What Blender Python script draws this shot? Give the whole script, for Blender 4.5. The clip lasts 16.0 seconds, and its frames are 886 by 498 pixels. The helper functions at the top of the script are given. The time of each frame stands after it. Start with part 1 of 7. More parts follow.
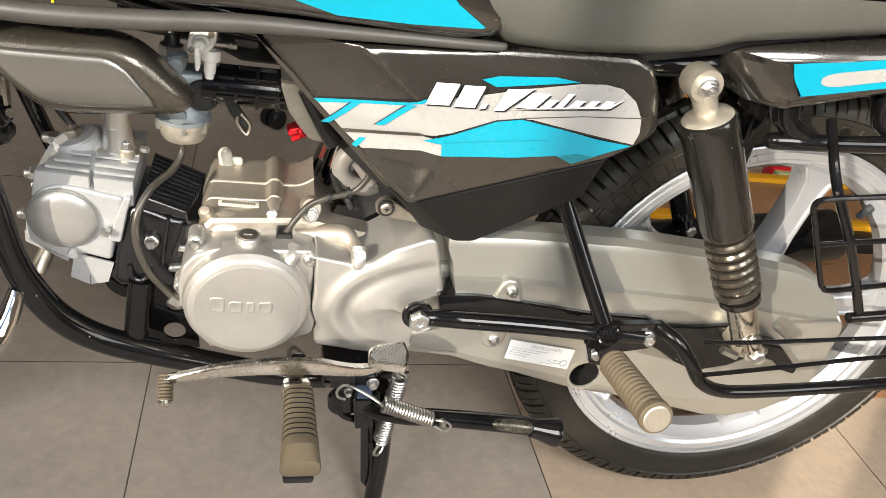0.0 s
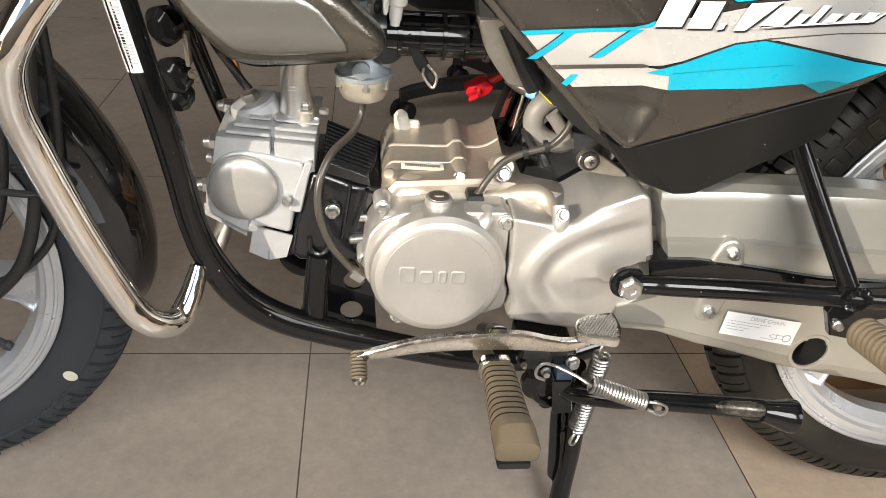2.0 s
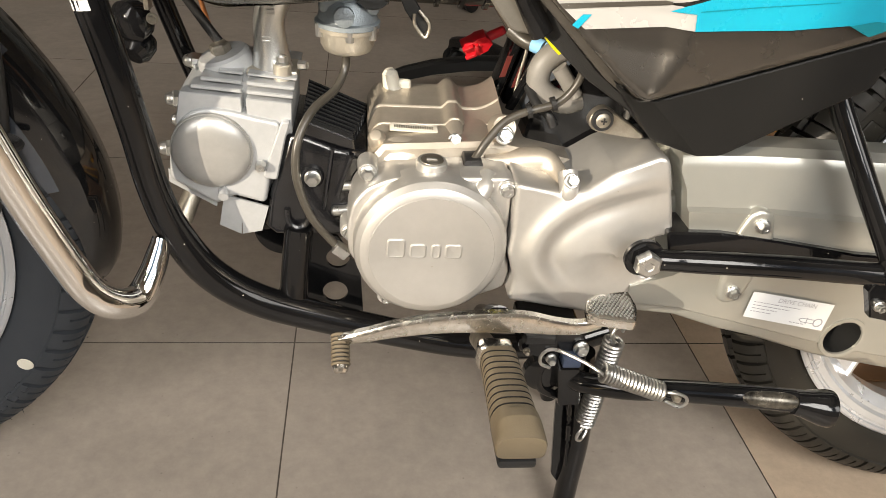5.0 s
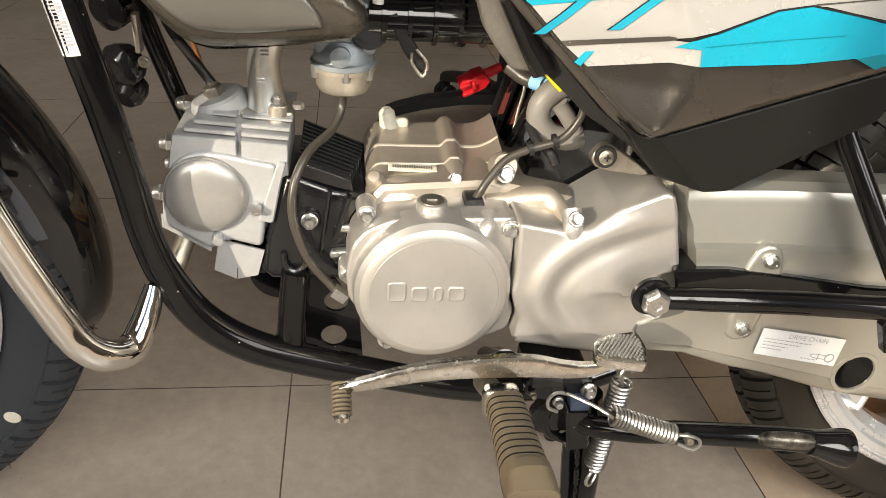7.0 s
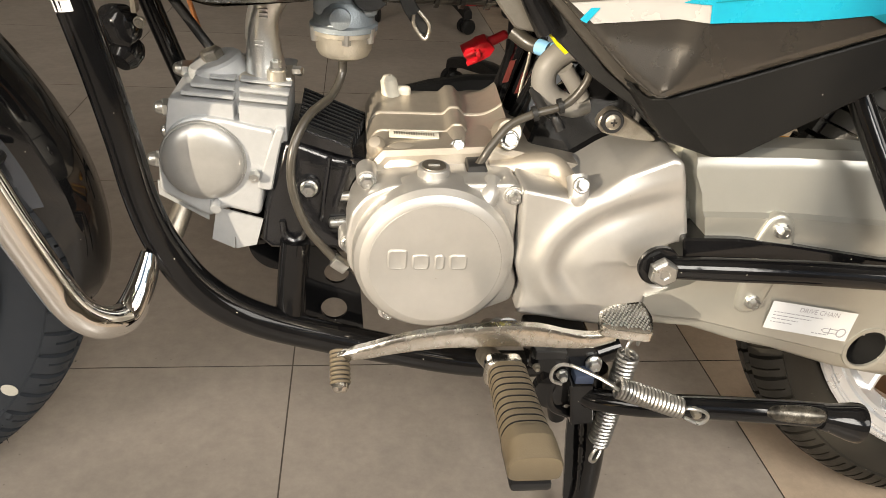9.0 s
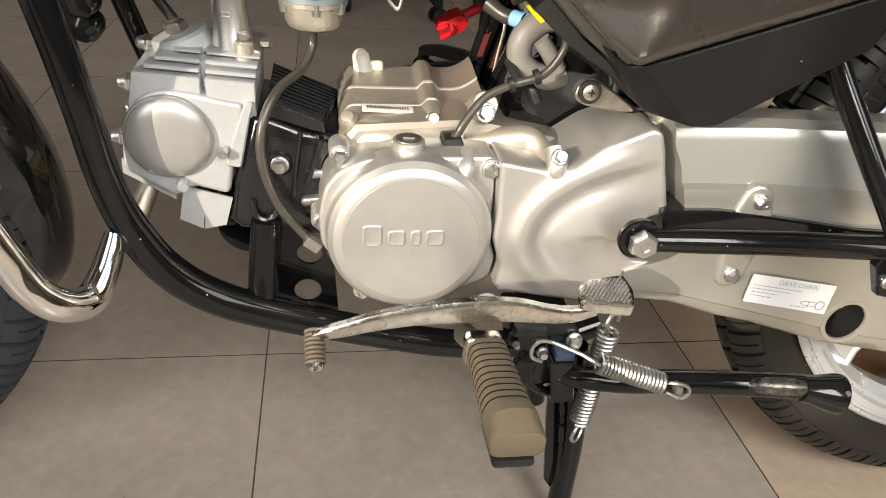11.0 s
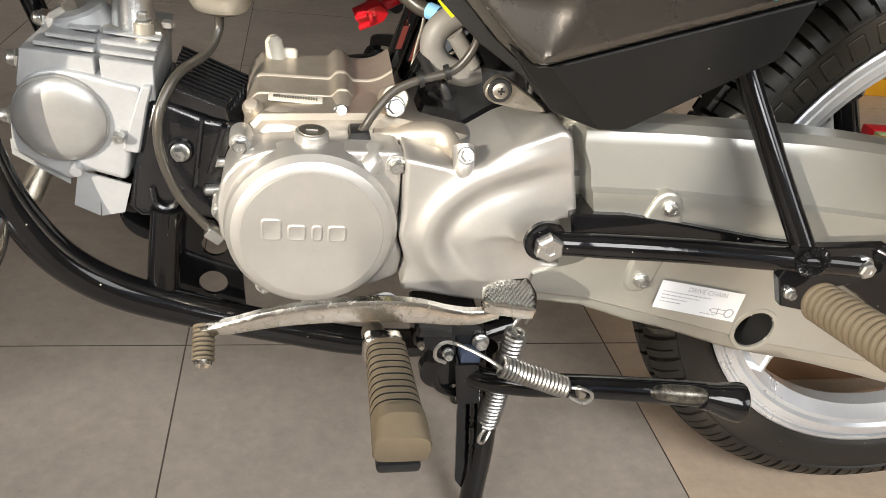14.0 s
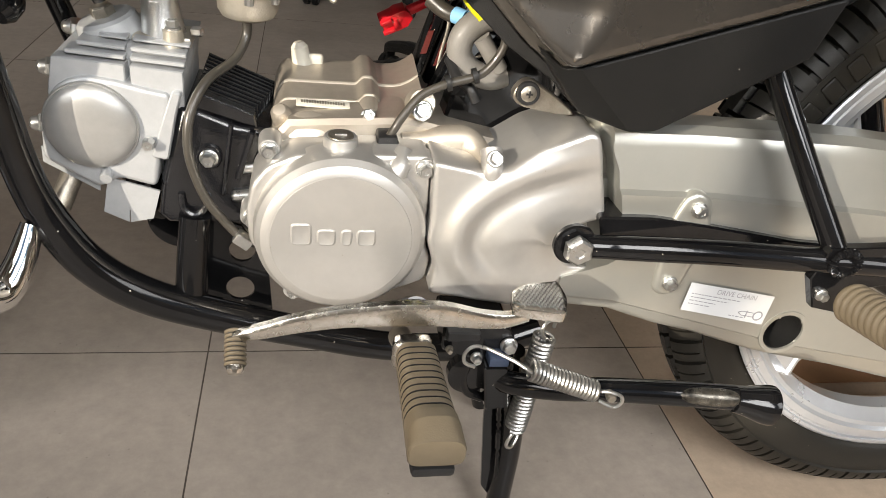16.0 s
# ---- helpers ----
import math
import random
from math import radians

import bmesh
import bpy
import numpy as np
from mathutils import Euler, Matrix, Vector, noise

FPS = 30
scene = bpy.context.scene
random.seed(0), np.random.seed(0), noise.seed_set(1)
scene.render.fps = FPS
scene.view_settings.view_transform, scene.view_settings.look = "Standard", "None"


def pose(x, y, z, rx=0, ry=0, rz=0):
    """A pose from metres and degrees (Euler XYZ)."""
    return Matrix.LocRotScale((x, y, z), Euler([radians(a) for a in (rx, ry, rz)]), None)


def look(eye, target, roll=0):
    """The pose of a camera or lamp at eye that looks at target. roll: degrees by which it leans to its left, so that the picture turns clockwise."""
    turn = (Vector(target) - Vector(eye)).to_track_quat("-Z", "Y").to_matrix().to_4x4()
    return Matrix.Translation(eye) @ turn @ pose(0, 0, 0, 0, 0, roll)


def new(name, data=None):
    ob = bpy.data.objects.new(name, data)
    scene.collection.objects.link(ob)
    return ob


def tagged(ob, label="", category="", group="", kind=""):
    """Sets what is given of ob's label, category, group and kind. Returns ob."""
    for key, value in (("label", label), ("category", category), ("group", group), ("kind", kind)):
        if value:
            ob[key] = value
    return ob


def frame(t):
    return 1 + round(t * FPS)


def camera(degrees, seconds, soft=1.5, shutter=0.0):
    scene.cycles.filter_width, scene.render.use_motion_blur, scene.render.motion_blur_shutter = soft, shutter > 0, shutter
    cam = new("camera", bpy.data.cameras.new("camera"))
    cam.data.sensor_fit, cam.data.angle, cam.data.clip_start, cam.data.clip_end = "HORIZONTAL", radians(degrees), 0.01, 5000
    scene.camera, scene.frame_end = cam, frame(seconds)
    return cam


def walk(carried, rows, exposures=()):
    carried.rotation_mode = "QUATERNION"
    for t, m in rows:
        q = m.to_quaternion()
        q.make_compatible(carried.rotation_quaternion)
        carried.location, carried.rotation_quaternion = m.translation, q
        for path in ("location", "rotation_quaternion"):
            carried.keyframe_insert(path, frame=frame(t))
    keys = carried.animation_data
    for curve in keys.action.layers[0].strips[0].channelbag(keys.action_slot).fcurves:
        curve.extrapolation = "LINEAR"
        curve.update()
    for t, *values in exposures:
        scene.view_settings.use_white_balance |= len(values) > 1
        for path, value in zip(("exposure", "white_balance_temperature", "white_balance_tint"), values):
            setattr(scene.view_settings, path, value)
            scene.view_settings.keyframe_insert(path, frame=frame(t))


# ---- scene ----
cam = camera(61.2, 16.0, soft=0.65)
PATH = [
    (0, (-0.146, 0.138, 0.865), (0.34, 1.777, -0.172), 11.4),
    (0.5, (-0.153, 0.169, 0.816), (0.324, 1.831, -0.189), 9.8),
    (1, (-0.171, 0.184, 0.797), (0.253, 1.858, -0.213), 8.3),
    (1.5, (-0.196, 0.19, 0.786), (0.139, 1.869, -0.25), 6.4),
    (2, (-0.229, 0.197, 0.768), (-0.002, 1.886, -0.278), 4.9),
    (2.5, (-0.257, 0.207, 0.758), (-0.138, 1.89, -0.316), 3.7),
    (3, (-0.274, 0.21, 0.746), (-0.223, 1.894, -0.33), 2.7),
    (3.5, (-0.285, 0.217, 0.73), (-0.26, 1.898, -0.352), 1.9),
    (4, (-0.273, 0.236, 0.711), (-0.25, 1.919, -0.369), 1.0),
    (4.5, (-0.251, 0.244, 0.701), (-0.132, 1.931, -0.366), 3.2),
    (5, (-0.217, 0.253, 0.707), (0.02, 1.937, -0.345), 5.2),
    (5.2, (-0.202, 0.253, 0.708), (0.079, 1.938, -0.331), 5.7),
    (7.3, (-0.236, 0.279, 0.704), (0.006, 2.007, -0.275), 3.8),
    (7.5, (-0.249, 0.283, 0.699), (-0.029, 2.014, -0.278), 3.7),
    (8, (-0.257, 0.293, 0.706), (-0.044, 2.037, -0.25), 3.8),
    (8.5, (-0.249, 0.28, 0.688), (-0.043, 2.02, -0.277), 3.7),
    (9, (-0.217, 0.274, 0.679), (0.022, 1.994, -0.313), 4.3),
    (9.2, (-0.186, 0.273, 0.689), (0.058, 1.98, -0.323), 4.4),
    (11.3, (-0.226, 0.281, 0.654), (0.084, 1.986, -0.345), 4.6),
    (11.5, (-0.233, 0.282, 0.652), (0.067, 1.986, -0.351), 4.5),
    (12, (-0.251, 0.284, 0.647), (0.024, 1.987, -0.366), 4.7),
    (12.5, (-0.232, 0.281, 0.646), (0.05, 1.977, -0.376), 6.4),
    (13, (-0.191, 0.278, 0.651), (0.171, 1.96, -0.37), 7.8),
    (13.5, (-0.163, 0.276, 0.656), (0.235, 1.952, -0.359), 8.2),
    (14, (-0.17, 0.287, 0.66), (0.238, 1.965, -0.349), 8.2),
    (14.5, (-0.199, 0.294, 0.659), (0.189, 1.985, -0.336), 7.7),
    (15, (-0.222, 0.293, 0.654), (0.152, 1.987, -0.341), 7.5),
    (15.5, (-0.197, 0.291, 0.655), (0.18, 1.983, -0.342), 7.4),
    (16, (-0.184, 0.289, 0.656), (0.197, 1.98, -0.341), 7.3),
]
walk(cam, [(t, look(eye, target, roll)) for t, eye, target, roll in PATH],
     [(0, 0.16, 6650, 9.5), (2.5, 0.14, 6650, 10), (3.5, 0.21, 7000, 9), (4.5, 0.21, 7000, 9.5), (5, 0.12, 6950, 10), (7.5, 0.05, 7100, 10), (9, 0.12, 7150, 10), (11.5, 0.10, 6700, 10), (13, 0.12, 6550, 9), (14.5, 0.10, 6550, 10), (16, 0.08, 6550, 10)])

# ---- light ----
world = bpy.data.worlds.new("world")
scene.world = world
world.use_nodes = True
wn = world.node_tree
sky = wn.nodes.new("ShaderNodeTexSky")
sky.sky_type = "NISHITA"
sky.sun_disc = False
SUN_EL, SUN_AZ = radians(16.5), radians(228)       # azimuth clockwise from +y
sky.sun_elevation = SUN_EL
sky.sun_rotation = SUN_AZ
wn.links.new(sky.outputs[0], wn.nodes["Background"].inputs[0])
wn.nodes["Background"].inputs[1].default_value = 0.10
sun_way = Vector((math.sin(SUN_AZ) * math.cos(SUN_EL), math.cos(SUN_AZ) * math.cos(SUN_EL), math.sin(SUN_EL)))
sun = new("sun", bpy.data.lights.new("sun", "SUN"))
sun.data.energy, sun.data.angle, sun.data.color = 6.2, radians(0.53), (1.0, 0.90, 0.76)
sun.matrix_world = look(sun_way * 20, (0, 0, 0))
# area lamps added inside the unseen front openings to stand in for daylight
for lx, sx, w in ((-1.9, 1.1, 39), (0.35, 1.0, 77), (2.2, 1.2, 34)):
    shop = new("shop_front_daylight", bpy.data.lights.new("shop_front_daylight", "AREA"))
    shop.data.shape, shop.data.size, shop.data.size_y = "RECTANGLE", sx, 1.5
    shop.data.energy, shop.data.color = w, (0.97, 0.965, 0.955)
    shop.matrix_world = look((lx, -1.55, 2.1), (lx * 0.6, 1.0, 0.1))
# two unseen ceiling panels over the display row, added as weak overhead fill
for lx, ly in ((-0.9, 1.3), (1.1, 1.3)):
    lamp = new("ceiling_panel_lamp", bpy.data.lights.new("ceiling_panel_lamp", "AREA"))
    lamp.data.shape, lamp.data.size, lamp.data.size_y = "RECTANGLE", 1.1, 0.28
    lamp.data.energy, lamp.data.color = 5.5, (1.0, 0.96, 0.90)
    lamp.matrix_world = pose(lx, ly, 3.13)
scene.view_settings.exposure = 0.0

# ---- materials ----


def mat(name, color, rough=0.5, metal=0.0, coat=0.0, var=0.08, scale=18.0, bump=0.0, bscale=300.0, color2=None, rvar=0.12, spec=0.5, per_object=0.0, world_space=False, dust=0.0):
    m = bpy.data.materials.new(name)
    m.use_nodes = True
    nt = m.node_tree
    p = nt.nodes["Principled BSDF"]
    p.inputs["Metallic"].default_value = metal
    p.inputs["Coat Weight"].default_value = coat
    p.inputs["Coat Roughness"].default_value = 0.06
    p.inputs["Specular IOR Level"].default_value = spec
    tc = nt.nodes.new("ShaderNodeTexCoord")
    n1 = nt.nodes.new("ShaderNodeTexNoise")
    n1.inputs["Scale"].default_value = scale
    n1.inputs["Detail"].default_value = 6
    n1.inputs["Roughness"].default_value = 0.65
    place = nt.nodes.new("ShaderNodeNewGeometry").outputs["Position"] if world_space else tc.outputs["Object"]
    nt.links.new(place, n1.inputs["Vector"])
    n2 = nt.nodes.new("ShaderNodeTexNoise")
    n2.inputs["Scale"].default_value = bscale
    n2.inputs["Detail"].default_value = 3
    nt.links.new(place, n2.inputs["Vector"])
    ramp = nt.nodes.new("ShaderNodeMapRange")
    ramp.inputs["From Min"].default_value, ramp.inputs["From Max"].default_value = 0.3, 0.7
    nt.links.new(n1.outputs["Fac"], ramp.inputs["Value"])
    mix = nt.nodes.new("ShaderNodeMix")
    mix.data_type = "RGBA"
    c2 = color2 or tuple(c * (1 - var * 2) for c in color)
    mix.inputs["A"].default_value = (*[min(1, c * (1 + var)) for c in color], 1)
    mix.inputs["B"].default_value = (*c2, 1)
    nt.links.new(ramp.outputs["Result"], mix.inputs["Factor"])
    last = mix.outputs["Result"]
    if per_object:
        info = nt.nodes.new("ShaderNodeObjectInfo")
        mr = nt.nodes.new("ShaderNodeMapRange")
        mr.inputs["To Min"].default_value, mr.inputs["To Max"].default_value = 1 - per_object, 1 + per_object
        nt.links.new(info.outputs["Random"], mr.inputs["Value"])
        mul = nt.nodes.new("ShaderNodeVectorMath")
        mul.operation = "SCALE"
        nt.links.new(last, mul.inputs[0])
        nt.links.new(mr.outputs["Result"], mul.inputs["Scale"])
        last = mul.outputs["Vector"]
    if dust:
        # settled dust: sparse pale grains of uneven size
        vo = nt.nodes.new("ShaderNodeTexVoronoi")
        vo.inputs["Scale"].default_value = 240.0
        nt.links.new(tc.outputs["Object"], vo.inputs["Vector"])
        sep = nt.nodes.new("ShaderNodeSeparateColor")
        nt.links.new(vo.outputs["Color"], sep.inputs["Color"])
        size = nt.nodes.new("ShaderNodeMapRange")
        size.inputs["From Min"].default_value, size.inputs["From Max"].default_value = 1.0 - dust, 1.0
        size.inputs["To Min"].default_value, size.inputs["To Max"].default_value = 0.0, 0.16
        nt.links.new(sep.outputs["Red"], size.inputs["Value"])
        grain = nt.nodes.new("ShaderNodeMath")
        grain.operation = "LESS_THAN"
        nt.links.new(vo.outputs["Distance"], grain.inputs[0])
        nt.links.new(size.outputs["Result"], grain.inputs[1])
        dm = nt.nodes.new("ShaderNodeMix")
        dm.data_type = "RGBA"
        dm.inputs["B"].default_value = (0.42, 0.39, 0.33, 1)
        nt.links.new(grain.outputs[0], dm.inputs["Factor"])
        nt.links.new(last, dm.inputs["A"])
        last = dm.outputs["Result"]
    nt.links.new(last, p.inputs["Base Color"])
    rr = nt.nodes.new("ShaderNodeMapRange")
    rr.inputs["From Min"].default_value, rr.inputs["From Max"].default_value = 0.3, 0.7
    rr.inputs["To Min"].default_value, rr.inputs["To Max"].default_value = max(0.02, rough * (1 - rvar)), min(1, rough * (1 + rvar))
    nt.links.new(n1.outputs["Fac"], rr.inputs["Value"])
    nt.links.new(rr.outputs["Result"], p.inputs["Roughness"])
    if bump:
        b = nt.nodes.new("ShaderNodeBump")
        b.inputs["Strength"].default_value = bump
        b.inputs["Distance"].default_value = 0.001
        nt.links.new(n2.outputs["Fac"], b.inputs["Height"])
        nt.links.new(b.outputs["Normal"], p.inputs["Normal"])
    return m


M_SILVER = mat("silver_engine_paint", (0.545, 0.532, 0.508), 0.39, 0.76, 0.12, 0.03, 40, 0.08, 1500, dust=0.03)
M_CRANK = mat("warm_cast_paint", (0.49, 0.437, 0.365), 0.44, 0.72, 0.05, 0.06, 40, 0.12, 900, dust=0.06)
M_CAST = mat("sandcast_aluminium", (0.445, 0.455, 0.462), 0.45, 0.45, 0.0, 0.05, 60, 0.16, 1300, dust=0.03)
M_CASE = mat("chain_case_silver", (0.425, 0.422, 0.385), 0.32, 0.70, 0.25, 0.03, 14, 0.03, 500, dust=0.02)
M_WHEEL = mat("alloy_wheel_silver", (0.54, 0.565, 0.60), 0.30, 0.70, 0.30, 0.03, 20, 0.015, 500)
M_BLACK = mat("black_gloss_enamel", (0.006, 0.006, 0.0065), 0.09, 0.0, 0.1, 0.2, 30, 0.05, 140, rvar=0.4, spec=0.34, dust=0.04)
M_BLACKFIN = mat("black_cylinder_paint", (0.009, 0.0092, 0.0105), 0.18, 0.0, 0.3, 0.2, 60, 0.35, 420)
M_PLASTIC = mat("black_matt_plastic", (0.011, 0.011, 0.0112), 0.40, 0.0, 0.0, 0.12, 40, 0.4, 1400, color2=(0.015, 0.0148, 0.0144), spec=0.32)
M_TRIM = mat("dusty_trim_plastic", (0.036, 0.0345, 0.032), 0.42, 0.0, 0.0, 0.2, 25, 0.14, 1500, color2=(0.060, 0.057, 0.052))
M_GREY = mat("graphite_metallic_paint", (0.092, 0.085, 0.077), 0.26, 0.82, 0.8, 0.06, 30, 0.03, 1800, dust=0.12)
M_LOWP = mat("satin_panel_plastic", (0.0085, 0.0086, 0.0084), 0.36, 0.0, 0.0, 0.10, 30, 0.25, 1600, color2=(0.011, 0.0108, 0.0105), spec=0.15, dust=0.03)
M_GREYD = mat("dusty_graphite_paint", (0.060, 0.054, 0.047), 0.40, 0.45, 0.1, 0.12, 30, 0.15, 1500, color2=(0.085, 0.078, 0.067), dust=0.10)
M_FENDER = mat("black_gloss_paint", (0.0075, 0.0075, 0.0080), 0.06, 0.0, 0.40, 0.05, 30, 0.04, 40, spec=0.5, dust=0.06)
M_SHROUD = mat("satin_shroud_grey", (0.27, 0.265, 0.245), 0.30, 0.82, 0.2, 0.05, 14, 0.04, 1400, dust=0.05)
M_RUBBER = mat("tyre_rubber", (0.027, 0.0305, 0.0360), 0.46, 0.0, 0.0, 0.15, 30, 0.2, 500, color2=(0.037, 0.0408, 0.0465), spec=0.18)
M_RUBBERR = mat("rear_tyre_rubber", (0.0165, 0.0152, 0.0125), 0.40, 0.0, 0.0, 0.15, 30, 0.2, 500, color2=(0.023, 0.0210, 0.0172), spec=0.24, dust=0.06)
M_RUBBERP = mat("peg_rubber", (0.078, 0.062, 0.041), 0.60, 0.0, 0.0, 0.2, 40, 0.18, 900, color2=(0.118, 0.095, 0.064), spec=0.3)
M_LUG = mat("dusty_inner_plastic", (0.10, 0.092, 0.078), 0.55, 0.0, 0.0, 0.15, 40, 0.3, 900, color2=(0.07, 0.064, 0.054))
M_HOSE = mat("smoked_rubber_hose", (0.048, 0.043, 0.035), 0.35, 0.0, 0.2, 0.15, 30, 0.1, 500)
M_CABLE = mat("black_cable_sheath", (0.013, 0.013, 0.0135), 0.42, 0.0, 0.0, 0.1, 30, 0.2, 600)
M_CHROME = mat("chrome_plate", (0.86, 0.85, 0.83), 0.05, 1.0, 0.0, 0.02, 20, 0.0, 60, rvar=0.5)
M_LEVER = mat("dirty_chrome", (0.78, 0.755, 0.71), 0.22, 1.0, 0.0, 0.06, 170, 0.06, 260, color2=(0.58, 0.55, 0.49), rvar=0.5, dust=0.15)
M_SPRINGZ = mat("spring_wire_zinc", (0.40, 0.395, 0.38), 0.34, 0.95, 0.0, 0.06, 120, 0.03, 500)
M_PIPE = mat("bright_cast_pipe", (0.72, 0.72, 0.70), 0.30, 0.92, 0.0, 0.05, 60, 0.25, 500)
M_ZINC = mat("zinc_bolt", (0.54, 0.54, 0.525), 0.30, 0.95, 0.0, 0.06, 120, 0.03, 500)
M_STEEL = mat("dull_steel", (0.36, 0.33, 0.28), 0.4, 0.9, 0.0, 0.15, 60, 0.3, 500)
M_SHOCK = mat("shock_cover_enamel", (0.011, 0.0102, 0.0092), 0.15, 0.0, 0.3, 0.1, 30, 0.05, 600, dust=0.05)
M_SPRING = mat("spring_enamel", (0.11, 0.098, 0.080), 0.24, 0.75, 0.2, 0.1, 60, 0.1, 500)
M_TAP = mat("pale_zinc_casting", (0.84, 0.83, 0.79), 0.40, 0.0, 0.0, 0.04, 60, 0.2, 700)
M_COVER = mat("cover_aluminium", (0.42, 0.415, 0.40), 0.36, 0.62, 0.0, 0.05, 60, 0.10, 1300)
M_FENDG = mat("fender_brace_grey", (0.085, 0.097, 0.118), 0.24, 0.55, 0.5, 0.05, 30, 0.03, 1500, dust=0.04)
M_SEAT = mat("seat_vinyl", (0.074, 0.075, 0.065), 0.50, 0.0, 0.0, 0.05, 9, 0.7, 420)
M_WHITE = mat("decal_white_silver", (0.37, 0.366, 0.355), 0.28, 0.15, 0.4, 0.03, 12)
M_TEAL = mat("decal_turquoise", (0.0, 0.28, 0.405), 0.28, 0.0, 0.4, 0.03, 12, color2=(0.0, 0.25, 0.37))
M_TEALD = mat("decal_turquoise_dark", (0.0, 0.17, 0.22), 0.28, 0.0, 0.4, 0.05, 12)
M_INK = mat("decal_dark_line", (0.012, 0.012, 0.013), 0.35, 0.0, 0.2, 0.1)
M_PAPER = mat("label_paper", (0.66, 0.67, 0.68), 0.45, 0.0, 0.0, 0.02)
M_PRINT = mat("label_print", (0.33, 0.33, 0.35), 0.6)
M_WORN = mat("worn_enamel", (0.10, 0.092, 0.078), 0.30, 0.7, 0.0, 0.6, 130, 0.15, 400, color2=(0.006, 0.0058, 0.0055), rvar=0.3)
M_RED = mat("red_plug_plastic", (0.60, 0.012, 0.022), 0.30, 0.0, 0.1, 0.06)
M_REDP = mat("red_paint_mark", (0.11, 0.018, 0.014), 0.5, 0.0, 0.0, 0.1, 80)
M_YELL = mat("yellow_sleeve", (0.75, 0.72, 0.01), 0.45)
M_BLUE = mat("blue_sleeve", (0.22, 0.48, 0.75), 0.5)
M_CREAM = mat("cream_plastic", (0.56, 0.53, 0.45), 0.4, 0.0, 0.05, 0.06, 60)
M_BOWL = mat("carburettor_alloy", (0.56, 0.52, 0.44), 0.34, 0.75, 0.0, 0.06, 60, 0.3, 700)
M_BLUEG = mat("carburettor_body", (0.27, 0.31, 0.34), 0.45, 0.5, 0.0, 0.08, 60, 0.4, 700)
M_AMBER = mat("amber_lens", (0.58, 0.21, 0.006), 0.16, 0.0, 0.4, 0.25, 160, 0.9, 700, color2=(0.40, 0.115, 0.003))
M_ORANGE = mat("yellow_lacquer", (0.72, 0.34, 0.012), 0.30, 0.0, 0.3, 0.04, 12)
M_BROWN = mat("brown_board", (0.30, 0.155, 0.075), 0.4, 0.0, 0.2, 0.12, 14)
M_COPPER = mat("copper_wire", (0.62, 0.26, 0.11), 0.35, 0.6)
M_WALL = mat("showroom_wall_paint", (0.34, 0.315, 0.28), 0.7, 0.0, 0.0, 0.04, 2, 0.3, 60)
M_GROUT = mat("dark_grout", (0.115, 0.093, 0.075), 0.85, 0.0, 0.0, 0.2, 30, 0.4, 300)


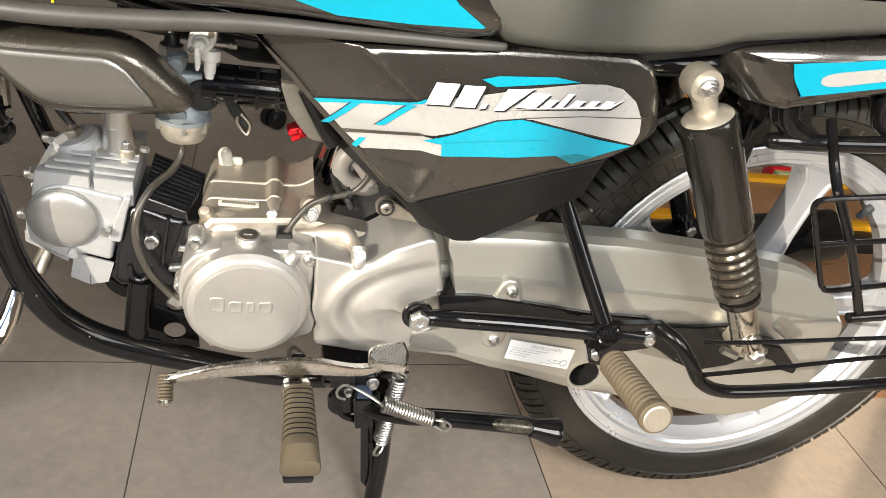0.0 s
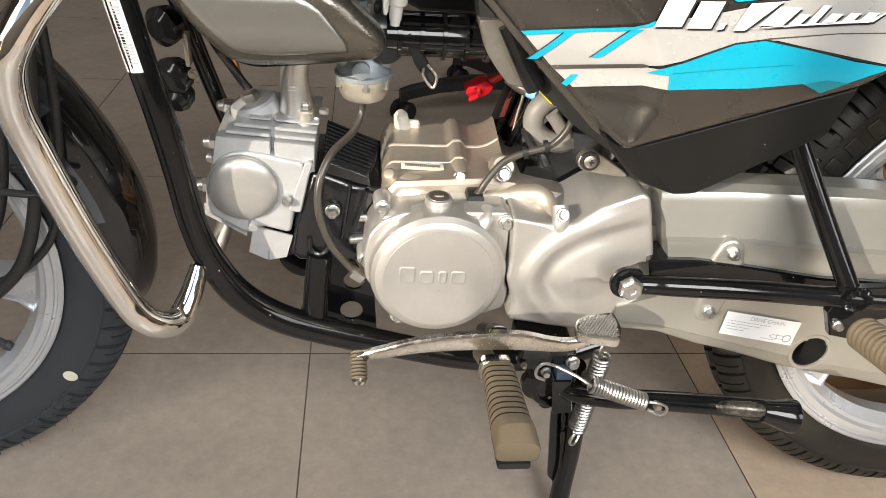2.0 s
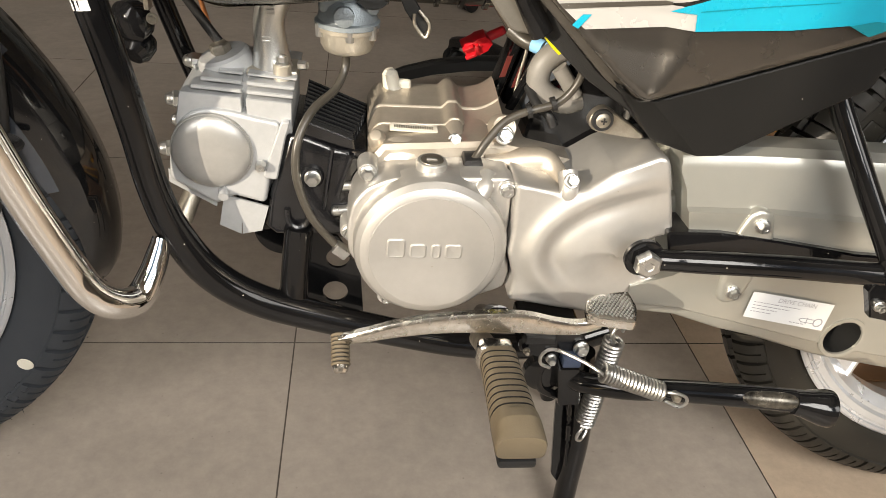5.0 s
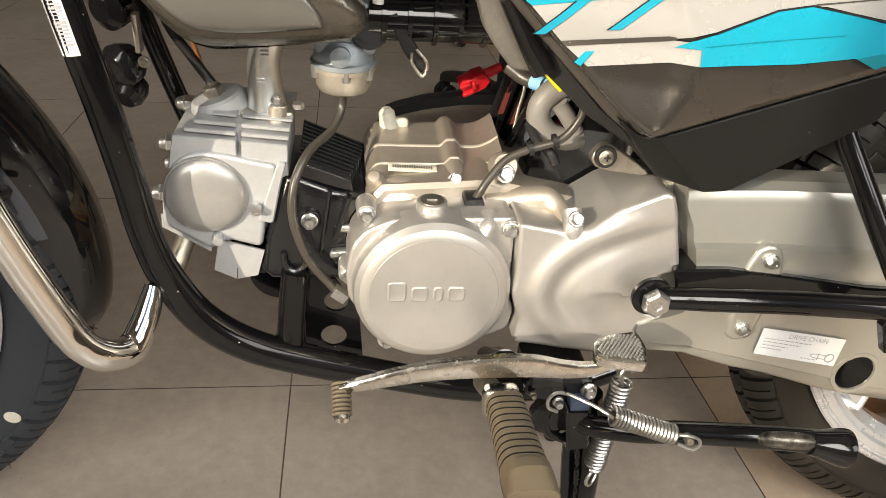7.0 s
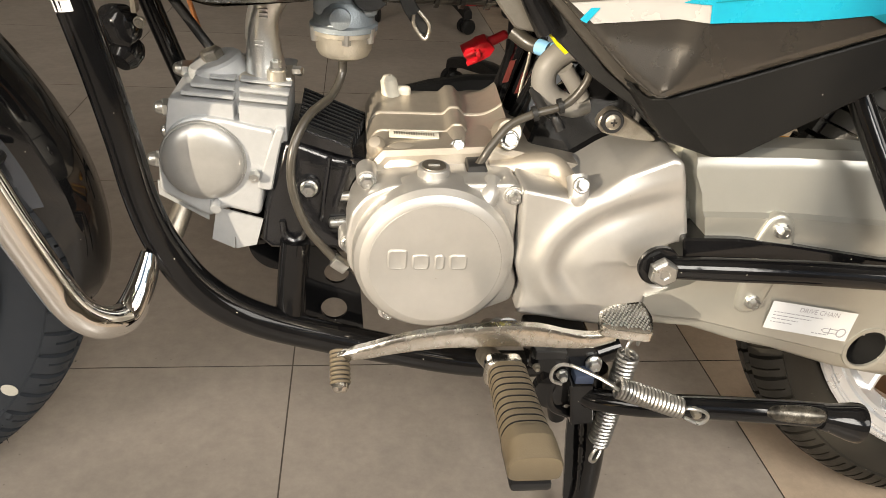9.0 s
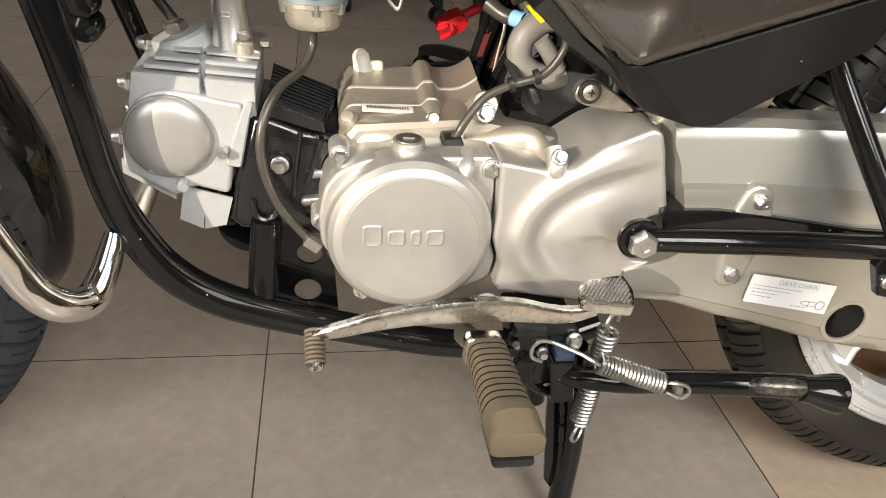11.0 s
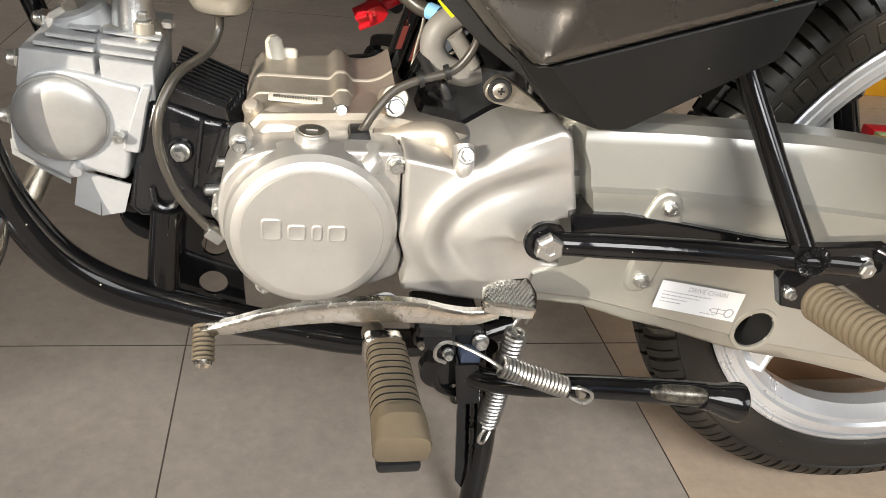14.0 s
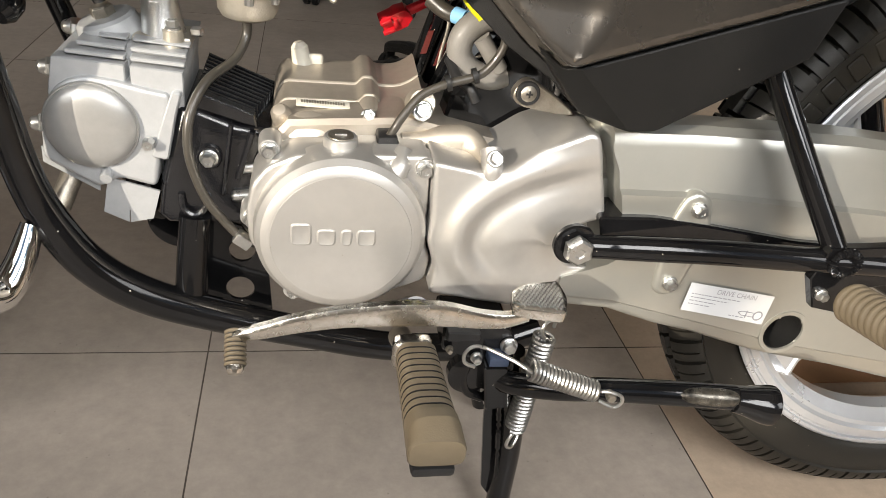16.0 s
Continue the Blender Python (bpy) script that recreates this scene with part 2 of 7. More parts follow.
def tile_material(name, warm, tone):
    tint = lambda c: tuple(tone * q * k for q, k in zip(c, (1 + 0.10 * warm, 1.0, 1 - 0.12 * warm)))
    m = mat(name, tint((0.445, 0.384, 0.325)), 0.38, 0.0, 0.0, 0.06, 3.4, 0.15, 60, color2=tint((0.392, 0.335, 0.283)), per_object=0.04, rvar=0.25, world_space=True)
    nt = m.node_tree
    p = nt.nodes["Principled BSDF"]
    # scattered scratches and dirt specks
    tc = nt.nodes.new("ShaderNodeNewGeometry")
    w = nt.nodes.new("ShaderNodeTexNoise")
    w.inputs["Scale"].default_value, w.inputs["Detail"].default_value = 20.0, 10.0
    nt.links.new(tc.outputs["Position"], w.inputs["Vector"])
    vor = nt.nodes.new("ShaderNodeTexVoronoi")
    vor.inputs["Scale"].default_value = 55.0
    nt.links.new(tc.outputs["Position"], vor.inputs["Vector"])
    mr = nt.nodes.new("ShaderNodeMapRange")
    mr.inputs["From Min"].default_value, mr.inputs["From Max"].default_value = 0.0, 0.09
    mr.inputs["To Min"].default_value, mr.inputs["To Max"].default_value = 0.55, 1.0
    nt.links.new(vor.outputs["Distance"], mr.inputs["Value"])
    mr2 = nt.nodes.new("ShaderNodeMapRange")
    mr2.inputs["From Min"].default_value, mr2.inputs["From Max"].default_value = 0.52, 0.60
    mr2.inputs["To Min"].default_value, mr2.inputs["To Max"].default_value = 1.0, 0.0
    nt.links.new(w.outputs["Fac"], mr2.inputs["Value"])
    mx = nt.nodes.new("ShaderNodeMath")
    mx.operation = "MAXIMUM"
    nt.links.new(mr.outputs["Result"], mx.inputs[0])
    nt.links.new(mr2.outputs["Result"], mx.inputs[1])
    fine = nt.nodes.new("ShaderNodeTexNoise")
    fine.inputs["Scale"].default_value, fine.inputs["Detail"].default_value, fine.inputs["Roughness"].default_value = 38.0, 9.0, 0.75
    nt.links.new(tc.outputs["Position"], fine.inputs["Vector"])
    fr_ = nt.nodes.new("ShaderNodeMapRange")
    fr_.inputs["From Min"].default_value, fr_.inputs["From Max"].default_value = 0.35, 0.65
    fr_.inputs["To Min"].default_value, fr_.inputs["To Max"].default_value = 0.87, 1.07
    nt.links.new(fine.outputs["Fac"], fr_.inputs["Value"])
    mm = nt.nodes.new("ShaderNodeMath")
    mm.operation = "MULTIPLY"
    nt.links.new(mx.outputs[0], mm.inputs[0])
    nt.links.new(fr_.outputs["Result"], mm.inputs[1])
    src = p.inputs["Base Color"].links[0].from_socket
    sc = nt.nodes.new("ShaderNodeVectorMath")
    sc.operation = "SCALE"
    nt.links.new(src, sc.inputs[0])
    nt.links.new(mm.outputs[0], sc.inputs["Scale"])
    nt.links.new(sc.outputs["Vector"], p.inputs["Base Color"])
    return m


M_TILE = tile_material("floor_tile_taupe", 0.0, 0.90)
M_TILEW = tile_material("floor_tile_warm_taupe", 1.0, 1.02)

# ---- mesh helpers ----


def part(name, bm, material, parent=None, label="", sharp=32):
    me = bpy.data.meshes.new(name)
    bmesh.ops.recalc_face_normals(bm, faces=bm.faces)
    bm.to_mesh(me)
    bm.free()
    for mm in (material if isinstance(material, (list, tuple)) else [material]):
        me.materials.append(mm)
    me.polygons.foreach_set("use_smooth", [True] * len(me.polygons))
    me.set_sharp_from_angle(angle=radians(sharp))
    ob = new(name, me)
    if parent is not None:
        ob.parent = parent
    if label:
        tagged(ob, label)
    return ob


def thing(name, label, category, group="", kind=""):
    return tagged(new(name), label, category, group, kind)


def smooth_line(pts, n=6, closed=False):
    """Catmull-Rom through the points (tuples of any length)."""
    P = [Vector(p) for p in pts]
    out, m = [], len(P)
    for i in range(m if closed else m - 1):
        a = P[(i - 1) % m] if closed or i > 0 else P[0] * 2 - P[1]
        b, c = P[i], P[(i + 1) % m]
        d = P[(i + 2) % m] if closed or i + 2 < m else P[-1] * 2 - P[-2]
        for k in range(n):
            t = k / n
            out.append(0.5 * (2 * b + (c - a) * t + (2 * a - 5 * b + 4 * c - d) * t * t + (3 * b - a - 3 * c + d) * t ** 3))
    if not closed:
        out.append(P[-1])
    return out


def tube(bm, pts, r, seg=14, n=6, smooth=True, flat=1.0, caps=True):
    """A round bar along points; r is a number or one per point."""
    P = [Vector(p) for p in pts]
    R = list(r) if isinstance(r, (list, tuple)) else [r] * len(P)
    if smooth and len(P) > 2:
        Q = smooth_line([(*p, q) for p, q in zip(P, R)], n)
        P, R = [Vector(q[:3]) for q in Q], [q[3] for q in Q]
    rings, up = [], None
    for i, p in enumerate(P):
        t = (P[min(i + 1, len(P) - 1)] - P[max(i - 1, 0)]).normalized()
        if up is None:
            up = Vector((0, 0, 1)) if abs(t.z) < 0.9 else Vector((0, 1, 0))
        u = (up - t * up.dot(t)).normalized()
        up = u
        v = t.cross(u)
        rings.append([bm.verts.new(p + (u * math.cos(a) + v * math.sin(a) * flat) * R[i]) for a in (2 * math.pi * k / seg for k in range(seg))])
    for a, b in zip(rings, rings[1:]):
        for k in range(seg):
            bm.faces.new((a[k], a[(k + 1) % seg], b[(k + 1) % seg], b[k]))
    if caps:
        bm.faces.new(rings[0])
        bm.faces.new(rings[-1])
    return bm


def lathe(bm, prof, centre, axis=(0, 1, 0), seg=32, ref=None, cap=True, wobble=None):
    """Turn a profile of (distance along the axis, radius) round the axis."""
    ax = Vector(axis).normalized()
    u = Vector(ref) if ref else (Vector((1, 0, 0)) if abs(ax.x) < 0.8 else Vector((0, 0, 1)))
    u = (u - ax * u.dot(ax)).normalized()
    v = ax.cross(u)
    c = Vector(centre)
    rings = []
    for j, (d, r) in enumerate(prof):
        ring = []
        for k in range(seg):
            a = 2 * math.pi * k / seg
            rr = r if wobble is None else r + wobble(j, k)
            ring.append(bm.verts.new(c + ax * d + (u * math.cos(a) + v * math.sin(a)) * rr))
        rings.append(ring)
    for a, b in zip(rings, rings[1:]):
        for k in range(seg):
            bm.faces.new((a[k], a[(k + 1) % seg], b[(k + 1) % seg], b[k]))
    if cap:
        if prof[0][1] > 1e-5:
            bm.faces.new(rings[0])
        if prof[-1][1] > 1e-5:
            bm.faces.new(rings[-1])
    bmesh.ops.remove_doubles(bm, verts=bm.verts, dist=1e-6)
    return bm


def inset_line(P, d):
    out, m = [], len(P)
    area = sum(P[i].x * P[(i + 1) % m].y - P[(i + 1) % m].x * P[i].y for i in range(m))
    s = 1 if area > 0 else -1
    for i in range(m):
        a, b, c = P[i - 1], P[i], P[(i + 1) % m]
        e1, e2 = (b - a).normalized(), (c - b).normalized()
        n1, n2 = Vector((-e1.y, e1.x)) * s, Vector((-e2.y, e2.x)) * s
        n = n1 + n2
        if n.length < 1e-6:
            n = n1
        n.normalize()
        k = max(0.5, n.dot(n1))
        out.append(b + n * (d / k))
    return out


def rounded(outline, r, n=5, step=0.012):
    """The outline with its corners rounded and its sides divided."""
    P = [Vector(p) for p in outline]
    Q, m = [], len(P)
    for i in range(m):
        a, b, c = P[i - 1], P[i], P[(i + 1) % m]
        k = min(r, (a - b).length * 0.45, (c - b).length * 0.45)
        u, v = b + (a - b).normalized() * k, b + (c - b).normalized() * k
        for j in range(n + 1):
            t = j / n
            Q.append(u * (1 - t) ** 2 + b * 2 * t * (1 - t) + v * t * t)
    out = []
    for i, q in enumerate(Q):
        w = Q[(i + 1) % len(Q)]
        k = max(1, int((w - q).length / step))
        out += [q + (w - q) * j / k for j in range(k)]
    return [(o.x, o.y) for o in out]


def slab(bm, outline, rings, smooth=0, fill=4):
    """A form over an outline in (x, z): rings of (inset, y), back to front; the front is closed by shrinking rings if fill > 0."""
    P = [Vector(p) for p in outline]
    if smooth:
        P = [Vector(q) for q in smooth_line(P, smooth, True)]
    loops = []
    for d, y in rings:
        Q = inset_line(P, d) if d else P
        loops.append([bm.verts.new((q.x, y, q.y)) for q in Q])
    m = len(P)
    for a, b in zip(loops, loops[1:]):
        for k in range(m):
            bm.faces.new((a[k], a[(k + 1) % m], b[(k + 1) % m], b[k]))
    bm.faces.new(loops[0])
    if not fill:
        bm.faces.new(loops[-1])
        return bm
    last = loops[-1]
    c = sum((v.co for v in last), Vector()) / m
    for f in range(1, fill):
        ring = [bm.verts.new(c + (v.co - c) * (1 - f / fill)) for v in loops[-1]]
        for k in range(m):
            bm.faces.new((last[k], last[(k + 1) % m], ring[(k + 1) % m], ring[k]))
        last = ring
    mid = bm.verts.new(c)
    for k in range(m):
        bm.faces.new((last[k], last[(k + 1) % m], mid))
    return bm


def field_plate(bm, outline, y0, back, height, step=0.004, roll=0.004, rise=0.004, cuts=()):
    """A moulded plate over an outline in (x, z): its front is a fine sheet at y0 + height(x, z), rolled off towards its edge, its sides run back."""
    P = [Vector(p) for p in outline]
    loops = [[bm.verts.new((q.x, y0, q.y)) for q in (inset_line(P, roll * k) if k else P)] for k in (0, 0.12, 0.4, 1.0, 1.2)]
    for a, c in zip(loops, loops[1:]):
        for k in range(len(P)):
            bm.faces.new((a[k], a[(k + 1) % len(P)], c[(k + 1) % len(P)], c[k]))
    bm.faces.new(loops[-1])
    A = np.array([(p.x, p.y) for p in P])
    B = np.roll(A, -1, 0)
    for ax in (0, 2):
        lo, hi = min(v.co[ax] for v in bm.verts), max(v.co[ax] for v in bm.verts)
        no = (1, 0, 0) if ax == 0 else (0, 0, 1)
        k = lo + step
        while k < hi - 1e-4:
            bmesh.ops.bisect_plane(bm, geom=bm.verts[:] + bm.edges[:] + bm.faces[:], plane_co=Vector(no) * k, plane_no=no, dist=1e-5)
            k += step
    for co, no in cuts:
        bmesh.ops.bisect_plane(bm, geom=bm.verts[:] + bm.edges[:] + bm.faces[:], plane_co=co, plane_no=no, dist=1e-5)
    bmesh.ops.triangulate(bm, faces=bm.faces)
    rim = [e for e in bm.edges if len(e.link_faces) == 1]
    for v in bm.verts:
        q = np.array((v.co.x, v.co.z))
        d = B - A
        t = np.clip(((q - A) * d).sum(1) / (d * d).sum(1), 0, 1)
        dist = float(np.sqrt((((A + d * t[:, None]) - q) ** 2).sum(1)).min())
        c = max(0.0, 1 - dist / roll)
        v.co.y = y0 + height(v.co.x, v.co.z) + rise * (1 - math.sqrt(max(0.0, 1 - c * c)))
    g = bmesh.ops.extrude_edge_only(bm, edges=rim)
    for v in g["geom"]:
        if isinstance(v, bmesh.types.BMVert):
            v.co.y = back
    return bm


def bead(bm, pts, r, seed):
    """An uneven weld bead along a line of points."""
    rnd = random.Random(seed)
    Q = smooth_line(pts, 8)
    return tube(bm, Q, [r * rnd.uniform(0.65, 1.25) for _ in Q], 8, smooth=False)


def box(bm, x0, x1, y0, y1, z0, z1, bevel=0.0, m=None, seg=2):
    r = bmesh.ops.create_cube(bm, size=1)["verts"]
    bmesh.ops.scale(bm, vec=(x1 - x0, y1 - y0, z1 - z0), verts=r)
    bmesh.ops.translate(bm, vec=((x0 + x1) / 2, (y0 + y1) / 2, (z0 + z1) / 2), verts=r)
    if bevel:
        e = list({ed for v in r for ed in v.link_edges})
        g = bmesh.ops.bevel(bm, geom=e, offset=bevel, segments=seg, affect="EDGES", profile=0.5)
        r = list({v for f in g["faces"] for v in f.verts} | {v for v in r if v.is_valid})
    if m is not None:
        bmesh.ops.transform(bm, matrix=m, verts=r)
    return r


def decal(name, outline, y, material, parent, bend=None, smooth=0, step=0.008, label=""):
    """A thin vinyl piece over an outline in (x, z), laid on a curved surface."""
    bm = bmesh.new()
    P = [Vector(p) for p in outline]
    if smooth:
        P = [Vector(q) for q in smooth_line(P, smooth, True)]
    bm.faces.new([bm.verts.new((p.x, y, p.y)) for p in P])
    if bend:
        x0, x1 = min(p.x for p in P), max(p.x for p in P)
        x = x0 + step
        while x < x1:
            bmesh.ops.bisect_plane(bm, geom=bm.verts[:] + bm.edges[:] + bm.faces[:], plane_co=(x, 0, 0), plane_no=(1, 0, 0))
            x += step
        z, z1 = min(p.y for p in P) + step, max(p.y for p in P)
        while z < z1:
            bmesh.ops.bisect_plane(bm, geom=bm.verts[:] + bm.edges[:] + bm.faces[:], plane_co=(0, 0, z), plane_no=(0, 0, 1))
            z += step
        for v in bm.verts:
            v.co.y = y + bend(v.co.x, v.co.z)
    bmesh.ops.triangulate(bm, faces=bm.faces)
    return part(name, bm, material, parent, label)


def hexbolt(parent, at, r=0.008, h=0.007, axis=(0, -1, 0), name="bolt", material=None, washer=True, turn=0.3):
    """A flanged hexagon bolt head."""
    bm = bmesh.new()
    ax = Vector(axis).normalized()
    r *= 0.80 if washer else 1.0
    if washer:
        lathe(bm, [(0, r * 1.3), (0.0018, r * 1.3), (0.0026, r * 1.12)], at, ax, 18)
    bm2_c = Vector(at) + ax * 0.002
    ref = Vector((math.cos(turn), 0, math.sin(turn))) if abs(ax.y) > 0.5 else None
    lathe(bm, [(0, r), (h * 0.8, r), (h, r * 0.82), (h, r * 0.4), (h * 0.9, r * 0.3)], bm2_c, ax, 6, ref)
    return part(name, bm, material or M_ZINC, parent, sharp=25)


def coil(bm, a, b, r, wire, turns, seg=8, per=14):
    """A coil spring from a to b."""
    a, b = Vector(a), Vector(b)
    ax = (b - a).normalized()
    u = ax.orthogonal().normalized()
    v = ax.cross(u)
    n = int(turns * per)
    pts = [a + (b - a) * (i / n) + (u * math.cos(2 * math.pi * i / per) + v * math.sin(2 * math.pi * i / per)) * r for i in range(n + 1)]
    return tube(bm, pts, wire, seg, smooth=False)

# ---- the showroom ----
def structure(name, bm, material, label, cat):
    return tagged(part(name, bm, material, None), label, cat, "", "structure")


bm = bmesh.new()
box(bm, -6.0, 6.0, -1.6, 7.0, -0.20, -0.0014)
floor = structure("floor", bm, M_GROUT, "showroom floor of square taupe tiles with thin dark joints", "floor")
bm = bmesh.new()
box(bm, -6.0, 6.0, -1.6, 7.0, 3.2, 3.4)
structure("ceiling", bm, M_WALL, "plain grey-brown showroom ceiling", "ceiling")
for nm, b in (("wall_north", (-6.2, 6.2, 7.0, 7.2, -0.2, 3.4)), ("wall_east", (6.0, 6.2, -1.6, 7.0, -0.2, 3.4)), ("wall_west", (-6.2, -6.0, -1.6, 7.0, -0.2, 3.4))):
    bm = bmesh.new()
    box(bm, *b)
    structure(nm, bm, M_WALL, "plain painted showroom wall", "wall")
# unseen front behind the camera: openings over a low sill block and shape sunlight
WIN, DOOR, HEADZ = (-3.42, -2.60, 1.33), (-2.56, 3.4, 0.0), 2.9
SILL, GAP = 1.22, (-2.13, -1.96)
bm = bmesh.new()
for x0, x1, z0, z1 in ((-6.2, WIN[0], -0.2, 3.4), (WIN[0], DOOR[1], HEADZ, 3.4), (DOOR[1], 6.2, -0.2, 3.4)):
    box(bm, x0, x1, -1.8, -1.6, z0, z1)
for x0, x1, z0, z1 in ((WIN[0], WIN[1], -0.2, WIN[2]), (WIN[1], DOOR[0], -0.2, HEADZ), (DOOR[0], GAP[0], -0.2, SILL), (GAP[1], DOOR[1], -0.2, SILL)):
    box(bm, x0, x1, -1.715, -1.685, z0, z1)
structure("wall_south", bm, M_WALL, "unseen shop front wall, its openings over a low sill shaping the sunlight", "wall")

# ceiling panels out of view, housings for the added fill lamps
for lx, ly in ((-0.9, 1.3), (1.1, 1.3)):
    th = tagged(new("ceiling_light"), "unseen slim white ceiling panel added for overhead fill light", "ceiling light", "ceiling lights")
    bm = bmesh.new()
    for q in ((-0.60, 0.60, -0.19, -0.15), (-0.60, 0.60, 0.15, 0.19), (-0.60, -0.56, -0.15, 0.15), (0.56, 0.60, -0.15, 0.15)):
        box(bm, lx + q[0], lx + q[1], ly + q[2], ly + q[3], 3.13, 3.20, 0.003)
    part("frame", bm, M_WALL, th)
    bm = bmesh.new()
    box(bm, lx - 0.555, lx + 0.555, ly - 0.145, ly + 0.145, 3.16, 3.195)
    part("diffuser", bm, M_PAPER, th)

# a yellow-edged display board standing low behind the motorcycle
def display_platform():
    th = thing("display_platform", "low brown display platform with yellow lacquered edges and a red stripe", "platform")
    bm = bmesh.new()
    box(bm, 0.72, 2.8, 1.668, 1.870, 0.004, 0.052, 0.004)
    part("deck", bm, M_BROWN, th)
    for y0, y1, z1 in ((1.626, 1.666, 0.056), (1.872, 1.912, 0.062)):
        bm = bmesh.new()
        box(bm, 0.70, 2.82, y0, y1, 0.0, z1, 0.004)
        part("edge_strip", bm, M_ORANGE, th, "yellow lacquered edge strip")
    bm = bmesh.new()
    box(bm, 0.69, 2.83, 1.576, 1.624, 0.0, 0.046, 0.004)
    part("kick_strip", bm, M_PLASTIC, th, "black kick strip")
    bm = bmesh.new()
    box(bm, 1.36, 2.6, 1.942, 1.990, 0.0, 0.064, 0.003)
    part("stripe", bm, M_RED, th, "red stripe")
    bm = bmesh.new()
    box(bm, 1.36, 2.6, 1.914, 1.940, 0.0, 0.063, 0.003)
    part("stripe", bm, mat("pale_green_lacquer", (0.42, 0.46, 0.22), 0.4), th, "pale green stripe")
    return th


display_platform()
# brown sheet added on the floor in place of warm reflected light
warm_sheet_ob = thing("floor_mat", "thin brown sheet standing in for warm reflected light behind the rear wheel", "mat")
bm = bmesh.new()
box(bm, 0.45, 2.84, 1.030, 1.572, 0.0004, 0.004, 0.0012)
part("sheet", bm, M_BROWN, warm_sheet_ob)
board = thing("display_board", "low yellow lacquered board lying on the floor", "board")
bm = bmesh.new()
box(bm, 1.305, 1.86, 2.45, 2.76, 0.0, 0.06, 0.004)
part("slab", bm, M_ORANGE, board)
bm = bmesh.new()
box(bm, 1.285, 1.303, 2.45, 2.76, 0.0, 0.058, 0.003)
part("edge", bm, M_REDP, board, "dull red edge")


def office_chair(cx, cy, spin):
    th = thing("office_chair", "black plastic office chair base on twin-wheel castors", "chair")
    bm = bmesh.new()
    lathe(bm, [(0.085, 0.040), (0.10, 0.045), (0.135, 0.042), (0.145, 0.030), (0.42, 0.028), (0.43, 0.02), (0.52, 0.016)], (cx, cy, 0), (0, 0, 1), 24)
    part("column", bm, M_PLASTIC, th)
    bm = bmesh.new()
    box(bm, cx - 0.24, cx + 0.24, cy - 0.24, cy + 0.24, 0.52, 0.60, 0.035, None, 3)
    part("seat", bm, M_SEAT, th)
    bm = bmesh.new()
    box(bm, cx - 0.22, cx + 0.22, cy + 0.20, cy + 0.26, 0.68, 1.15, 0.025, None, 3)
    box(bm, cx - 0.04, cx + 0.04, cy + 0.17, cy + 0.24, 0.56, 0.75, 0.01)
    part("backrest", bm, M_SEAT, th)
    for k in range(5):
        a = spin + k * 2 * math.pi / 5
        m = Matrix.Translation((cx, cy, 0)) @ Matrix.Rotation(a, 4, "Z")
        bm = bmesh.new()
        L = [(0.03, 0.125, 0.026), (0.12, 0.125, 0.024), (0.22, 0.112, 0.021), (0.29, 0.095, 0.019), (0.315, 0.085, 0.017)]
        rings = []
        for x, z, w in L:
            rings.append([bm.verts.new(m @ Vector(q)) for q in ((x, -w, z - 0.030), (x, -w * 0.9, z - 0.006), (x, -w * 0.5, z), (x, w * 0.5, z), (x, w * 0.9, z - 0.006), (x, w, z - 0.030))])
        for p, q in zip(rings, rings[1:]):
            for j in range(6):
                bm.faces.new((p[j], p[(j + 1) % 6], q[(j + 1) % 6], q[j]))
        bm.faces.new(rings[0])
        bm.faces.new(rings[-1])
        part("arm", bm, M_PLASTIC, th)
        bm = bmesh.new()
        tilt = m @ Matrix.Translation((0.305, 0, 0)) @ Matrix.Rotation(0.7 + k, 4, "Z")
        for s in (-1, 1):
            lathe(bm, [(s * 0.006, 0.010), (s * 0.006, 0.026), (s * 0.022, 0.027), (s * 0.028, 0.022), (s * 0.029, 0.008)], (0, 0, 0.027), (0, 1, 0), 20)
        box(bm, -0.012, 0.012, -0.006, 0.006, 0.02, 0.062, 0.002)
        bmesh.ops.transform(bm, matrix=tilt, verts=bm.verts)
        part("castor", bm, M_PLASTIC, th)
    return th


office_chair(0.190, 2.125, math.pi + 0.10)
office_chair(0.10, 3.34, math.pi + 0.62)

# ---- the motorcycle ----
bike = thing("motorcycle", "black and turquoise commuter motorcycle with silver engine on its centre stand", "motorcycle")
bike.location = (0, 0, 0)


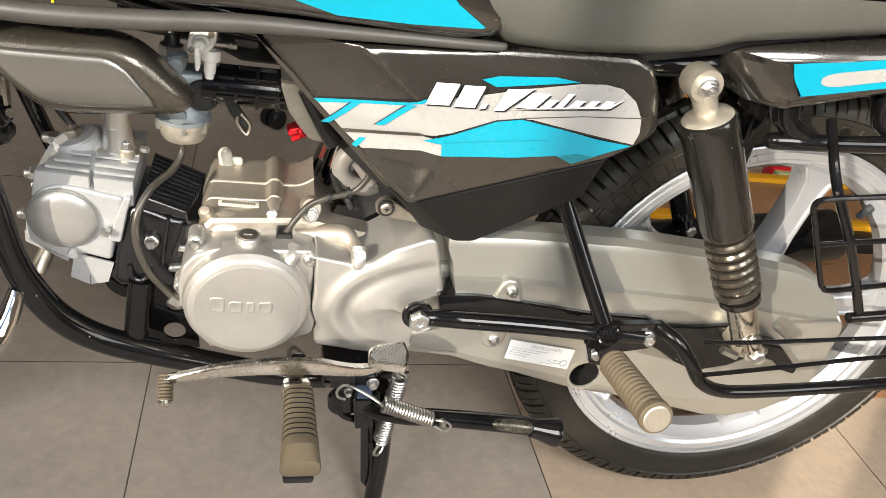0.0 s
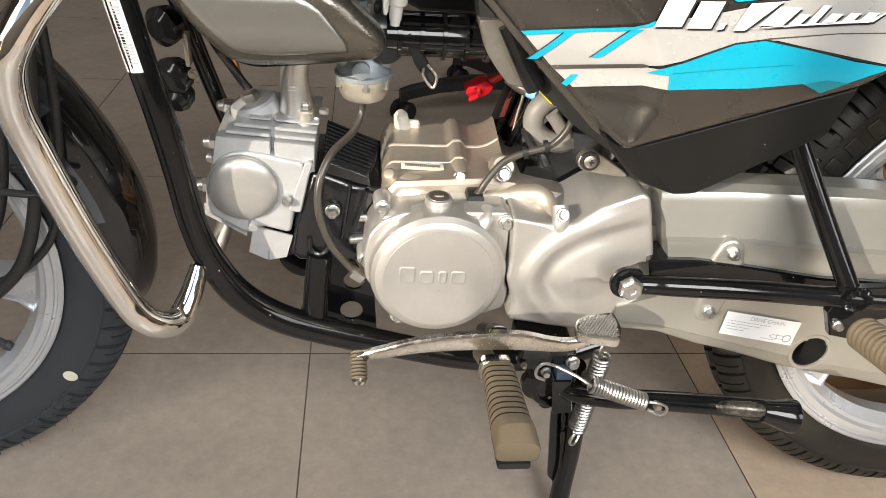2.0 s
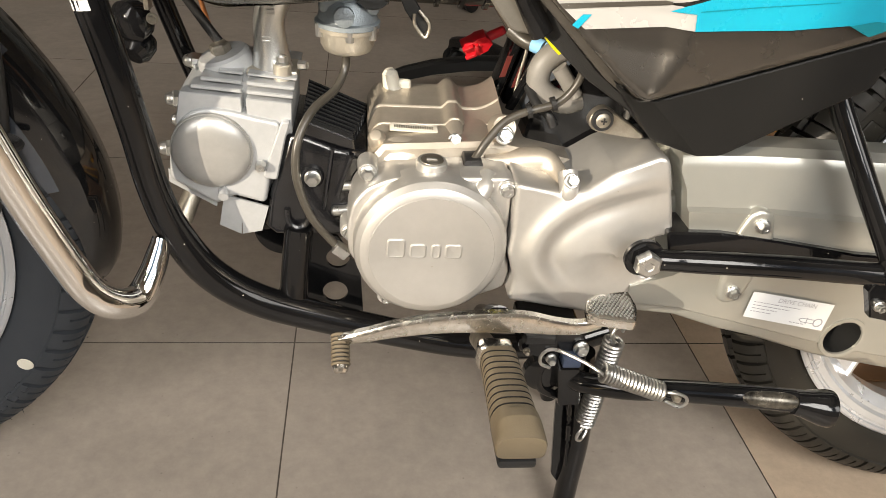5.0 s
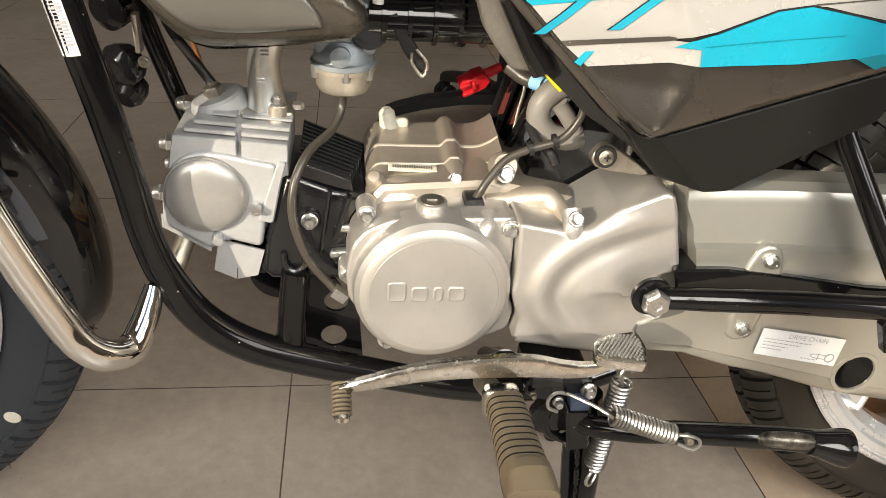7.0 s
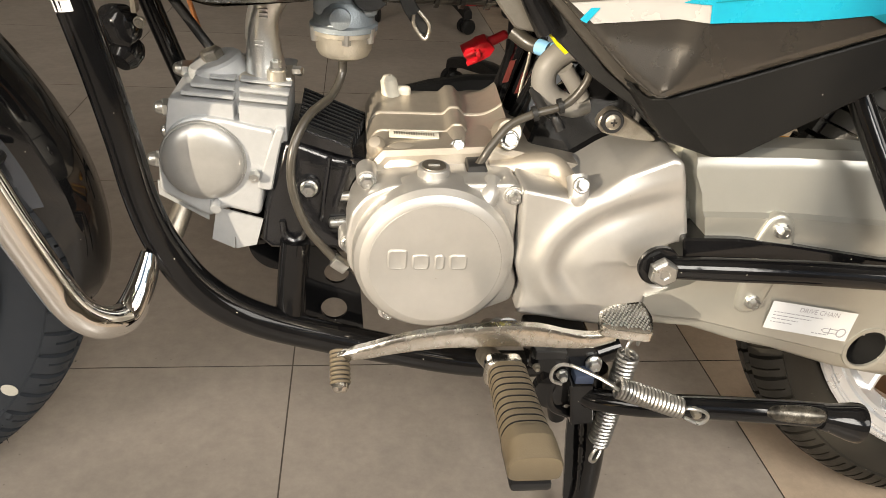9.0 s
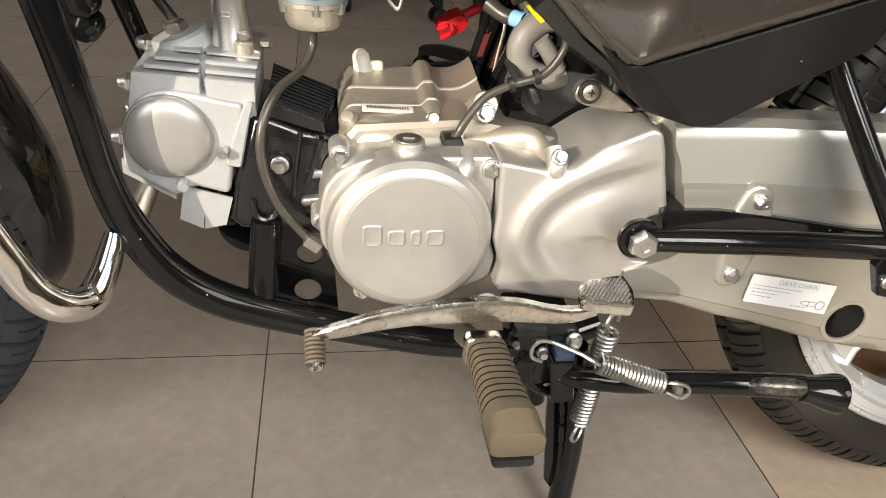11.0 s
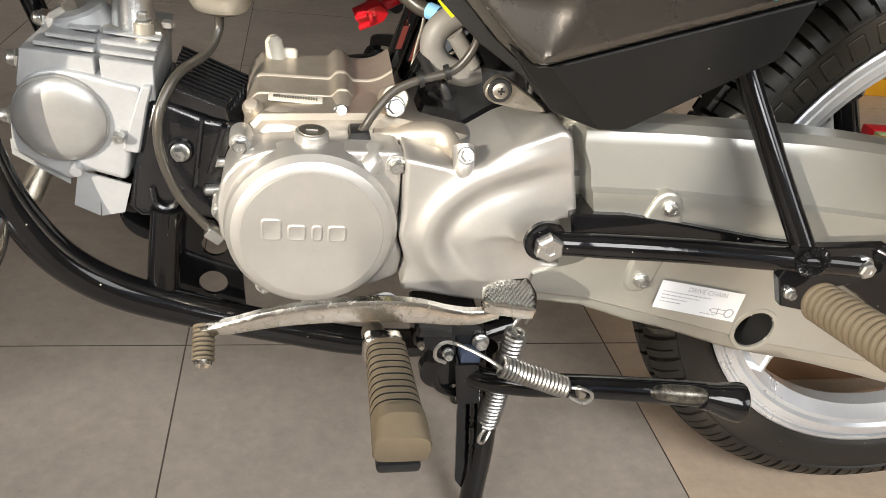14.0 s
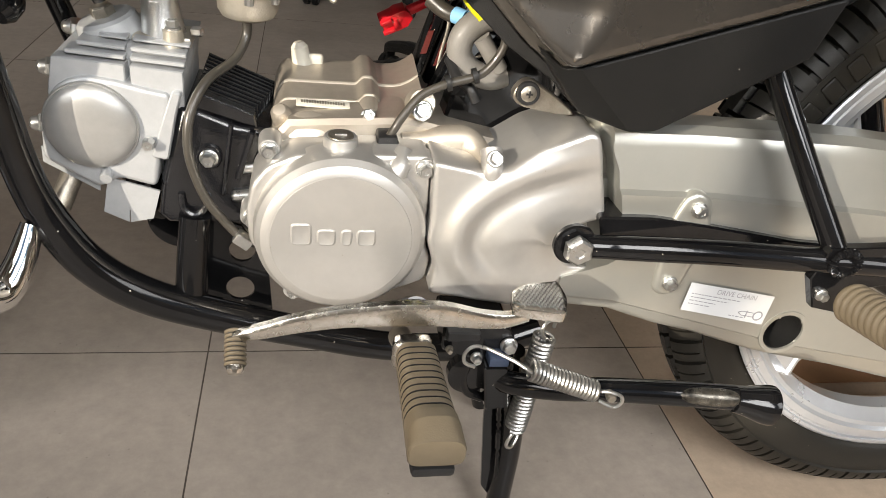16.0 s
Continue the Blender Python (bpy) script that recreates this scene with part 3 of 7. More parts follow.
def tyre_mesh(bm, drop=0.0, lug=0.60, deepness=1.0):
    prof = [(-0.022, 0.240), (-0.0305, 0.2475), (-0.0355, 0.256), (-0.0375, 0.267), (-0.0362, 0.2745), (-0.0384, 0.2762), (-0.0374, 0.2800), (-0.0352, 0.2848), (-0.0318, 0.2895), (-0.028, 0.2935), (-0.024, 0.2968), (-0.018, 0.3000), (-0.011, 0.3022), (-0.009, 0.3026), (-0.003, 0.3034)]
    prof = [(d, r - drop * max(0.0, min(1.0, (0.290 - r) / 0.045))) for d, r in prof]
    prof = prof + [(-d, r) for d, r in reversed(prof)]
    n = len(prof)

    N, cols = 128, []
    for i in range(N):
        e = lug + 0.03 * math.sin(i * 2.3) if i % 2 else 0.5 * lug + 0.5
        for f, cut in ((0.0, 0), (e, 0), (e + 0.03, 1), (0.97, 1)):
            col = []
            for j, (d, r) in enumerate(prof):
                a = 2 * math.pi * (i + f + (0.5 if d > 0 else 0) - abs(d) * 6) / N
                deep = r > (0.2755 if i % 2 else 0.2830) and (cut if abs(d) > 0.0095 else cut * (i % 2))
                ring_cut = 0.010 < abs(d) < 0.0125
                rr = r - ((0.0032 * deepness if r < 0.279 else 0.0062 * deepness if r < 0.291 else 0.0105) if deep else 0.005 if ring_cut else 0.0)
                col.append(bm.verts.new((rr * math.cos(a), d, rr * math.sin(a))))
            cols.append(col)
    for p, q in zip(cols, cols[1:] + cols[:1]):
        for j in range(n - 1):
            bm.faces.new((p[j], q[j], q[j + 1], p[j + 1]))
    return bm


def wheel(name, m, phase, size, rim=1.0, rubber=M_RUBBER, lug=0.58, deepness=1.9):
    mt = m @ Matrix.Diagonal((size, 1, size, 1))
    m = m @ Matrix.Diagonal((size * rim, 1, size * rim, 1))
    near = [(-0.0320, 0.2385), (-0.0320, 0.2425), (-0.0308, 0.2445), (-0.0280, 0.2440), (-0.0235, 0.2330), (-0.012, 0.2260)]
    inner = [(-0.010, 0.2080), (-0.0225, 0.2165), (-0.0250, 0.2180), (-0.0262, 0.2225), (-0.0285, 0.2245), (-0.0302, 0.2260), (-0.0305, 0.2335), (-0.0288, 0.2348), (-0.0290, 0.2372), (-0.0320, 0.2385)]
    prof = near + [(-d, r) for d, r in reversed(near)] + [(-d, r) for d, r in reversed(inner[:-1])] + inner
    bm = bmesh.new()
    lathe(bm, prof, (0, 0, 0), (0, 1, 0), 96, cap=False)
    bmesh.ops.transform(bm, matrix=m, verts=bm.verts)
    w = part(name, bm, M_WHEEL, bike, "silver cast alloy wheel with five spokes", 25)
    bm = bmesh.new()
    tyre_mesh(bm, 0.243 * (1 - rim), lug, deepness)
    bmesh.ops.transform(bm, matrix=mt, verts=bm.verts)
    part("tyre", bm, rubber, w, "black rubber tyre with cross-cut tread", 28)
    bm = bmesh.new()
    lathe(bm, [(-0.045, 0.012), (-0.045, 0.030), (-0.030, 0.050), (-0.024, 0.068), (0.024, 0.068), (0.030, 0.05), (0.045, 0.03), (0.045, 0.012)], (0, 0, 0), (0, 1, 0), 48)
    bmesh.ops.transform(bm, matrix=m, verts=bm.verts)
    part("hub", bm, M_WHEEL, w)
    for k in range(5):
        bm = bmesh.new()
        right = [(0.050, 0.027), (0.080, 0.020), (0.120, 0.0165), (0.165, 0.0165), (0.192, 0.021), (0.206, 0.031), (0.214, 0.045)]
        left = [(r, -h) for r, h in reversed(right)]
        slab(bm, right + left, [(0.0, 0.015), (0.0, -0.010), (0.0025, -0.0145), (0.0055, -0.0150), (0.0075, -0.0118)], 0, 0)
        bmesh.ops.transform(bm, matrix=m @ Matrix.Rotation(phase + k * 2 * math.pi / 5, 4, "Y"), verts=bm.verts)
        part("spoke", bm, M_WHEEL, w, sharp=40)
    bm = bmesh.new()
    vm = m @ Matrix.Rotation(phase + 0.24, 4, "Y")
    lathe(bm, [(0.212, 0.005), (0.206, 0.0062), (0.203, 0.0045), (0.195, 0.0045), (0.192, 0.0035)], (0, -0.006, 0), (1, -0.25, 0), 12)
    bmesh.ops.transform(bm, matrix=vm, verts=bm.verts)
    part("valve", bm, M_RUBBER, w, "black rubber tyre valve")
    return w



# front wheel, steered a little to its left
FW = Matrix.Translation((-0.777, 0.914, 0.3063)) @ Matrix.Rotation(0.085, 4, "Z")
FG = Matrix.Translation((-0.789, 0.922, 0.309)) @ Matrix.Rotation(0.085, 4, "Z")
front = wheel("front_wheel", FW, radians(14), 1.0096, 0.934)
bm = bmesh.new()
lathe(bm, [(-0.028, 0.080), (-0.044, 0.079), (-0.050, 0.072), (-0.052, 0.050), (-0.060, 0.040), (-0.062, 0.020), (-0.072, 0.016), (-0.075, 0.008)], (0, 0, 0), (0, 1, 0), 48)
box(bm, 0.025, 0.066, -0.066, -0.040, -0.026, 0.006, 0.004)
box(bm, 0.010, 0.050, -0.068, -0.042, -0.075, -0.045, 0.004)
bmesh.ops.transform(bm, matrix=FW, verts=bm.verts)
part("brake_plate", bm, M_WHEEL, front, "silver front drum brake plate")

REAR = (0.501, 0.883, 0.3235)
RW = Matrix.Translation(REAR) @ Matrix.Rotation(-0.045, 4, "Z") @ Matrix.Rotation(-0.045, 4, "X")
rear = wheel("rear_wheel", RW, radians(-78), 1.0660, 0.9720, M_RUBBERR, 0.68, 1.2)

# plain raised blocks and moulding hairs on the tyres
def sidewall(w, m, starts, rad, hgt, wid, rubber=M_RUBBER):
    for a0, n in starts:
        for k in range(n):
            b = bmesh.new()
            a = radians(a0) - k * (wid + 0.006) / rad
            mm = m @ Matrix.Rotation(-a, 4, "Y") @ Matrix.Translation((rad, -0.0372, 0)) @ Matrix.Rotation(radians(-4), 4, "Z")
            box(b, -hgt / 2, hgt / 2, -0.0006, 0.002, -wid * 0.40, wid * 0.40, 0.0022, mm, 3)
            part("raised_block", b, rubber, w)
    b = bmesh.new()
    random.seed(int(rad * 1000) + n)
    for k in range(260):
        a = k * 2 * math.pi / 260 + random.uniform(-0.006, 0.006)
        s = random.choice((-1, 1, 1, -1, 0))
        r, y = (0.292, 0.0300 * s) if s else (0.303, 0.0)
        L = random.uniform(0.003, 0.0075)
        base = Vector((r * 1.016, y, 0))
        tip = base + Vector((L * 0.8, L * 0.5 * s + random.uniform(-0.001, 0.001), random.uniform(-0.003, 0.003)))
        mm = m @ Matrix.Rotation(-a, 4, "Y")
        c = b.verts.new(mm @ tip)
        ring = [b.verts.new(mm @ (base + Vector((0, dy, dz)))) for dy, dz in ((0.0009, 0), (-0.0005, 0.0008), (-0.0005, -0.0008))]
        for q in range(3):
            b.faces.new((ring[q], ring[(q + 1) % 3], c))
    tagged(part("rubber_hair", b, rubber, w), kind="stuff")


sidewall(rear, RW, ((150, 6), (84, 4)), 0.2745, 0.021, 0.021, M_RUBBERR)
sidewall(front, FW, ((-42, 4), (-75, 4)), 0.2760, 0.013, 0.012)
# tyre size, raised on the front sidewall
for ch, ang in (("2", 84.0), (".", 87.3), ("7", 90.0), ("5", 94.5)):
    cu = bpy.data.curves.new("size_mark", "FONT")
    cu.body, cu.size, cu.extrude, cu.align_x, cu.align_y = ch, 0.024, 0.0006, "CENTER", "CENTER"
    ob = new("size_mark", cu)
    me_s = bpy.data.meshes.new_from_object(ob.evaluated_get(bpy.context.evaluated_depsgraph_get()))
    bpy.data.objects.remove(ob)
    me_s.transform(FW @ Matrix.Rotation(radians(ang), 4, "Y") @ Matrix.Translation((0.2740, -0.0378, 0)) @ Matrix.Rotation(radians(90), 4, "Y") @ Matrix.Rotation(radians(90), 4, "X"))
    me_s.materials.clear()
    me_s.materials.append(M_RUBBER)
    new("size_mark", me_s).parent = front
# pale paint dab on the front tyre
b = bmesh.new()
lathe(b, [(0.0, 0.0085), (0.0008, 0.008), (0.001, 0.0)], (0, 0, 0), (0, -1, 0), 20)
bmesh.ops.scale(b, vec=(1.0, 1, 0.80), verts=b.verts)
bmesh.ops.transform(b, matrix=FW @ Matrix.Rotation(radians(35.3), 4, "Y") @ Matrix.Translation((0.264, -0.0375, 0)), verts=b.verts)
part("paint_dab", b, M_CREAM, front, "pale paint dab")


# front mudguard
def mudguard():
    bm = bmesh.new()
    W, n = 0.047, 56
    rows = []
    for i in range(n + 1):
        a = radians(-13 + 139 * (i / n) ** 1.25)
        deg = math.degrees(a)
        rin = float(np.interp(deg, [-13, -6, 0, 16, 22, 35, 48, 60, 75, 126], [0.316, 0.311, 0.305, 0.280, 0.268, 0.232, 0.196, 0.190, 0.26, 0.30]))
        end = float(np.interp(deg, [-13, -12, -10, -7, -2], [0.50, 0.70, 0.88, 0.97, 1.0]))
        k = float(np.interp(deg, [-13, -12, -10, -7, 0, 10, 30, 60, 126], [-0.026, -0.0205, -0.015, -0.012, -0.0105, -0.0115, -0.017, -0.018, 0.0]))
        sec = [(-W * end, rin), (-W * 0.985 * end, max(rin + 0.002, 0.312 + k)), (-W * 0.88 * end, 0.331 + k), (-W * 0.55 * end, 0.342 + k), (0, 0.345 + k), (W * 0.55 * end, 0.342 + k), (W * 0.88 * end, 0.331 + k), (W * 0.985 * end, 0.318 + k), (W * end, min(0.30, rin + 0.06))]
        t = 0.003
        inner = [(sec[8][0] - t, sec[8][1])] + [(d * (1 - t / W), r - t) for d, r in reversed(sec[1:8])] + [(sec[0][0] + t, sec[0][1])]
        rows.append([bm.verts.new(FG @ Vector((math.cos(a) * r, d, math.sin(a) * r))) for d, r in sec + inner])
    m = len(rows[0])
    for p, q in zip(rows, rows[1:]):
        for k in range(m):
            f = bm.faces.new((p[k], p[(k + 1) % m], q[(k + 1) % m], q[k]))
            f.material_index = 1 if (k == 0 and rows.index(p) > 12) or (k in (1, 2) and rows.index(p) > 22) else 0
    bm.faces.new(rows[0])
    bm.faces.new(rows[-1])
    g = part("front_mudguard", bm, [M_FENDER, M_FENDG], bike, "glossy black front mudguard with a graphite grey side brace", 40)
    # reflector and its plate, in the wheel's own plane
    def put(b):
        bmesh.ops.transform(b, matrix=FG, verts=b.verts)
        return b
    cx, cz = 0.175, 0.172
    b = bmesh.new()
    slab(b, [(cx - 0.046, cz - 0.022), (cx - 0.036, cz + 0.020), (cx + 0.030, cz + 0.010), (cx + 0.036, cz - 0.042)], [(0, -0.045), (0, -0.0505), (0.002, -0.052)], 0, 0)
    part("reflector_plate", put(b), M_FENDG, g)
    b = bmesh.new()
    lathe(b, [(-0.050, 0.0302), (-0.058, 0.0302), (-0.0605, 0.0295), (-0.0605, 0.0281), (-0.057, 0.0278)], (cx, 0, cz), (0, 1, 0), 40)
    ring = part("reflector_bezel", put(b), M_PLASTIC, g)
    b = bmesh.new()
    rows_ = [(-0.057, 0.0278), (-0.0615, 0.0271), (-0.0635, 0.0245)]
    lathe(b, rows_, (cx, 0, cz), (0, 1, 0), 40)
    part("reflector_lens", put(b), M_AMBER, g, "round amber side reflector")
    # fine prism facets under the lens surface
    b = bmesh.new()
    for i in range(-8, 9):
        for j in range(-9, 10):
            x, z = i * 0.0030 + (j % 2) * 0.0015, j * 0.0026
            if x * x + z * z < 0.0240 ** 2:
                lathe(b, [(-0.0634, 0.0015), (-0.0650, 0.0)], (cx + x, 0, cz + z), (0, 1, 0), 6, cap=False)
    part("reflector_facet", put(b), M_AMBER, g)
    return g


mudguard()

# fork legs
for s, nm in ((-0.092, "fork_leg"), (0.092, "fork_leg")):
    b = bmesh.new()
    p0, d = Vector((0, s * 0.86, 0)), Vector((0.50, 0, 0.866))
    lathe(b, [(-0.03, 0.012), (-0.025, 0.017), (0.06, 0.0175), (0.09, 0.0205), (0.19, 0.0205), (0.205, 0.024), (0.215, 0.024)], p0, d, 28)
    bmesh.ops.transform(b, matrix=FG, verts=b.verts)
    leg = part(nm, b, M_WHEEL, bike, "silver telescopic fork leg")
    b = bmesh.new()
    lathe(b, [(0.213, 0.0255), (0.218, 0.027), (0.245, 0.0275), (0.252, 0.025), (0.256, 0.018)], p0, d, 28)
    bmesh.ops.transform(b, matrix=FG, verts=b.verts)
    part("dust_seal", b, M_CABLE, leg, "black rubber dust seal")
    b = bmesh.new()
    lathe(b, [(0.25, 0.0150), (0.52, 0.0150)], p0, d, 24)
    bmesh.ops.transform(b, matrix=FG, verts=b.verts)
    part("stanchion", b, M_CHROME, leg)

# brake and speedometer cables
for pts, r in (
    ([(-0.505, 0.80, 0.74), (-0.527, 0.84, 0.62), (-0.541, 0.86, 0.555), (-0.551, 0.862, 0.49), (-0.562, 0.864, 0.43), (-0.580, 0.862, 0.375), (-0.612, 0.858, 0.328), (-0.665, 0.853, 0.280), (-0.708, 0.853, 0.263)], 0.0068),
    ([(-0.485, 0.82, 0.70), (-0.513, 0.865, 0.56), (-0.530, 0.87, 0.455), (-0.540, 0.868, 0.397), (-0.556, 0.862, 0.345), (-0.582, 0.858, 0.308), (-0.640, 0.852, 0.264), (-0.705, 0.850, 0.2440)], 0.0066),
    ([(-0.490, 0.84, 0.68), (-0.508, 0.885, 0.52), (-0.520, 0.885, 0.41), (-0.536, 0.880, 0.355), (-0.560, 0.872, 0.325), (-0.600, 0.866, 0.302), (-0.655, 0.860, 0.2945), (-0.712, 0.858, 0.2930)], 0.0046),
):
    b = bmesh.new()
    tube(b, pts, r, 12, 6)
    c = part("cable", b, M_CABLE, bike, "black rubber sheathed control cable")
    b = bmesh.new()
    e = Vector(pts[-1])
    lathe(b, [(0, r * 0.75), (0.016, r * 0.75), (0.017, r * 1.05), (0.023, r * 1.05), (0.024, r * 0.5), (0.034, r * 0.5)], e, (-1, 0, -0.15), 8)
    part("ferrule", b, M_ZINC, c)
p_sleeve = bmesh.new()
lathe(p_sleeve, [(0.0, 0.0046), (0.0008, 0.0074), (0.003, 0.0080), (0.052, 0.0088), (0.053, 0.0076), (0.058, 0.0074), (0.0585, 0.0095), (0.064, 0.0095)], (-0.6520, 0.8600, 0.2948), (-0.998, -0.02, -0.025), 20)
part("sleeve", p_sleeve, M_CABLE, c, "black rubber end sleeve")
b = bmesh.new()
loop = [(-0.574, 0.850, 0.428), (-0.560, 0.846, 0.422), (-0.530, 0.850, 0.417), (-0.508, 0.866, 0.415), (-0.505, 0.880, 0.417), (-0.530, 0.882, 0.425), (-0.566, 0.872, 0.432), (-0.577, 0.860, 0.432), (-0.574, 0.850, 0.428)]
tube(b, loop, 0.0035, 8, 5)
part("cable_clip", b, M_CABLE, bike, "black wire cable clip")

# chrome leg guard
b = bmesh.new()
guard = [(-0.36, 0.84, 0.700), (-0.43, 0.765, 0.648), (-0.468, 0.738, 0.598), (-0.481, 0.742, 0.556), (-0.479, 0.757, 0.505), (-0.461, 0.768, 0.424), (-0.440, 0.772, 0.361), (-0.428, 0.773, 0.335), (-0.414, 0.780, 0.319), (-0.400, 0.798, 0.312), (-0.391, 0.812, 0.326), (-0.385, 0.822, 0.344), (-0.382, 0.827, 0.356)]
tube(b, guard, [0.0135] * 9 + [0.0130, 0.0115, 0.0095, 0.0075], 20, 8)
part("leg_guard", b, M_CHROME, bike, "chrome tubular leg guard")
b = bmesh.new()
tube(b, [(-0.352, 0.905, 0.392), (-0.362, 0.885, 0.376), (-0.372, 0.862, 0.352)], 0.0088, 16, 5)
lathe(b, [(-0.004, 0.0115), (0.004, 0.0115)], (-0.3625, 0.884, 0.3755), (-0.4, -0.75, -0.7), 18)
part("guard_stay", b, M_STEEL, bike, "dull steel guard stay behind the frame tube")

# frame
def frame_part(pts, r, name="frame_tube", label="", material=M_BLACK):
    b = bmesh.new()
    tube(b, pts, r, 18, 6)
    return part(name, b, material, bike, label)


frame_part([(-0.442, 0.838, 0.72), (-0.418, 0.834, 0.585), (-0.4025, 0.833, 0.510), (-0.3925, 0.833, 0.452), (-0.3852, 0.833, 0.402), (-0.3725, 0.834, 0.358), (-0.3475, 0.836, 0.3142), (-0.308, 0.840, 0.2815), (-0.2475, 0.845, 0.2568), (-0.1757, 0.848, 0.2360), (-0.115, 0.850, 0.2205), (-0.06, 0.852, 0.214), (0.0, 0.855, 0.216), (0.05, 0.86, 0.23)],
           [0.0130, 0.0130, 0.0130, 0.0131, 0.0134, 0.0144, 0.0154, 0.0158, 0.0153, 0.0143, 0.0138, 0.0138, 0.0135, 0.0130], "down_tube", "glossy black cradle frame tube")
frame_part([(-0.43, 0.955, 0.66), (-0.385, 0.965, 0.50), (-0.36, 0.97, 0.42)], 0.009)
frame_part([(-0.268, 0.866, 0.345), (-0.272, 0.858, 0.300), (-0.274, 0.850, 0.268)], 0.0135, "engine_mount")
b = bmesh.new()
lathe(b, [(0.0, 0.0), (0.0, 0.026), (0.003, 0.030), (0.022, 0.030), (0.024, 0.0)], (-0.285, 0.925, 0.322), (0, -1, 0), 36)
part("rubber_mount", b, M_BLACK, bike, "round black engine mount boss")
frame_part([(-0.45, 0.885, 0.70), (-0.25, 0.885, 0.66), (-0.05, 0.885, 0.62), (0.02, 0.885, 0.52), (0.04, 0.885, 0.40), (0.03, 0.885, 0.28)], 0.020, "backbone")


def holed_plate(b, outline, holes, y0, y1):
    """A sheet over an outline in (x, z) with round holes cut through."""
    loops = [[(p[0], p[1]) for p in outline]] + [[(cx + r * math.cos(k * math.pi / 14), cz + r * math.sin(k * math.pi / 14)) for k in range(28)] for cx, cz, r in holes]
    for y in (y0, y1):
        edges = []
        for L in loops:
            vs = [b.verts.new((x, y, z)) for x, z in L]
            edges += [b.edges.new((vs[k], vs[(k + 1) % len(vs)])) for k in range(len(vs))]
        bmesh.ops.triangle_fill(b, edges=edges, use_beauty=True)
    b.verts.ensure_lookup_table()
    n = sum(len(L) for L in loops)
    k0 = 0
    for L in loops:
        for k in range(len(L)):
            a, c = k0 + k, k0 + (k + 1) % len(L)
            b.faces.new((b.verts[a], b.verts[c], b.verts[n + c], b.verts[n + a]))
        k0 += len(L)
    return b


b = bmesh.new()
holed_plate(b, [(-0.292, 0.262), (-0.262, 0.338), (-0.232, 0.330), (-0.210, 0.292), (-0.206, 0.240), (-0.24, 0.246)], ((-0.2345, 0.2655, 0.0125), (-0.232, 0.3055, 0.0115)), 0.879, 0.8755)
part("engine_plate", b, M_BLACK, bike, "black engine mounting plate with round holes")
# plain bar codes on the frame label
b = bmesh.new()
P0, P1 = Vector((-0.4235, 0.835, 0.616)), Vector((-0.4105, 0.8335, 0.549))
n = 8
rows = []
for i in range(n + 1):
    p = P0.lerp(P1, i / n)
    rows.append([b.verts.new(p + Vector((math.sin(a), -math.cos(a), 0.15 * math.sin(a))) * 0.0134) for a in (radians(q) for q in (-78, -52, -26, -4, 14))])
for p, q in zip(rows, rows[1:]):
    for k in range(4):
        b.faces.new((p[k], p[k + 1], q[k + 1], q[k]))
lab = part("frame_label", b, M_PAPER, bike, "white bar code label on the frame tube")
b = bmesh.new()
random.seed(4)
for i in range(22):
    t = 0.10 + 0.82 * i / 22
    p = P0.lerp(P1, t)
    w = random.choice((0.0004, 0.0007, 0.0011))
    for a0, a1 in ((-32, 8),):
        vs = []
        for a in (a0, (a0 + a1) / 2, a1):
            o = Vector((math.sin(radians(a)), -math.cos(radians(a)), 0.15 * math.sin(radians(a)))) * 0.01365
            vs.append((b.verts.new(p + o + Vector((0, 0, w))), b.verts.new(p + o - Vector((0, 0, w)))))
        for k in range(2):
            b.faces.new((vs[k][0], vs[k + 1][0], vs[k + 1][1], vs[k][1]))
for i in range(16):
    p = P0.lerp(P1, 0.08 + 0.85 * i / 16)
    vs = []
    for a in (-58, -44):
        o = Vector((math.sin(radians(a)), -math.cos(radians(a)), 0.15 * math.sin(radians(a)))) * 0.01365
        vs.append((b.verts.new(p + o + Vector((0, 0, 0.0011))), b.verts.new(p + o - Vector((0, 0, 0.0011)))))
    b.faces.new((vs[0][0], vs[1][0], vs[1][1], vs[0][1]))
part("label_print", b, M_PRINT, lab)

# ---- engine ----
def p_tube(name, pts, r, material, label="", parent=None, n=6, seg=16, smooth=True):
    b = bmesh.new()
    tube(b, pts, r, seg, n, smooth)
    return part(name, b, material, parent or bike, label)


def p_lathe(name, prof, at, axis, material, label="", parent=None, seg=36, sharp=32):
    b = bmesh.new()
    lathe(b, prof, at, axis, seg)
    return part(name, b, material, parent or bike, label, sharp)


def p_slab(name, outline, rings, material, label="", parent=None, smooth=0, fill=4, bend=None, sharp=32):
    b = bmesh.new()
    slab(b, outline, rings, smooth, fill)
    if bend:
        for v in b.verts:
            v.co.y += bend(v.co.x, v.co.z)
    return part(name, b, material, parent or bike, label, sharp)


# crankcase body behind the covers
b = bmesh.new()
slab(b, [(-0.213, 0.345), (-0.212, 0.395), (-0.206, 0.424), (-0.193, 0.440), (-0.10, 0.446), (-0.02, 0.43), (0.03, 0.40), (0.05, 0.33), (0.0, 0.30), (-0.16, 0.290), (-0.205, 0.31)], [(0.006, 0.985), (0, 0.978), (0, 0.850), (0.004, 0.846)], 0, 0)
crank = part("crankcase", b, M_CRANK, bike, "warm silver painted cast crankcase", 40)
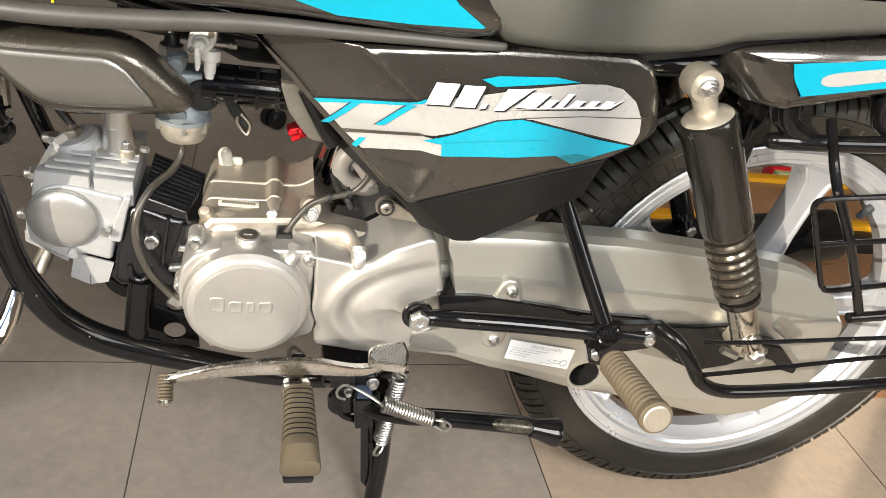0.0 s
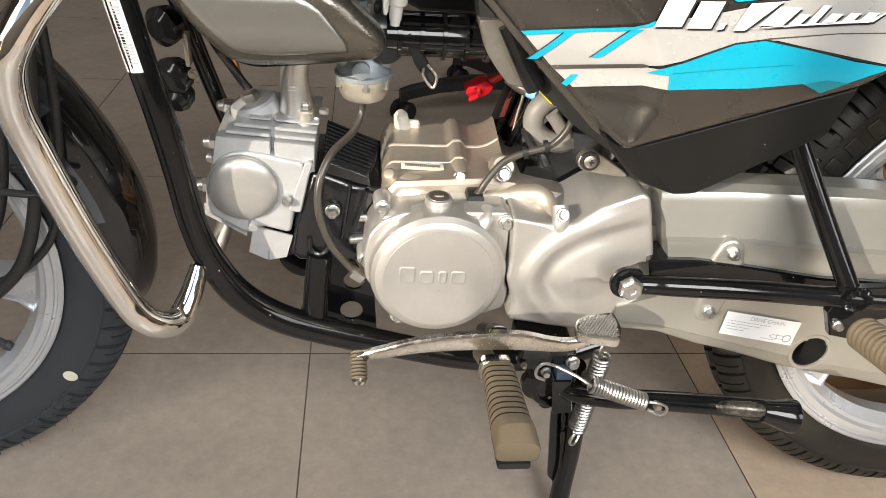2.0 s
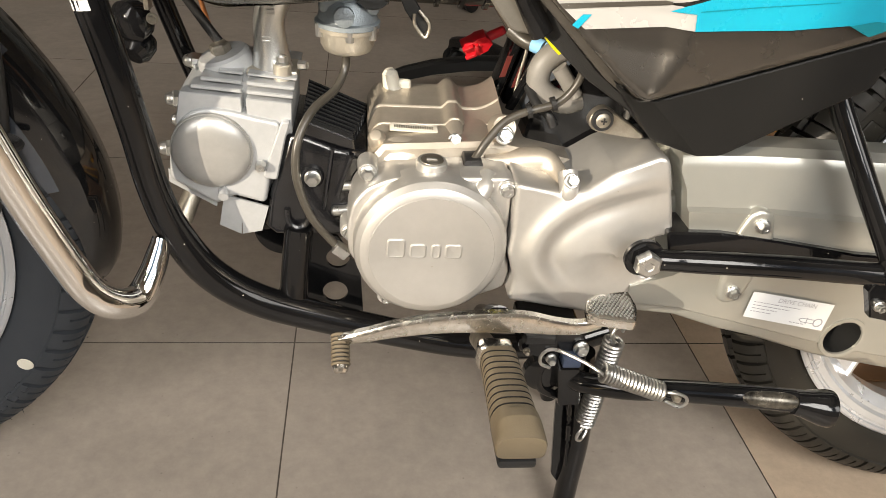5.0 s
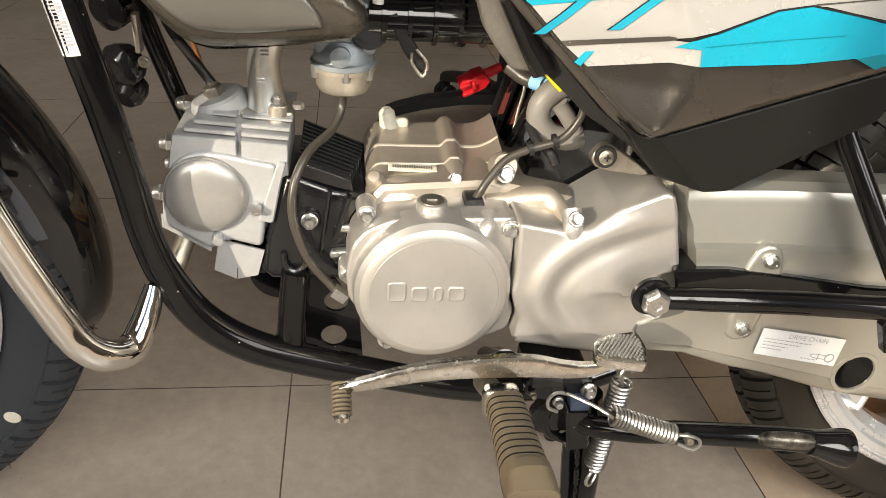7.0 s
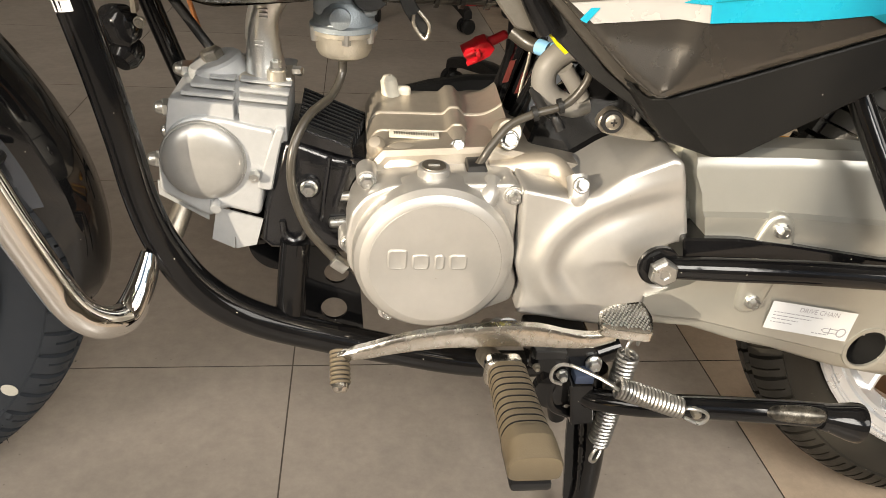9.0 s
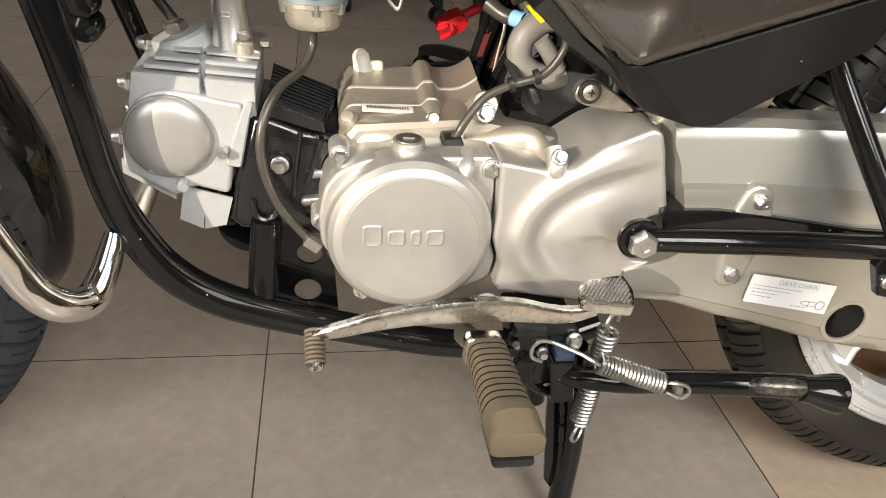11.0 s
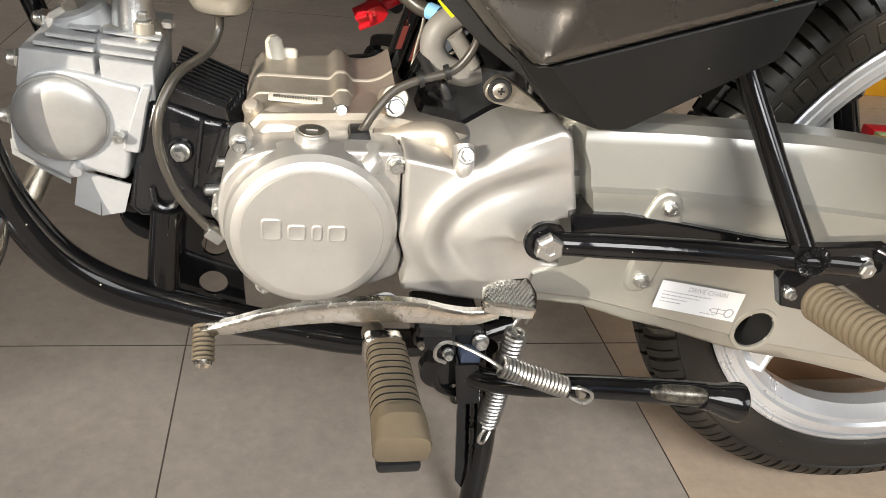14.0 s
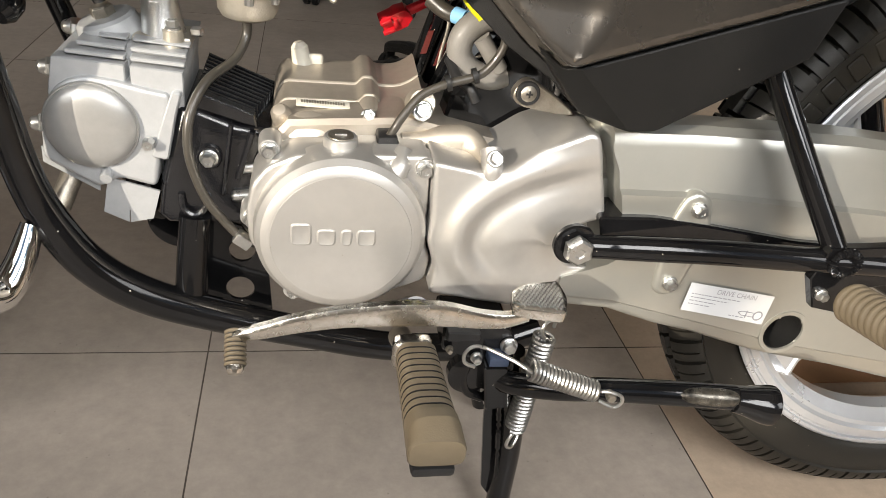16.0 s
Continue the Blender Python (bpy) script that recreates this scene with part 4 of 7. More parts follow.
# upper gearbox housing: sloping bands between raised casting lines, crossed by a rib
GB = [(0.8535, 0.400), (0.8545, 0.424), (0.858, 0.4335), (0.866, 0.4390), (0.8870, 0.4427), (0.8880, 0.4440), (0.8890, 0.4444), (0.8902, 0.4440), (0.9170, 0.4480), (0.9180, 0.4494), (0.9190, 0.4499), (0.9203, 0.4495), (0.955, 0.4545), (0.967, 0.4535), (0.978, 0.446), (0.980, 0.40)]


def gearbox_rise(x):
    left = max(0.0, -0.190 - x) / 0.016
    rib = math.exp(-((x + 0.1275) / 0.0075) ** 4)
    right = max(0.0, x + 0.108) / 0.024
    return -0.016 * left ** 3 + 0.0065 * rib + 0.011 * right * right


b = bmesh.new()
cols = []
for i in range(62):
    x = -0.206 + 0.122 * i / 61
    cols.append([b.verts.new((x, y, z + gearbox_rise(x) * min(1.0, max(0.0, (z - 0.412) / 0.025)))) for y, z in GB])
for p, q in zip(cols, cols[1:]):
    for k in range(len(GB) - 1):
        b.faces.new((p[k], p[k + 1], q[k + 1], q[k]))
b.faces.new(cols[0])
b.faces.new(cols[-1])
part("gearbox_top", b, M_CRANK, crank, sharp=28)
b = bmesh.new()
lathe(b, [(0.0, 0.0185), (0.008, 0.0180), (0.015, 0.0150), (0.019, 0.0090), (0.020, 0.0)], (-0.1765, 0.862, 0.4225), (0.0, -0.75, 0.66), 28)
bmesh.ops.scale(b, vec=(1.22, 1, 1), verts=b.verts, space=Matrix.Translation((0.1765, -0.862, -0.4225)))
part("bulge", b, M_CRANK, crank)
p_lathe("boss", [(0, 0.0085), (0.010, 0.0078), (0.014, 0.005), (0.015, 0)], (-0.197, 0.866, 0.434), (-0.2, -0.6, 0.75), M_CRANK, "", crank)
# number plate area with plain bars
lm = Matrix.Translation((-0.1655, 0.8765, 0.4440)) @ Matrix.Rotation(radians(2), 4, "Y") @ Matrix.Rotation(radians(-78), 4, "X")
b = bmesh.new()
box(b, -0.0215, 0.0215, -0.0012, 0.0008, -0.0052, 0.0052, 0.0006, lm)
pad = part("number_pad", b, M_CREAM, crank, "pale stamped number pad")
b = bmesh.new()
random.seed(11)
for i in range(17):
    x = -0.017 + i * 0.0021
    h = random.uniform(0.0016, 0.0024)
    box(b, x - 0.0006, x + 0.0006, -0.0016, -0.0010, -h, h, 0, lm)
part("stamped_bars", b, M_STEEL, pad)
# wing-shaped oil filler plug on the far side
b = bmesh.new()
lathe(b, [(0, 0.013), (0.010, 0.013), (0.012, 0.0115)], (-0.176, 0.955, 0.438), (0, 0, 1), 24)
lathe(b, [(0.010, 0.0115), (0.018, 0.0085), (0.030, 0.0075), (0.034, 0.004), (0.0345, 0.0)], (-0.180, 0.955, 0.438), (-0.18, 0, 1), 14)
box(b, -0.190, -0.164, 0.951, 0.959, 0.448, 0.462, 0.0035, None, 3)
part("oil_filler_plug", b, M_CREAM, bike, "pale plastic oil filler plug with a wing grip")

# left generator cover
cov = [(-0.221, 0.352), (-0.2235, 0.378), (-0.219, 0.402), (-0.207, 0.418), (-0.186, 0.4285), (-0.130, 0.4315), (-0.0855, 0.4325), (-0.0838, 0.386), (-0.0852, 0.366), (-0.0770, 0.340), (-0.0795, 0.317), (-0.105, 0.306), (-0.150, 0.302), (-0.192, 0.314)]
b = bmesh.new()
field_plate(b, rounded(cov, 0.006, 4, 0.006), 0.8055, 0.862, lambda x, z: 0.004 * max(0.0, min(1.0, (-0.150 - x) / 0.06)) + 0.006 * max(0.0, min(1.0, (0.345 - z) / 0.03)), 0.005, 0.0034, 0.0034)
gen = part("generator_cover", b, M_SILVER, bike, "satin silver painted generator cover with a raised mark", 50)
p_lathe("round_cap", [(-0.01, 0.0672), (0.010, 0.0668), (0.0165, 0.0652), (0.0215, 0.0610), (0.0238, 0.0562), (0.0242, 0.0540), (0.0248, 0.0535), (0.0250, 0.03), (0.0250, 0.0)], (-0.1510, 0.811, 0.3680), (0, -1, 0), M_SILVER, "", gen, 72, 20)
# raised plain strokes in place of the maker's mark
b = bmesh.new()
yb = 0.7862
for x0, w, h in ((-0.1895, 0.0155, 0.0185), (-0.1700, 0.0140, 0.0140), (-0.1520, 0.0085, 0.0140), (-0.1400, 0.0145, 0.0140)):
    slab(b, rounded([(x0, 0.3645), (x0 + w, 0.3645), (x0 + w, 0.3645 + h), (x0, 0.3645 + h)], 0.004, 4, 0.1), [(-0.0006, yb + 0.001), (0.0, yb - 0.0006), (0.0012, yb - 0.0011), (0.0020, yb - 0.0008)], 0, 0)
part("raised_mark", b, M_SILVER, gen)
oc = Vector((-0.1535, 0.8190, 0.4258))
b = bmesh.new()
lathe(b, [(-0.012, 0.0210), (-0.002, 0.0185), (0.003, 0.0150), (0.006, 0.0142), (0.007, 0.0130), (0.0145, 0.0128), (0.0155, 0.0118), (0.0155, 0.0)], oc, (0, -0.06, 1.0), 32)
cap = part("inspection_cap", b, M_SILVER, gen, "round silver inspection cap with a slotted dark centre")
b = bmesh.new()
lathe(b, [(0.0150, 0.0100), (0.0162, 0.0096), (0.0162, 0.0)], oc, (0, -0.06, 1.0), 24)
cc = part("cap_centre", b, M_STEEL, cap, "dark oily cap centre")
b = bmesh.new()
box(b, oc.x - 0.0045, oc.x + 0.0045, oc.y - 0.0022, oc.y - 0.0002, oc.z + 0.0155, oc.z + 0.0172, 0.0005)
part("cap_slot", b, M_ZINC, cc)
p_tube("cast_lug", [(-0.126, 0.806, 0.398), (-0.119, 0.802, 0.407), (-0.110, 0.806, 0.421), (-0.105, 0.818, 0.430)], [0.0070, 0.0085, 0.0085, 0.0075], M_SILVER, "", gen)
for x, y, z, r in ((-0.2062, 0.8275, 0.4242, 0.0066), (-0.0895, 0.806, 0.4225, 0.0066), (-0.187, 0.812, 0.307, 0.005), (-0.221, 0.83, 0.364, 0.0064)):
    p_lathe("bolt_boss", [(-0.02, 0.0090), (0.0, 0.0084), (0.0015, 0.0078)], (x, y, z), (0, -1, 0), M_SILVER, "", gen, 20)
    hexbolt(gen, (x, y - 0.002, z), r, 0.006, turn=random.random())

# front sprocket cover with its sweeping relief
SPC = [(-0.0845, 0.4335), (-0.042, 0.4255), (-0.026, 0.431), (-0.003, 0.447), (0.034, 0.462), (0.0415, 0.4585), (0.047, 0.440), (0.0605, 0.388), (0.047, 0.3865), (0.034, 0.3805), (0.0265, 0.3685), (0.0285, 0.3545), (0.039, 0.3445), (0.056, 0.3435), (0.052, 0.3175), (0.030, 0.308), (-0.004, 0.303), (-0.048, 0.311), (-0.078, 0.316), (-0.0755, 0.340), (-0.084, 0.366), (-0.0825, 0.386)]
GRV = [Vector(p) for p in smooth_line([(-0.010, 0.322), (-0.0300, 0.338), (-0.0455, 0.358), (-0.0460, 0.3748), (-0.0375, 0.3908), (-0.0186, 0.4069), (0.0055, 0.4176), (0.0323, 0.4259), (0.060, 0.432)], 5)]


def cover_height(x, z):
    """Distance to the sweeping crease, signed to its inner side."""
    best, side_, along = 9.0, 1.0, 0.0
    q = Vector((x, z))
    for i in range(len(GRV) - 1):
        a, c = GRV[i], GRV[i + 1]
        t = min(1.0, max(0.0, (q - a).dot(c - a) / (c - a).length_squared))
        w = q - a.lerp(c, t)
        if w.length < best:
            best = w.length
            d = c - a
            side_ = d.x * w.y - d.y * w.x
            along = (i + t) / (len(GRV) - 1)
    fade = min(1.0, along / 0.22) * min(1.0, (1 - along) / 0.35)
    s = best if side_ > 0 else -best
    h = -0.0044 * fade * math.exp(-((s - 0.014) / 0.011) ** 2) + 0.0016 * fade * math.exp(-((s + 0.002) / 0.006) ** 2)
    u = min(1.0, max(0.0, -s / 0.030))
    return 1.6 * (h - 0.0035 * fade * u * u * (3 - 2 * u))


b = bmesh.new()
field_plate(b, rounded(SPC, 0.004, 3, 0.006), 0.7930, 0.872, cover_height, 0.0032, 0.0038, 0.0038)
spc = part("sprocket_cover", b, M_SILVER, bike, "satin silver painted sprocket cover with a swept relief", 50)
b = bmesh.new()
tube(b, [(-0.039, 0.800, 0.418), (-0.039, 0.797, 0.428), (-0.040, 0.806, 0.440)], 0.0085, 14)
part("bolt_boss", b, M_SILVER, spc)
hexbolt(spc, (-0.0395, 0.7935, 0.4375), 0.0064, 0.006, (0, -0.85, 0.5))
# cast breather bulge and loom guide above the sprocket cover
p_tube("breather_casting", [(-0.104, 0.847, 0.427), (-0.085, 0.846, 0.428), (-0.068, 0.844, 0.431), (-0.052, 0.841, 0.432), (-0.043, 0.830, 0.428), (-0.039, 0.814, 0.423)], [0.008, 0.0095, 0.0120, 0.0120, 0.0090, 0.0070], M_CRANK, "cast breather channel", None)
p_slab("loom_grommet", rounded([(-0.125, 0.4305), (-0.1245, 0.4375), (-0.110, 0.4385), (-0.107, 0.4305)], 0.002, 3), [(0, 0.850), (0, 0.830), (0.001, 0.828)], M_CABLE, "black rubber loom grommet", None, 0, 0)
hexbolt(bike, (-0.130, 0.858, 0.441), 0.0068, 0.007, (0, -0.8, 0.6))
hexbolt(bike, (-0.089, 0.848, 0.453), 0.0080, 0.007, (0, -0.9, 0.35))
b = bmesh.new()
lathe(b, [(0, 0.0118), (0.018, 0.0112), (0.020, 0.0100)], (-0.089, 0.868, 0.452), (0, -0.9, 0.35), 20)
part("bolt_boss", b, M_CRANK, bike)

# cylinder head: fins behind, a proud cover plate with its round cap in front
HD = [(-0.375, 0.400), (-0.3755, 0.428), (-0.371, 0.439), (-0.366, 0.452), (-0.358, 0.466), (-0.344, 0.480), (-0.318, 0.482), (-0.268, 0.478), (-0.270, 0.452), (-0.283, 0.400), (-0.295, 0.370), (-0.333, 0.372)]
p_slab("cylinder_head", HD, [(0.010, 0.972), (0.002, 0.964), (0.002, 0.888), (0.004, 0.885)], M_CAST, "bare sand-cast aluminium cylinder head with fins", None, 0, 0, None, 45)
head_ob = bike.children[-1]
COV = [(-0.379, 0.393), (-0.3765, 0.425), (-0.3715, 0.439), (-0.363, 0.451), (-0.352, 0.458), (-0.341, 0.4605), (-0.319, 0.4575), (-0.299, 0.4525), (-0.281, 0.4495), (-0.284, 0.432), (-0.291, 0.404), (-0.2965, 0.370), (-0.325, 0.378), (-0.340, 0.368)]
b = bmesh.new()
field_plate(b, rounded(COV, 0.006, 4, 0.006), 0.8648, 0.890, lambda x, z: 0.0, 0.008, 0.0035, 0.0035)
part("head_cover", b, M_CAST, head_ob, sharp=40)
p_lathe("cam_cover", [(-0.010, 0.0352), (0.0016, 0.0352), (0.0028, 0.0345), (0.0028, 0.0336), (0.0056, 0.0331), (0.0076, 0.0312), (0.0094, 0.0280), (0.0108, 0.0234), (0.0118, 0.0168), (0.0124, 0.0090), (0.0126, 0.0)], (-0.3405, 0.8660, 0.4215), (0, -1, 0), M_COVER, "round domed cam cover", head_ob, 56, 28)
p_tube("flange_stud", [(-0.334, 0.866, 0.3825), (-0.333, 0.857, 0.380)], 0.0046, M_CAST, "", head_ob)
# fins run along the air stream, split by a vertical slot
for z0, z1, y0, x0, x1 in ((0.440, 0.4695, 0.8690, -0.364, -0.2715), (0.4715, 0.4752, 0.8735, -0.3555, -0.2705), (0.4772, 0.4808, 0.8790, -0.3480, -0.2695), (0.4826, 0.4852, 0.8880, -0.3340, -0.2680)):
    for a, c in ((x0, -0.3135), (-0.3098, x1)):
        b = bmesh.new()
        k = 0.075
        zl, zr = (-(a + 0.32) * k, -(c + 0.32) * k)
        slab(b, rounded([(a - (0.006 if z0 < 0.45 and a == x0 else 0), z0 + zl), (c, z0 + zr), (c, z1 + zr), (a, z1 + zl)], 0.0012, 2, 0.05), [(0.0004, 0.964), (0, 0.960), (0, y0 + 0.0012), (0.0008, y0)], 0, 0)
        part("head_fin", b, M_CAST, head_ob)
# bolted flange towards the barrel
p_slab("side_flange", rounded([(-0.280, 0.452), (-0.2725, 0.4515), (-0.277, 0.436), (-0.2855, 0.396), (-0.298, 0.398), (-0.289, 0.426)], 0.003, 3), [(0, 0.90), (0, 0.8625), (0.0012, 0.8612)], M_CAST, "", head_ob, 0, 0)
hexbolt(head_ob, (-0.2990, 0.8640, 0.411), 0.0048, 0.009, washer=False)
# tappet caps and nuts
for c, ax in (((-0.3335, 0.918, 0.4885), (-0.30, -0.1, 0.93)),):
    b = bmesh.new()
    lathe(b, [(-0.018, 0.0255), (-0.004, 0.0245), (0.0015, 0.0235), (0.004, 0.021), (0.0045, 0.0095)], c, ax, 30)
    tc = part("tappet_cap", b, M_CAST, head_ob, "round aluminium tappet cap")
    b = bmesh.new()
    lathe(b, [(0.003, 0.0095), (0.011, 0.0095), (0.0125, 0.008), (0.0125, 0)], c, ax, 6)
    part("cap_nut", b, M_STEEL, tc, sharp=25)
for x, y, z in ((-0.3695, 0.895, 0.456), (-0.3775, 0.884, 0.414), (-0.362, 0.945, 0.474), (-0.378, 0.94, 0.418)):
    b = bmesh.new()
    lathe(b, [(-0.004, 0.0078), (0.0, 0.0078), (0.0055, 0.0078), (0.0068, 0.0066)], (x, y, z), (-0.95, -0.25, 0.1), 6)
    lathe(b, [(0.005, 0.0062), (0.0085, 0.0060), (0.0115, 0.0046), (0.0130, 0.0022), (0.0133, 0)], (x, y, z), (-0.95, -0.25, 0.1), 16)
    part("dome_nut", b, M_ZINC, head_ob, "bright dome nut")
# heat shields under the head
b = bmesh.new()
slab(b, [(-0.381, 0.400), (-0.340, 0.378), (-0.342, 0.3625), (-0.3815, 0.387)], [(0, 0.8735), (0, 0.8715)], 0, 0)
part("heat_shield", b, M_CAST, bike, "thin grey sheet heat shield")
b = bmesh.new()
slab(b, [(-0.334, 0.377), (-0.295, 0.366), (-0.302, 0.3405), (-0.320, 0.3365), (-0.3195, 0.348), (-0.3202, 0.348), (-0.3210, 0.3365), (-0.340, 0.346)], [(0, 0.869), (0, 0.867)], 0, 0)
part("heat_shield", b, M_CAST, bike, "thin grey sheet heat shield")

# black cylinder barrel
BR = [(-0.299, 0.345), (-0.293, 0.380), (-0.276, 0.440), (-0.262, 0.440), (-0.232, 0.428), (-0.207, 0.424), (-0.215, 0.345), (-0.228, 0.336), (-0.290, 0.336)]
p_slab("cylinder_barrel", BR, [(0.003, 0.965), (0, 0.960), (0, 0.872), (0.003, 0.866), (0.006, 0.8645)], M_BLACKFIN, "gloss black painted cylinder barrel with long fins", None, 0, 3, None, 50)
bar = bike.children[-1]
for i in range(10):
    y = 0.878 + i * 0.0098
    z0, z1 = 0.4530, 0.4370 - 0.0009 * i
    b = bmesh.new()
    slab(b, [(-0.266, z0 - 0.020), (-0.263, z0), (-0.219 + 0.0017 * i, z1), (-0.219 + 0.0017 * i, z1 - 0.012)], [(0.0, y + 0.0022), (0, y - 0.0014), (0.0008, y - 0.0022)], 0, 0)
    part("barrel_fin", b, M_BLACKFIN, bar)
p_slab("barrel_shelf", [(-0.264, 0.440), (-0.263, 0.4530), (-0.219, 0.4365), (-0.217, 0.426), (-0.228, 0.4285)], [(0, 0.875), (0, 0.8655), (0.0012, 0.8645)], M_BLACKFIN, "", bar, 0, 0)
p_slab("barrel_rib", [(-0.2470, 0.368), (-0.2385, 0.430), (-0.2345, 0.430), (-0.2430, 0.368)], [(0, 0.87), (0, 0.8595), (0.0012, 0.858)], M_BLACKFIN, "", bar, 0, 0)
p_slab("barrel_rib", [(-0.2350, 0.383), (-0.2225, 0.424), (-0.2180, 0.423), (-0.2305, 0.381)], [(0, 0.87), (0, 0.8595), (0.0012, 0.858)], M_BLACKFIN, "", bar, 0, 0)
p_tube("casting_loop", [(-0.278, 0.864, 0.366), (-0.2765, 0.862, 0.354), (-0.269, 0.861, 0.348), (-0.261, 0.862, 0.352), (-0.257, 0.864, 0.366)], 0.003, M_BLACKFIN, "", bar, seg=8)
p_lathe("bolt_boss", [(-0.01, 0.0105), (0.0, 0.010), (0.001, 0.009)], (-0.2545, 0.861, 0.400), (0, -1, 0), M_BLACKFIN, "", bar, 20)
hexbolt(bar, (-0.2545, 0.8605, 0.400), 0.0072, 0.007, turn=0.1)
# barrel base flange with steel studs
p_slab("base_flange", [(-0.222, 0.338), (-0.206, 0.418), (-0.196, 0.424), (-0.205, 0.335)], [(0, 0.965), (0, 0.868), (0.003, 0.865)], M_CRANK, "", crank, 0, 0)
for x, y, z in ((-0.232, 0.862, 0.368), (-0.226, 0.866, 0.392)):
    p_lathe("stud", [(-0.004, 0.005), (0.020, 0.005), (0.022, 0.0035)], (x + 0.016, y, z), (-1, 0, -0.1), M_ZINC, "bright steel stud", crank, 12)
# exhaust port pipe stub beneath
p_tube("exhaust_pipe", [(-0.315, 0.905, 0.375), (-0.308, 0.915, 0.335), (-0.275, 0.935, 0.318), (-0.20, 0.96, 0.30), (0.0, 1.0, 0.27), (0.25, 1.02, 0.29)], 0.019, M_BLACK, "black exhaust pipe")
p_lathe("silencer", [(-0.20, 0.024), (-0.17, 0.040), (-0.10, 0.047), (0.26, 0.047), (0.272, 0.042), (0.275, 0.02)], (0.50, 1.035, 0.320), (0.985, 0.03, 0.12), M_BLACK, "black exhaust silencer")

# intake pipe, carburettor, fuel tap
intake = p_tube("intake_pipe", [(-0.2905, 0.914, 0.478), (-0.292, 0.915, 0.500), (-0.2925, 0.916, 0.525), (-0.283, 0.917, 0.548), (-0.262, 0.916, 0.562), (-0.240, 0.915, 0.566)], [0.0185, 0.0150, 0.0135, 0.0135, 0.0135, 0.0135], M_PIPE, "bare aluminium intake pipe")
for z, x, k in ((0.538, -0.2900, 3), (0.512, -0.2945, 2)):
    for q in range(k):
        b = bmesh.new()
        box(b, x - 0.0035, x + 0.0035, 0.9010, 0.9035, z - 0.0008 - 0.0032 * q, z + 0.0008 - 0.0032 * q, 0.0005)
        part("cast_bar", b, M_PIPE, intake)
b = bmesh.new()
box(b, -0.3125, -0.268, 0.897, 0.935, 0.4755, 0.4845, 0.003)
for x, y in ((-0.281, 0.897), (-0.300, 0.930)):
    lathe(b, [(0, 0.0082), (0.014, 0.0078), (0.015, 0.007)], (x, y, 0.476), (0, 0, 1), 18)
fl = part("intake_flange", b, M_BOWL, bike, "cast aluminium intake flange")
hexbolt(fl, (-0.281, 0.897, 0.4905), 0.0058, 0.006, (0, 0, 1))
hexbolt(fl, (-0.269, 0.905, 0.488), 0.0042, 0.008, (0.9, -0.4, 0.1), washer=False)
b = bmesh.new()
lathe(b, [(0, 0.004), (0.002, 0.014), (0.005, 0.0205), (0.010, 0.0235), (0.022, 0.0245), (0.023, 0.0275), (0.0265, 0.0275), (0.027, 0.025)], (-0.2255, 0.914, 0.4965), (0, 0, 1), 36)
bowl = part("float_bowl", b, M_BOWL, bike, "matt alloy carburettor float bowl")
b = bmesh.new()
lathe(b, [(0.027, 0.0285), (0.031, 0.0285), (0.0325, 0.026), (0.045, 0.024), (0.050, 0.020)], (-0.2255, 0.914, 0.4965), (0, 0, 1), 30)
box(b, -0.250, -0.198, 0.896, 0.932, 0.535, 0.580, 0.006, None, 3)
lathe(b, [(0, 0.0135), (0.010, 0.0120), (0.021, 0.0110), (0.022, 0.009)], (-0.2350, 0.905, 0.575), (0, 0, 1), 24)
lathe(b, [(0, 0.0085), (0.006, 0.0085), (0.007, 0.006)], (-0.228, 0.8885, 0.537), (0, -1, 0), 18)
cb = part("carburettor", b, M_BLUEG, bike, "blue-grey cast carburettor body")
for a in range(3):
    an = 0.6 + a * 2.1
    b = bmesh.new()
    lathe(b, [(0.018, 0.0035), (0.024, 0.0042), (0.030, 0.0042)], (-0.2255 + math.cos(an) * 0.026, 0.914 - abs(math.sin(an)) * 0.024, 0.4965), (0, 0, 1), 10)
    part("bowl_screw", b, M_ZINC, bowl)
b = bmesh.new()
lathe(b, [(0, 0.0118), (0.009, 0.0118), (0.0095, 0.0105)], (-0.2355, 0.905, 0.5960), (0.05, 0, 1), 10)
top_cap = part("slide_top", b, M_ZINC, cb, "bright carburettor top with throttle cable", 25)
b = bmesh.new()
lathe(b, [(0, 0.0075), (0.008, 0.0070), (0.012, 0.0052), (0.030, 0.0046), (0.10, 0.0042)], (-0.2350, 0.905, 0.6055), (0.05, 0, 1), 18)
part("cable_boot", b, M_CABLE, top_cap, "black rubber cable boot")
b = bmesh.new()
slab(b, rounded([(-0.2390, 0.5985), (-0.2225, 0.6030), (-0.2180, 0.5980), (-0.2215, 0.5850), (-0.2300, 0.5770), (-0.2370, 0.5860)], 0.0035, 3), [(0, 0.897), (0, 0.8885), (0.0015, 0.886)], 0, 0)
lathe(b, [(0, 0.0070), (0.002, 0.0066), (0.0026, 0.0050)], (-0.2300, 0.8865, 0.5905), (0, -1, 0), 20)
part("choke_plate", b, M_BLUEG, cb)
hexbolt(cb, (-0.2213, 0.886, 0.5985), 0.0026, 0.002, material=M_STEEL, washer=False)
b = bmesh.new()
